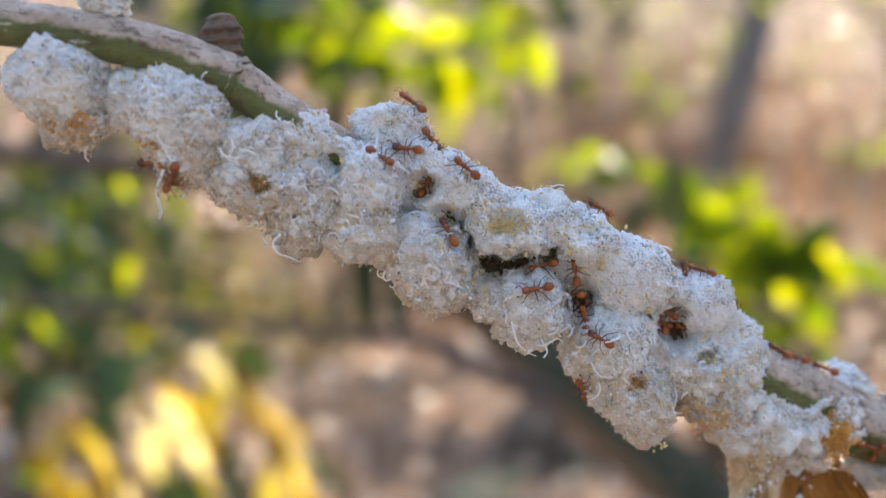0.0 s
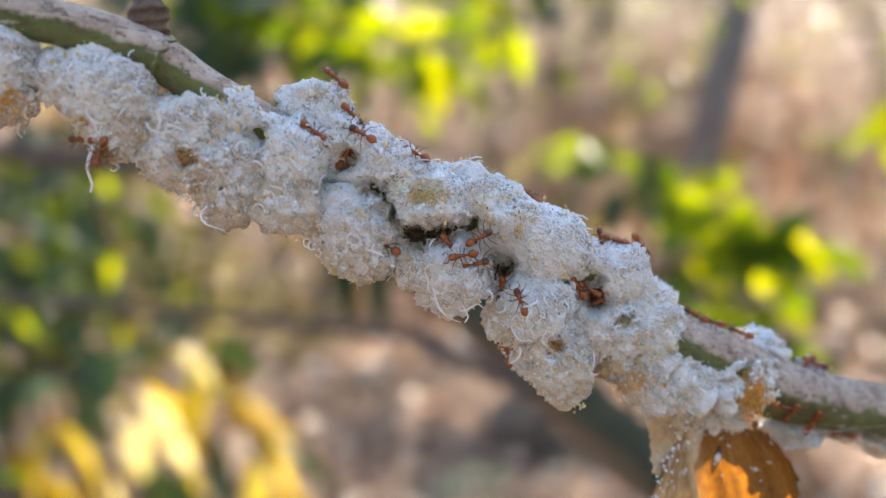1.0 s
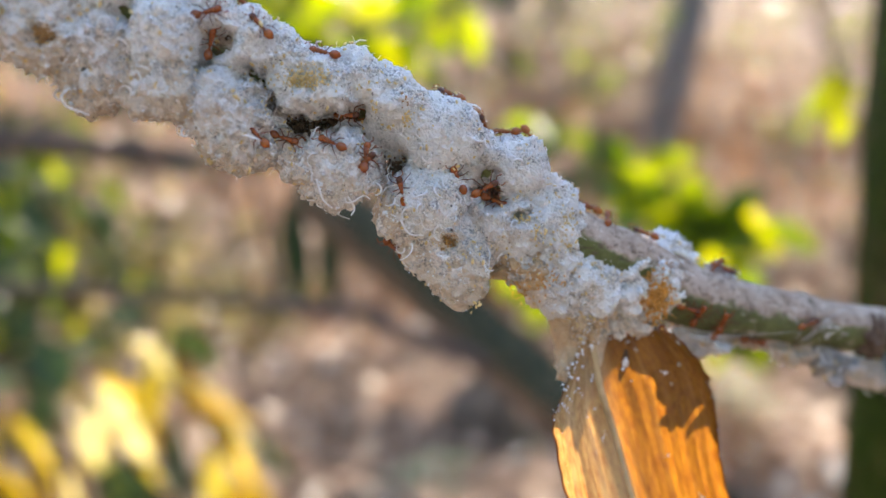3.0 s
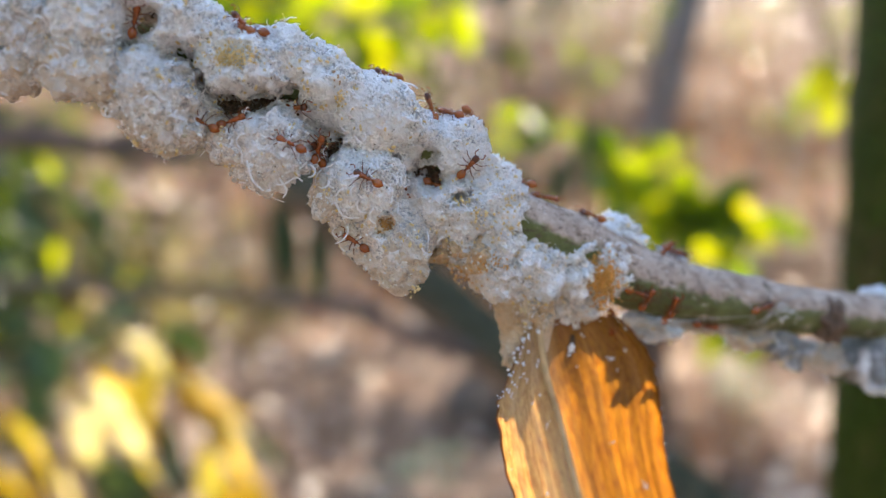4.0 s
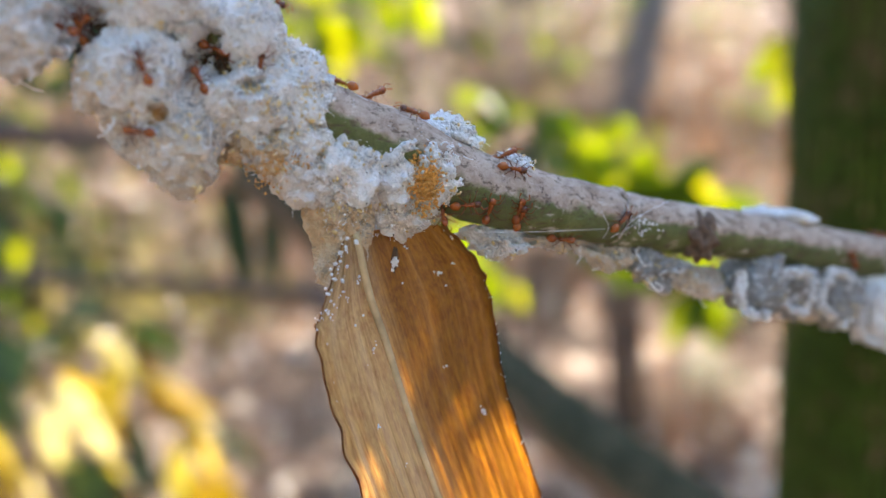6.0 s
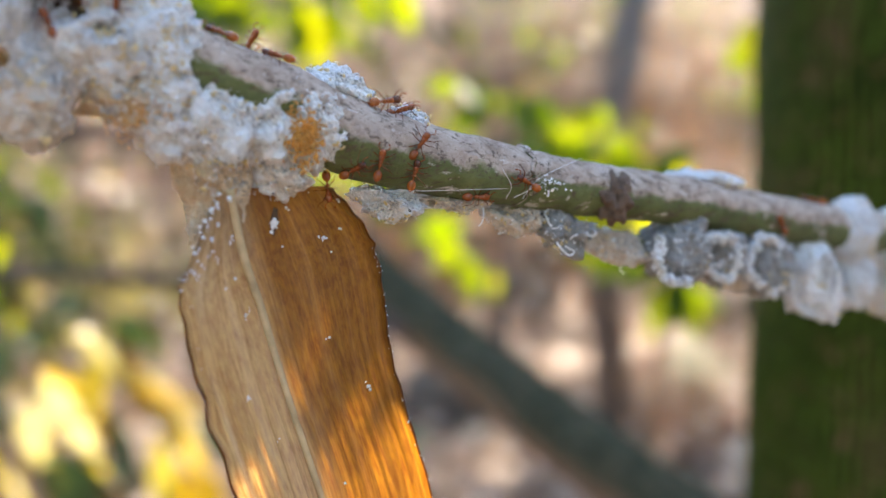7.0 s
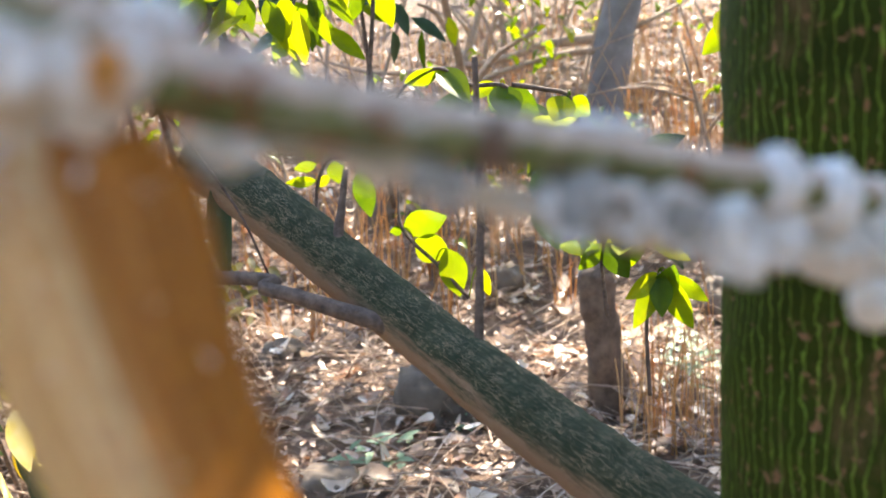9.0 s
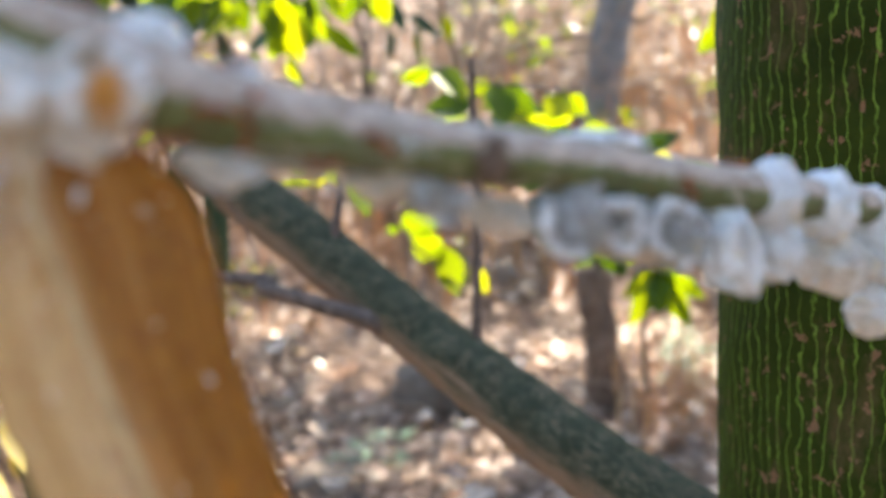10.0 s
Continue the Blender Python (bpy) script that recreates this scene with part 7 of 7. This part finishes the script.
    march([(0, (0.01301, 0.08076, 0.88833), (-1.00, 0.00, -0.05), (0.02, -0.96, 0.27)), (1, (0.01163, 0.07883, 0.88806), (0.96, 0.00, 0.27), (0.04, -0.98, 0.18)), (2, (0.01229, 0.08031, 0.88723), (0.33, 0.42, 0.85), (0.27, -0.95, 0.15)), (2.7, (0.01192, 0.07842, 0.88719), (0.88, 0.00, 0.47), (0.43, -0.89, 0.10)), (4, (0.01310, 0.08405, 0.88560), (-0.23, -0.50, 0.84), (0.47, -0.80, 0.37)), (5, (0.01347, 0.08300, 0.88653), (-0.23, 0.00, 0.97), (0.58, -0.81, 0.06)), (5.5, (0.01350, 0.08389, 0.88634), (-0.12, -0.45, 0.89), (0.58, -0.77, 0.28))])
    march([(0, (0.01414, 0.08266, 0.88567), (-0.19, 0.00, 0.98), (-0.29, -0.81, 0.51)), (1, (0.01383, 0.08269, 0.88509), (0.11, 0.00, 0.99), (-0.18, -0.91, 0.37)), (2, (0.01365, 0.08171, 0.88611), (0.52, 0.00, 0.85), (0.13, -0.97, 0.22)), (2.7, (0.01178, 0.08044, 0.88735), (0.08, 0.41, 0.91), (0.14, -0.95, 0.29)), (4, (0.01358, 0.08267, 0.88639), (0.37, 0.00, 0.93), (0.46, -0.79, 0.40)), (5, (0.01349, 0.08335, 0.88625), (0.69, 0.00, 0.72), (0.30, -0.95, -0.08))])
    march([(0, (0.01601, 0.08164, 0.88368), (-0.81, 0.47, 0.34), (-0.10, -0.98, 0.14)), (1, (0.01610, 0.08107, 0.88416), (-0.39, 0.00, 0.92), (-0.09, -0.91, 0.39)), (2, (0.01616, 0.08109, 0.88398), (-0.17, 0.00, 0.98), (-0.12, -0.94, 0.31)), (2.7, (0.01457, 0.08190, 0.88444), (-0.09, 0.00, 1.00), (-0.17, -0.89, 0.42)), (4, (0.01839, 0.08152, 0.88358), (-0.90, 0.00, 0.44), (0.22, -0.96, 0.20)), (5, (0.01935, 0.08175, 0.88306), (-0.57, -0.30, 0.76), (0.16, -0.98, 0.11)), (5.5, (0.01943, 0.08163, 0.88279), (-0.30, -0.21, 0.93), (0.32, -0.94, 0.07))])
    march([(0, (0.01470, 0.08496, 0.87757), (-0.36, -0.45, 0.81), (-0.18, -0.94, 0.29)), (1, (0.01477, 0.08408, 0.87790), (-0.25, 0.00, 0.97), (-0.14, -0.96, 0.23)), (2, (0.01524, 0.08360, 0.87734), (-0.47, 0.37, 0.80), (-0.21, -0.97, 0.07)), (2.7, (0.01369, 0.08444, 0.87824), (-0.71, 0.00, 0.70), (-0.37, -0.92, 0.13)), (4, (0.01683, 0.08334, 0.87728), (-0.82, 0.01, 0.57), (-0.08, -0.99, 0.10)), (5, (0.01832, 0.08274, 0.87751), (-0.95, 0.22, 0.23), (-0.07, -0.99, 0.15)), (5.5, (0.01836, 0.08278, 0.87763), (-0.97, 0.21, 0.11), (-0.04, -0.99, 0.16))])
    march([(0, (0.02429, 0.08871, 0.88938), (-0.30, 0.00, 0.95), (0.25, -0.35, 0.90)), (1, (0.02418, 0.08867, 0.88945), (-0.28, 0.00, 0.96), (0.25, -0.35, 0.90)), (2, (0.02399, 0.08859, 0.88969), (-0.16, 0.00, 0.99), (0.25, -0.35, 0.90)), (2.7, (0.02273, 0.08808, 0.89007), (-0.30, -0.43, 0.85), (0.25, -0.35, 0.90)), (4, (0.02367, 0.08846, 0.88987), (-0.34, 0.00, 0.94), (0.25, -0.35, 0.90)), (5, (0.02355, 0.08841, 0.88992), (-0.33, 0.00, 0.94), (0.25, -0.35, 0.90)), (5.5, (0.02377, 0.08850, 0.88981), (0.00, 0.00, 1.00), (0.25, -0.35, 0.90))])
    march([(0, (0.02597, 0.08940, 0.88961), (-0.96, 0.00, 0.27), (0.25, -0.35, 0.90)), (1, (0.02568, 0.08928, 0.88970), (0.97, 0.00, -0.23), (0.25, -0.35, 0.90)), (2, (0.02628, 0.08953, 0.88967), (-0.84, 0.00, 0.54), (0.25, -0.35, 0.90)), (2.7, (0.02495, 0.08898, 0.88971), (-1.00, 0.00, -0.10), (0.25, -0.35, 0.90)), (4, (0.02557, 0.08923, 0.88956), (-0.88, 0.42, 0.20), (0.25, -0.35, 0.90)), (5, (0.02637, 0.08956, 0.88968), (-0.87, 0.00, 0.49), (0.25, -0.35, 0.90)), (5.5, (0.02653, 0.08963, 0.88970), (-0.81, 0.30, 0.50), (0.25, -0.35, 0.90))])
    march([(0, (0.02873, 0.09056, 0.88554), (0.64, -0.23, -0.73), (0.25, -0.35, 0.90)), (1, (0.02839, 0.09041, 0.88872), (0.59, 0.00, -0.81), (0.25, -0.35, 0.90)), (2, (0.02827, 0.09036, 0.88878), (0.73, 0.34, -0.60), (0.25, -0.35, 0.90)), (2.7, (0.02767, 0.09011, 0.88891), (0.66, -0.02, -0.75), (0.25, -0.35, 0.90)), (4, (0.02781, 0.09017, 0.88887), (0.71, 0.10, -0.70), (0.25, -0.35, 0.90)), (5, (0.02818, 0.09032, 0.88879), (0.73, 0.12, -0.67), (0.25, -0.35, 0.90)), (5.5, (0.02836, 0.09040, 0.88877), (0.78, 0.00, -0.63), (0.25, -0.35, 0.90))])
    march([(0, (0.02263, 0.08480, 0.88527), (-0.47, 0.00, 0.88), (0.30, -0.92, 0.26)), (1, (0.02250, 0.08497, 0.88528), (-0.53, 0.00, 0.85), (0.43, -0.84, 0.33)), (2, (0.02253, 0.08490, 0.88536), (-0.37, 0.00, 0.93), (0.52, -0.83, 0.19)), (2.7, (0.02065, 0.08307, 0.88547), (-0.41, -0.14, 0.90), (-0.04, -1.00, 0.08)), (4, (0.02279, 0.08434, 0.88318), (-0.55, -0.15, 0.82), (0.51, -0.82, 0.27)), (5, (0.02364, 0.08467, 0.88269), (-0.71, 0.04, 0.71), (0.34, -0.75, 0.56)), (5.5, (0.02337, 0.08453, 0.88264), (-0.50, 0.40, 0.77), (0.36, -0.84, 0.41))])
    march([(0, (0.02410, 0.08714, 0.88428), (0.99, -0.08, -0.09), (0.07, -0.95, 0.31)), (1, (0.02422, 0.08575, 0.88390), (0.88, 0.00, 0.47), (0.21, -0.87, 0.44)), (2, (0.02392, 0.08557, 0.88372), (0.83, 0.00, 0.55), (0.04, -0.98, 0.19)), (2.7, (0.02260, 0.08388, 0.88409), (0.88, 0.00, 0.47), (0.04, -0.99, 0.16)), (4, (0.02757, 0.08651, 0.88445), (0.67, -0.19, 0.72), (0.16, -0.99, -0.05)), (5, (0.02762, 0.08650, 0.88297), (0.27, -0.04, 0.96), (0.07, -1.00, 0.03)), (5.5, (0.02754, 0.08686, 0.88294), (0.28, -0.30, 0.91), (-0.02, -1.00, -0.08))])
    march([(0, (0.02229, 0.08487, 0.88598), (0.87, 0.00, -0.49), (-0.11, -0.99, 0.10)), (4, (0.02462, 0.08702, 0.88319), (0.95, -0.08, -0.30), (0.22, -0.86, 0.46)), (5, (0.02387, 0.08793, 0.88404), (0.91, 0.24, -0.33), (-0.07, -0.99, 0.12)), (5.5, (0.02388, 0.08639, 0.88457), (0.93, 0.00, -0.38), (0.16, -0.99, -0.01))])
    march([(2, (0.03498, 0.09329, 0.88116), (-0.89, 0.00, 0.45), (0.25, -0.35, 0.90)), (4, (0.03284, 0.09234, 0.88236), (-0.96, 0.00, 0.29), (0.25, -0.35, 0.90)), (5, (0.03379, 0.09276, 0.88168), (-0.94, 0.00, 0.33), (0.25, -0.35, 0.90)), (5.5, (0.03370, 0.09272, 0.88173), (-0.95, 0.00, 0.31), (0.25, -0.35, 0.90)), (7, (0.03466, 0.09315, 0.88138), (-0.92, 0.00, 0.38), (0.25, -0.35, 0.90))])
    march([(2, (0.03691, 0.09417, 0.88017), (-0.96, 0.00, 0.29), (0.25, -0.35, 0.90)), (4, (0.03532, 0.09344, 0.88091), (0.99, 0.00, -0.17), (0.25, -0.35, 0.90)), (5, (0.03619, 0.09384, 0.88046), (0.99, 0.00, -0.15), (0.25, -0.35, 0.90)), (7, (0.03681, 0.09412, 0.88020), (0.57, 0.00, 0.82), (0.25, -0.35, 0.90)), (7.5, (0.03925, 0.09525, 0.87934), (0.97, 0.00, -0.25), (0.25, -0.35, 0.90))])
    march([(4, (0.04042, 0.09580, 0.87878), (-0.94, 0.00, 0.35), (0.25, -0.35, 0.90)), (5, (0.04010, 0.09565, 0.87899), (-0.94, 0.00, 0.35), (0.25, -0.35, 0.90)), (5.5, (0.04038, 0.09578, 0.87879), (-0.93, 0.00, 0.38), (0.25, -0.35, 0.90)), (7, (0.03905, 0.09516, 0.87940), (-0.96, 0.00, 0.28), (0.25, -0.35, 0.90)), (7.5, (0.03644, 0.09395, 0.88036), (-0.90, 0.00, 0.43), (0.25, -0.35, 0.90))])
    march([(4, (0.04881, 0.09990, 0.87446), (0.68, 0.00, 0.73), (0.25, -0.35, 0.90)), (5, (0.04930, 0.10014, 0.87439), (0.96, 0.00, 0.26), (0.25, -0.35, 0.90)), (5.5, (0.04876, 0.09987, 0.87447), (0.91, 0.00, 0.41), (0.25, -0.35, 0.90)), (7.5, (0.04936, 0.10018, 0.87434), (0.97, 0.00, 0.24), (0.25, -0.35, 0.90))])
    march([(4, (0.05030, 0.10071, 0.87402), (0.89, -0.34, -0.32), (0.05, -0.78, 0.62)), (5, (0.05029, 0.09794, 0.87316), (0.86, 0.24, -0.45), (0.30, -0.77, 0.57)), (5.5, (0.05031, 0.09749, 0.87276), (0.88, 0.31, -0.37), (0.30, -0.85, 0.44)), (7.5, (0.04765, 0.09832, 0.87551), (0.99, 0.00, 0.15), (0.40, -0.91, 0.14))])
    march([(5, (0.04311, 0.09768, 0.86710), (0.06, 0.00, -1.00), (-0.10, -0.96, -0.27)), (5.5, (0.04302, 0.09352, 0.86972), (0.14, 0.00, -0.99), (-0.02, -1.00, -0.03)), (7, (0.04251, 0.09718, 0.86737), (0.09, 0.00, -1.00), (0.43, -0.90, 0.09)), (7.5, (0.04282, 0.09548, 0.86836), (0.05, 0.00, -1.00), (0.15, -0.98, -0.15))])
    march([(5, (0.04551, 0.09501, 0.87045), (0.89, 0.34, -0.31), (0.08, -0.99, -0.08)), (5.5, (0.04530, 0.09513, 0.87015), (0.95, 0.23, -0.19), (0.13, -0.98, -0.14)), (7, (0.04527, 0.09580, 0.86902), (0.84, -0.33, 0.42), (0.04, -0.95, -0.30)), (7.5, (0.04535, 0.09612, 0.86837), (0.98, 0.00, 0.20), (-0.00, -0.89, -0.45))])
    march([(5, (0.04976, 0.09739, 0.86842), (0.19, -0.43, 0.88), (0.17, -0.96, -0.22)), (5.5, (0.04990, 0.09756, 0.86821), (0.20, -0.49, 0.85), (0.20, -0.94, -0.27)), (7, (0.05146, 0.09713, 0.87111), (0.59, 0.00, 0.81), (0.35, -0.90, 0.24)), (7.5, (0.05143, 0.09712, 0.87087), (0.61, 0.00, 0.79), (0.36, -0.91, 0.21))])
    march([(5, (0.04949, 0.09731, 0.86768), (0.43, 0.00, 0.90), (0.13, -0.99, -0.08)), (5.5, (0.05045, 0.09818, 0.86797), (0.36, -0.52, 0.77), (0.17, -0.98, -0.13)), (7, (0.05072, 0.09744, 0.86820), (0.29, 0.00, 0.96), (0.12, -0.98, -0.14)), (7.5, (0.05086, 0.09758, 0.86812), (0.32, 0.00, 0.95), (0.18, -0.97, -0.17))])
    march([(5, (0.04672, 0.09564, 0.86954), (0.42, -0.36, 0.83), (0.12, -0.96, -0.25)), (5.5, (0.04731, 0.09605, 0.86910), (0.28, -0.47, 0.83), (0.15, -0.95, -0.29)), (7, (0.04778, 0.09561, 0.86928), (0.25, 0.00, 0.97), (0.19, -0.96, -0.21)), (7.5, (0.04874, 0.09599, 0.87050), (-0.85, -0.50, 0.16), (0.27, -0.96, 0.03))])
    march([(5, (0.06093, 0.10285, 0.86732), (0.88, 0.40, 0.24), (0.30, -0.95, 0.12)), (5.5, (0.06110, 0.10281, 0.86718), (0.88, 0.41, -0.26), (0.28, -0.96, 0.10)), (7, (0.06158, 0.10305, 0.86685), (-0.75, -0.42, 0.52), (0.28, -0.96, 0.03)), (7.5, (0.06113, 0.10282, 0.86705), (-0.72, -0.31, 0.61), (0.30, -0.95, 0.02))])
    march([(5.5, (0.05437, 0.10143, 0.86538), (0.99, 0.00, -0.14), (-0.03, -1.00, 0.06)), (7, (0.05643, 0.10161, 0.86573), (0.86, 0.51, -0.07), (0.15, -0.97, -0.20)), (7.5, (0.05627, 0.10168, 0.86559), (0.84, 0.53, -0.11), (0.14, -0.93, -0.34))])
    march([(7, (0.09885, 0.13018, 0.86143), (-0.98, 0.00, 0.21), (0.25, -0.35, 0.90)), (7.5, (0.09928, 0.13049, 0.86141), (-0.98, 0.00, 0.20), (0.25, -0.35, 0.90))])
    march([(7, (0.09254, 0.12193, 0.85956), (-0.45, -0.45, 0.77), (0.26, -0.96, 0.04)), (7.5, (0.09243, 0.12189, 0.85955), (-0.50, -0.46, 0.73), (0.26, -0.97, 0.04))])
    march([(0, (-0.02481, 0.07132, 0.89972), (-1.00, 0.00, 0.05), (-0.08, -1.00, -0.01))])
    march([(0, (-0.02269, 0.07115, 0.89862), (-0.38, 0.00, -0.93), (0.22, -0.98, 0.01))])
    # the dead leaf swings in gusts: seconds and degrees
    hang = dead_leaf.location.copy()
    sway = ((0, 0), (1.8, 0), (2.5, 2), (2.7, 5), (3.0, 4), (3.4, -2), (3.8, -2), (4.0, 2), (4.2, 7), (4.4, 8), (4.6, 17), (4.7, 12.5), (4.8, 11), (4.9, 4), (5.0, 3.5), (5.1, 12), (5.3, 18), (5.4, 8.5),
            (5.5, 1), (5.6, -2), (5.7, 0), (6.1, 3), (6.5, -1), (6.8, 0), (10, 0))
    walk(dead_leaf, [(t, Matrix.Translation(hang) @ pose(0, 0, 0, 0, -a, float(np.interp(t, (0, 2.7, 4, 4.5, 5, 5.5, 7), (-17, -17, -13, -10, -8, -3, 0))))) for t, a in sway])
    # the focus is pulled from the twig to the trunk behind it, and part of the way back
    rows = []
    for t, far in FOCUS:
        near = [r for r in PATH if r[0] <= t][-1]
        eye, way = Vector(near[1]), (Vector(near[2]) - Vector(near[1])).normalized()
        rows.append((t, Matrix.Translation(eye + way * far)))
    walk(focus_mark, rows)


motions()
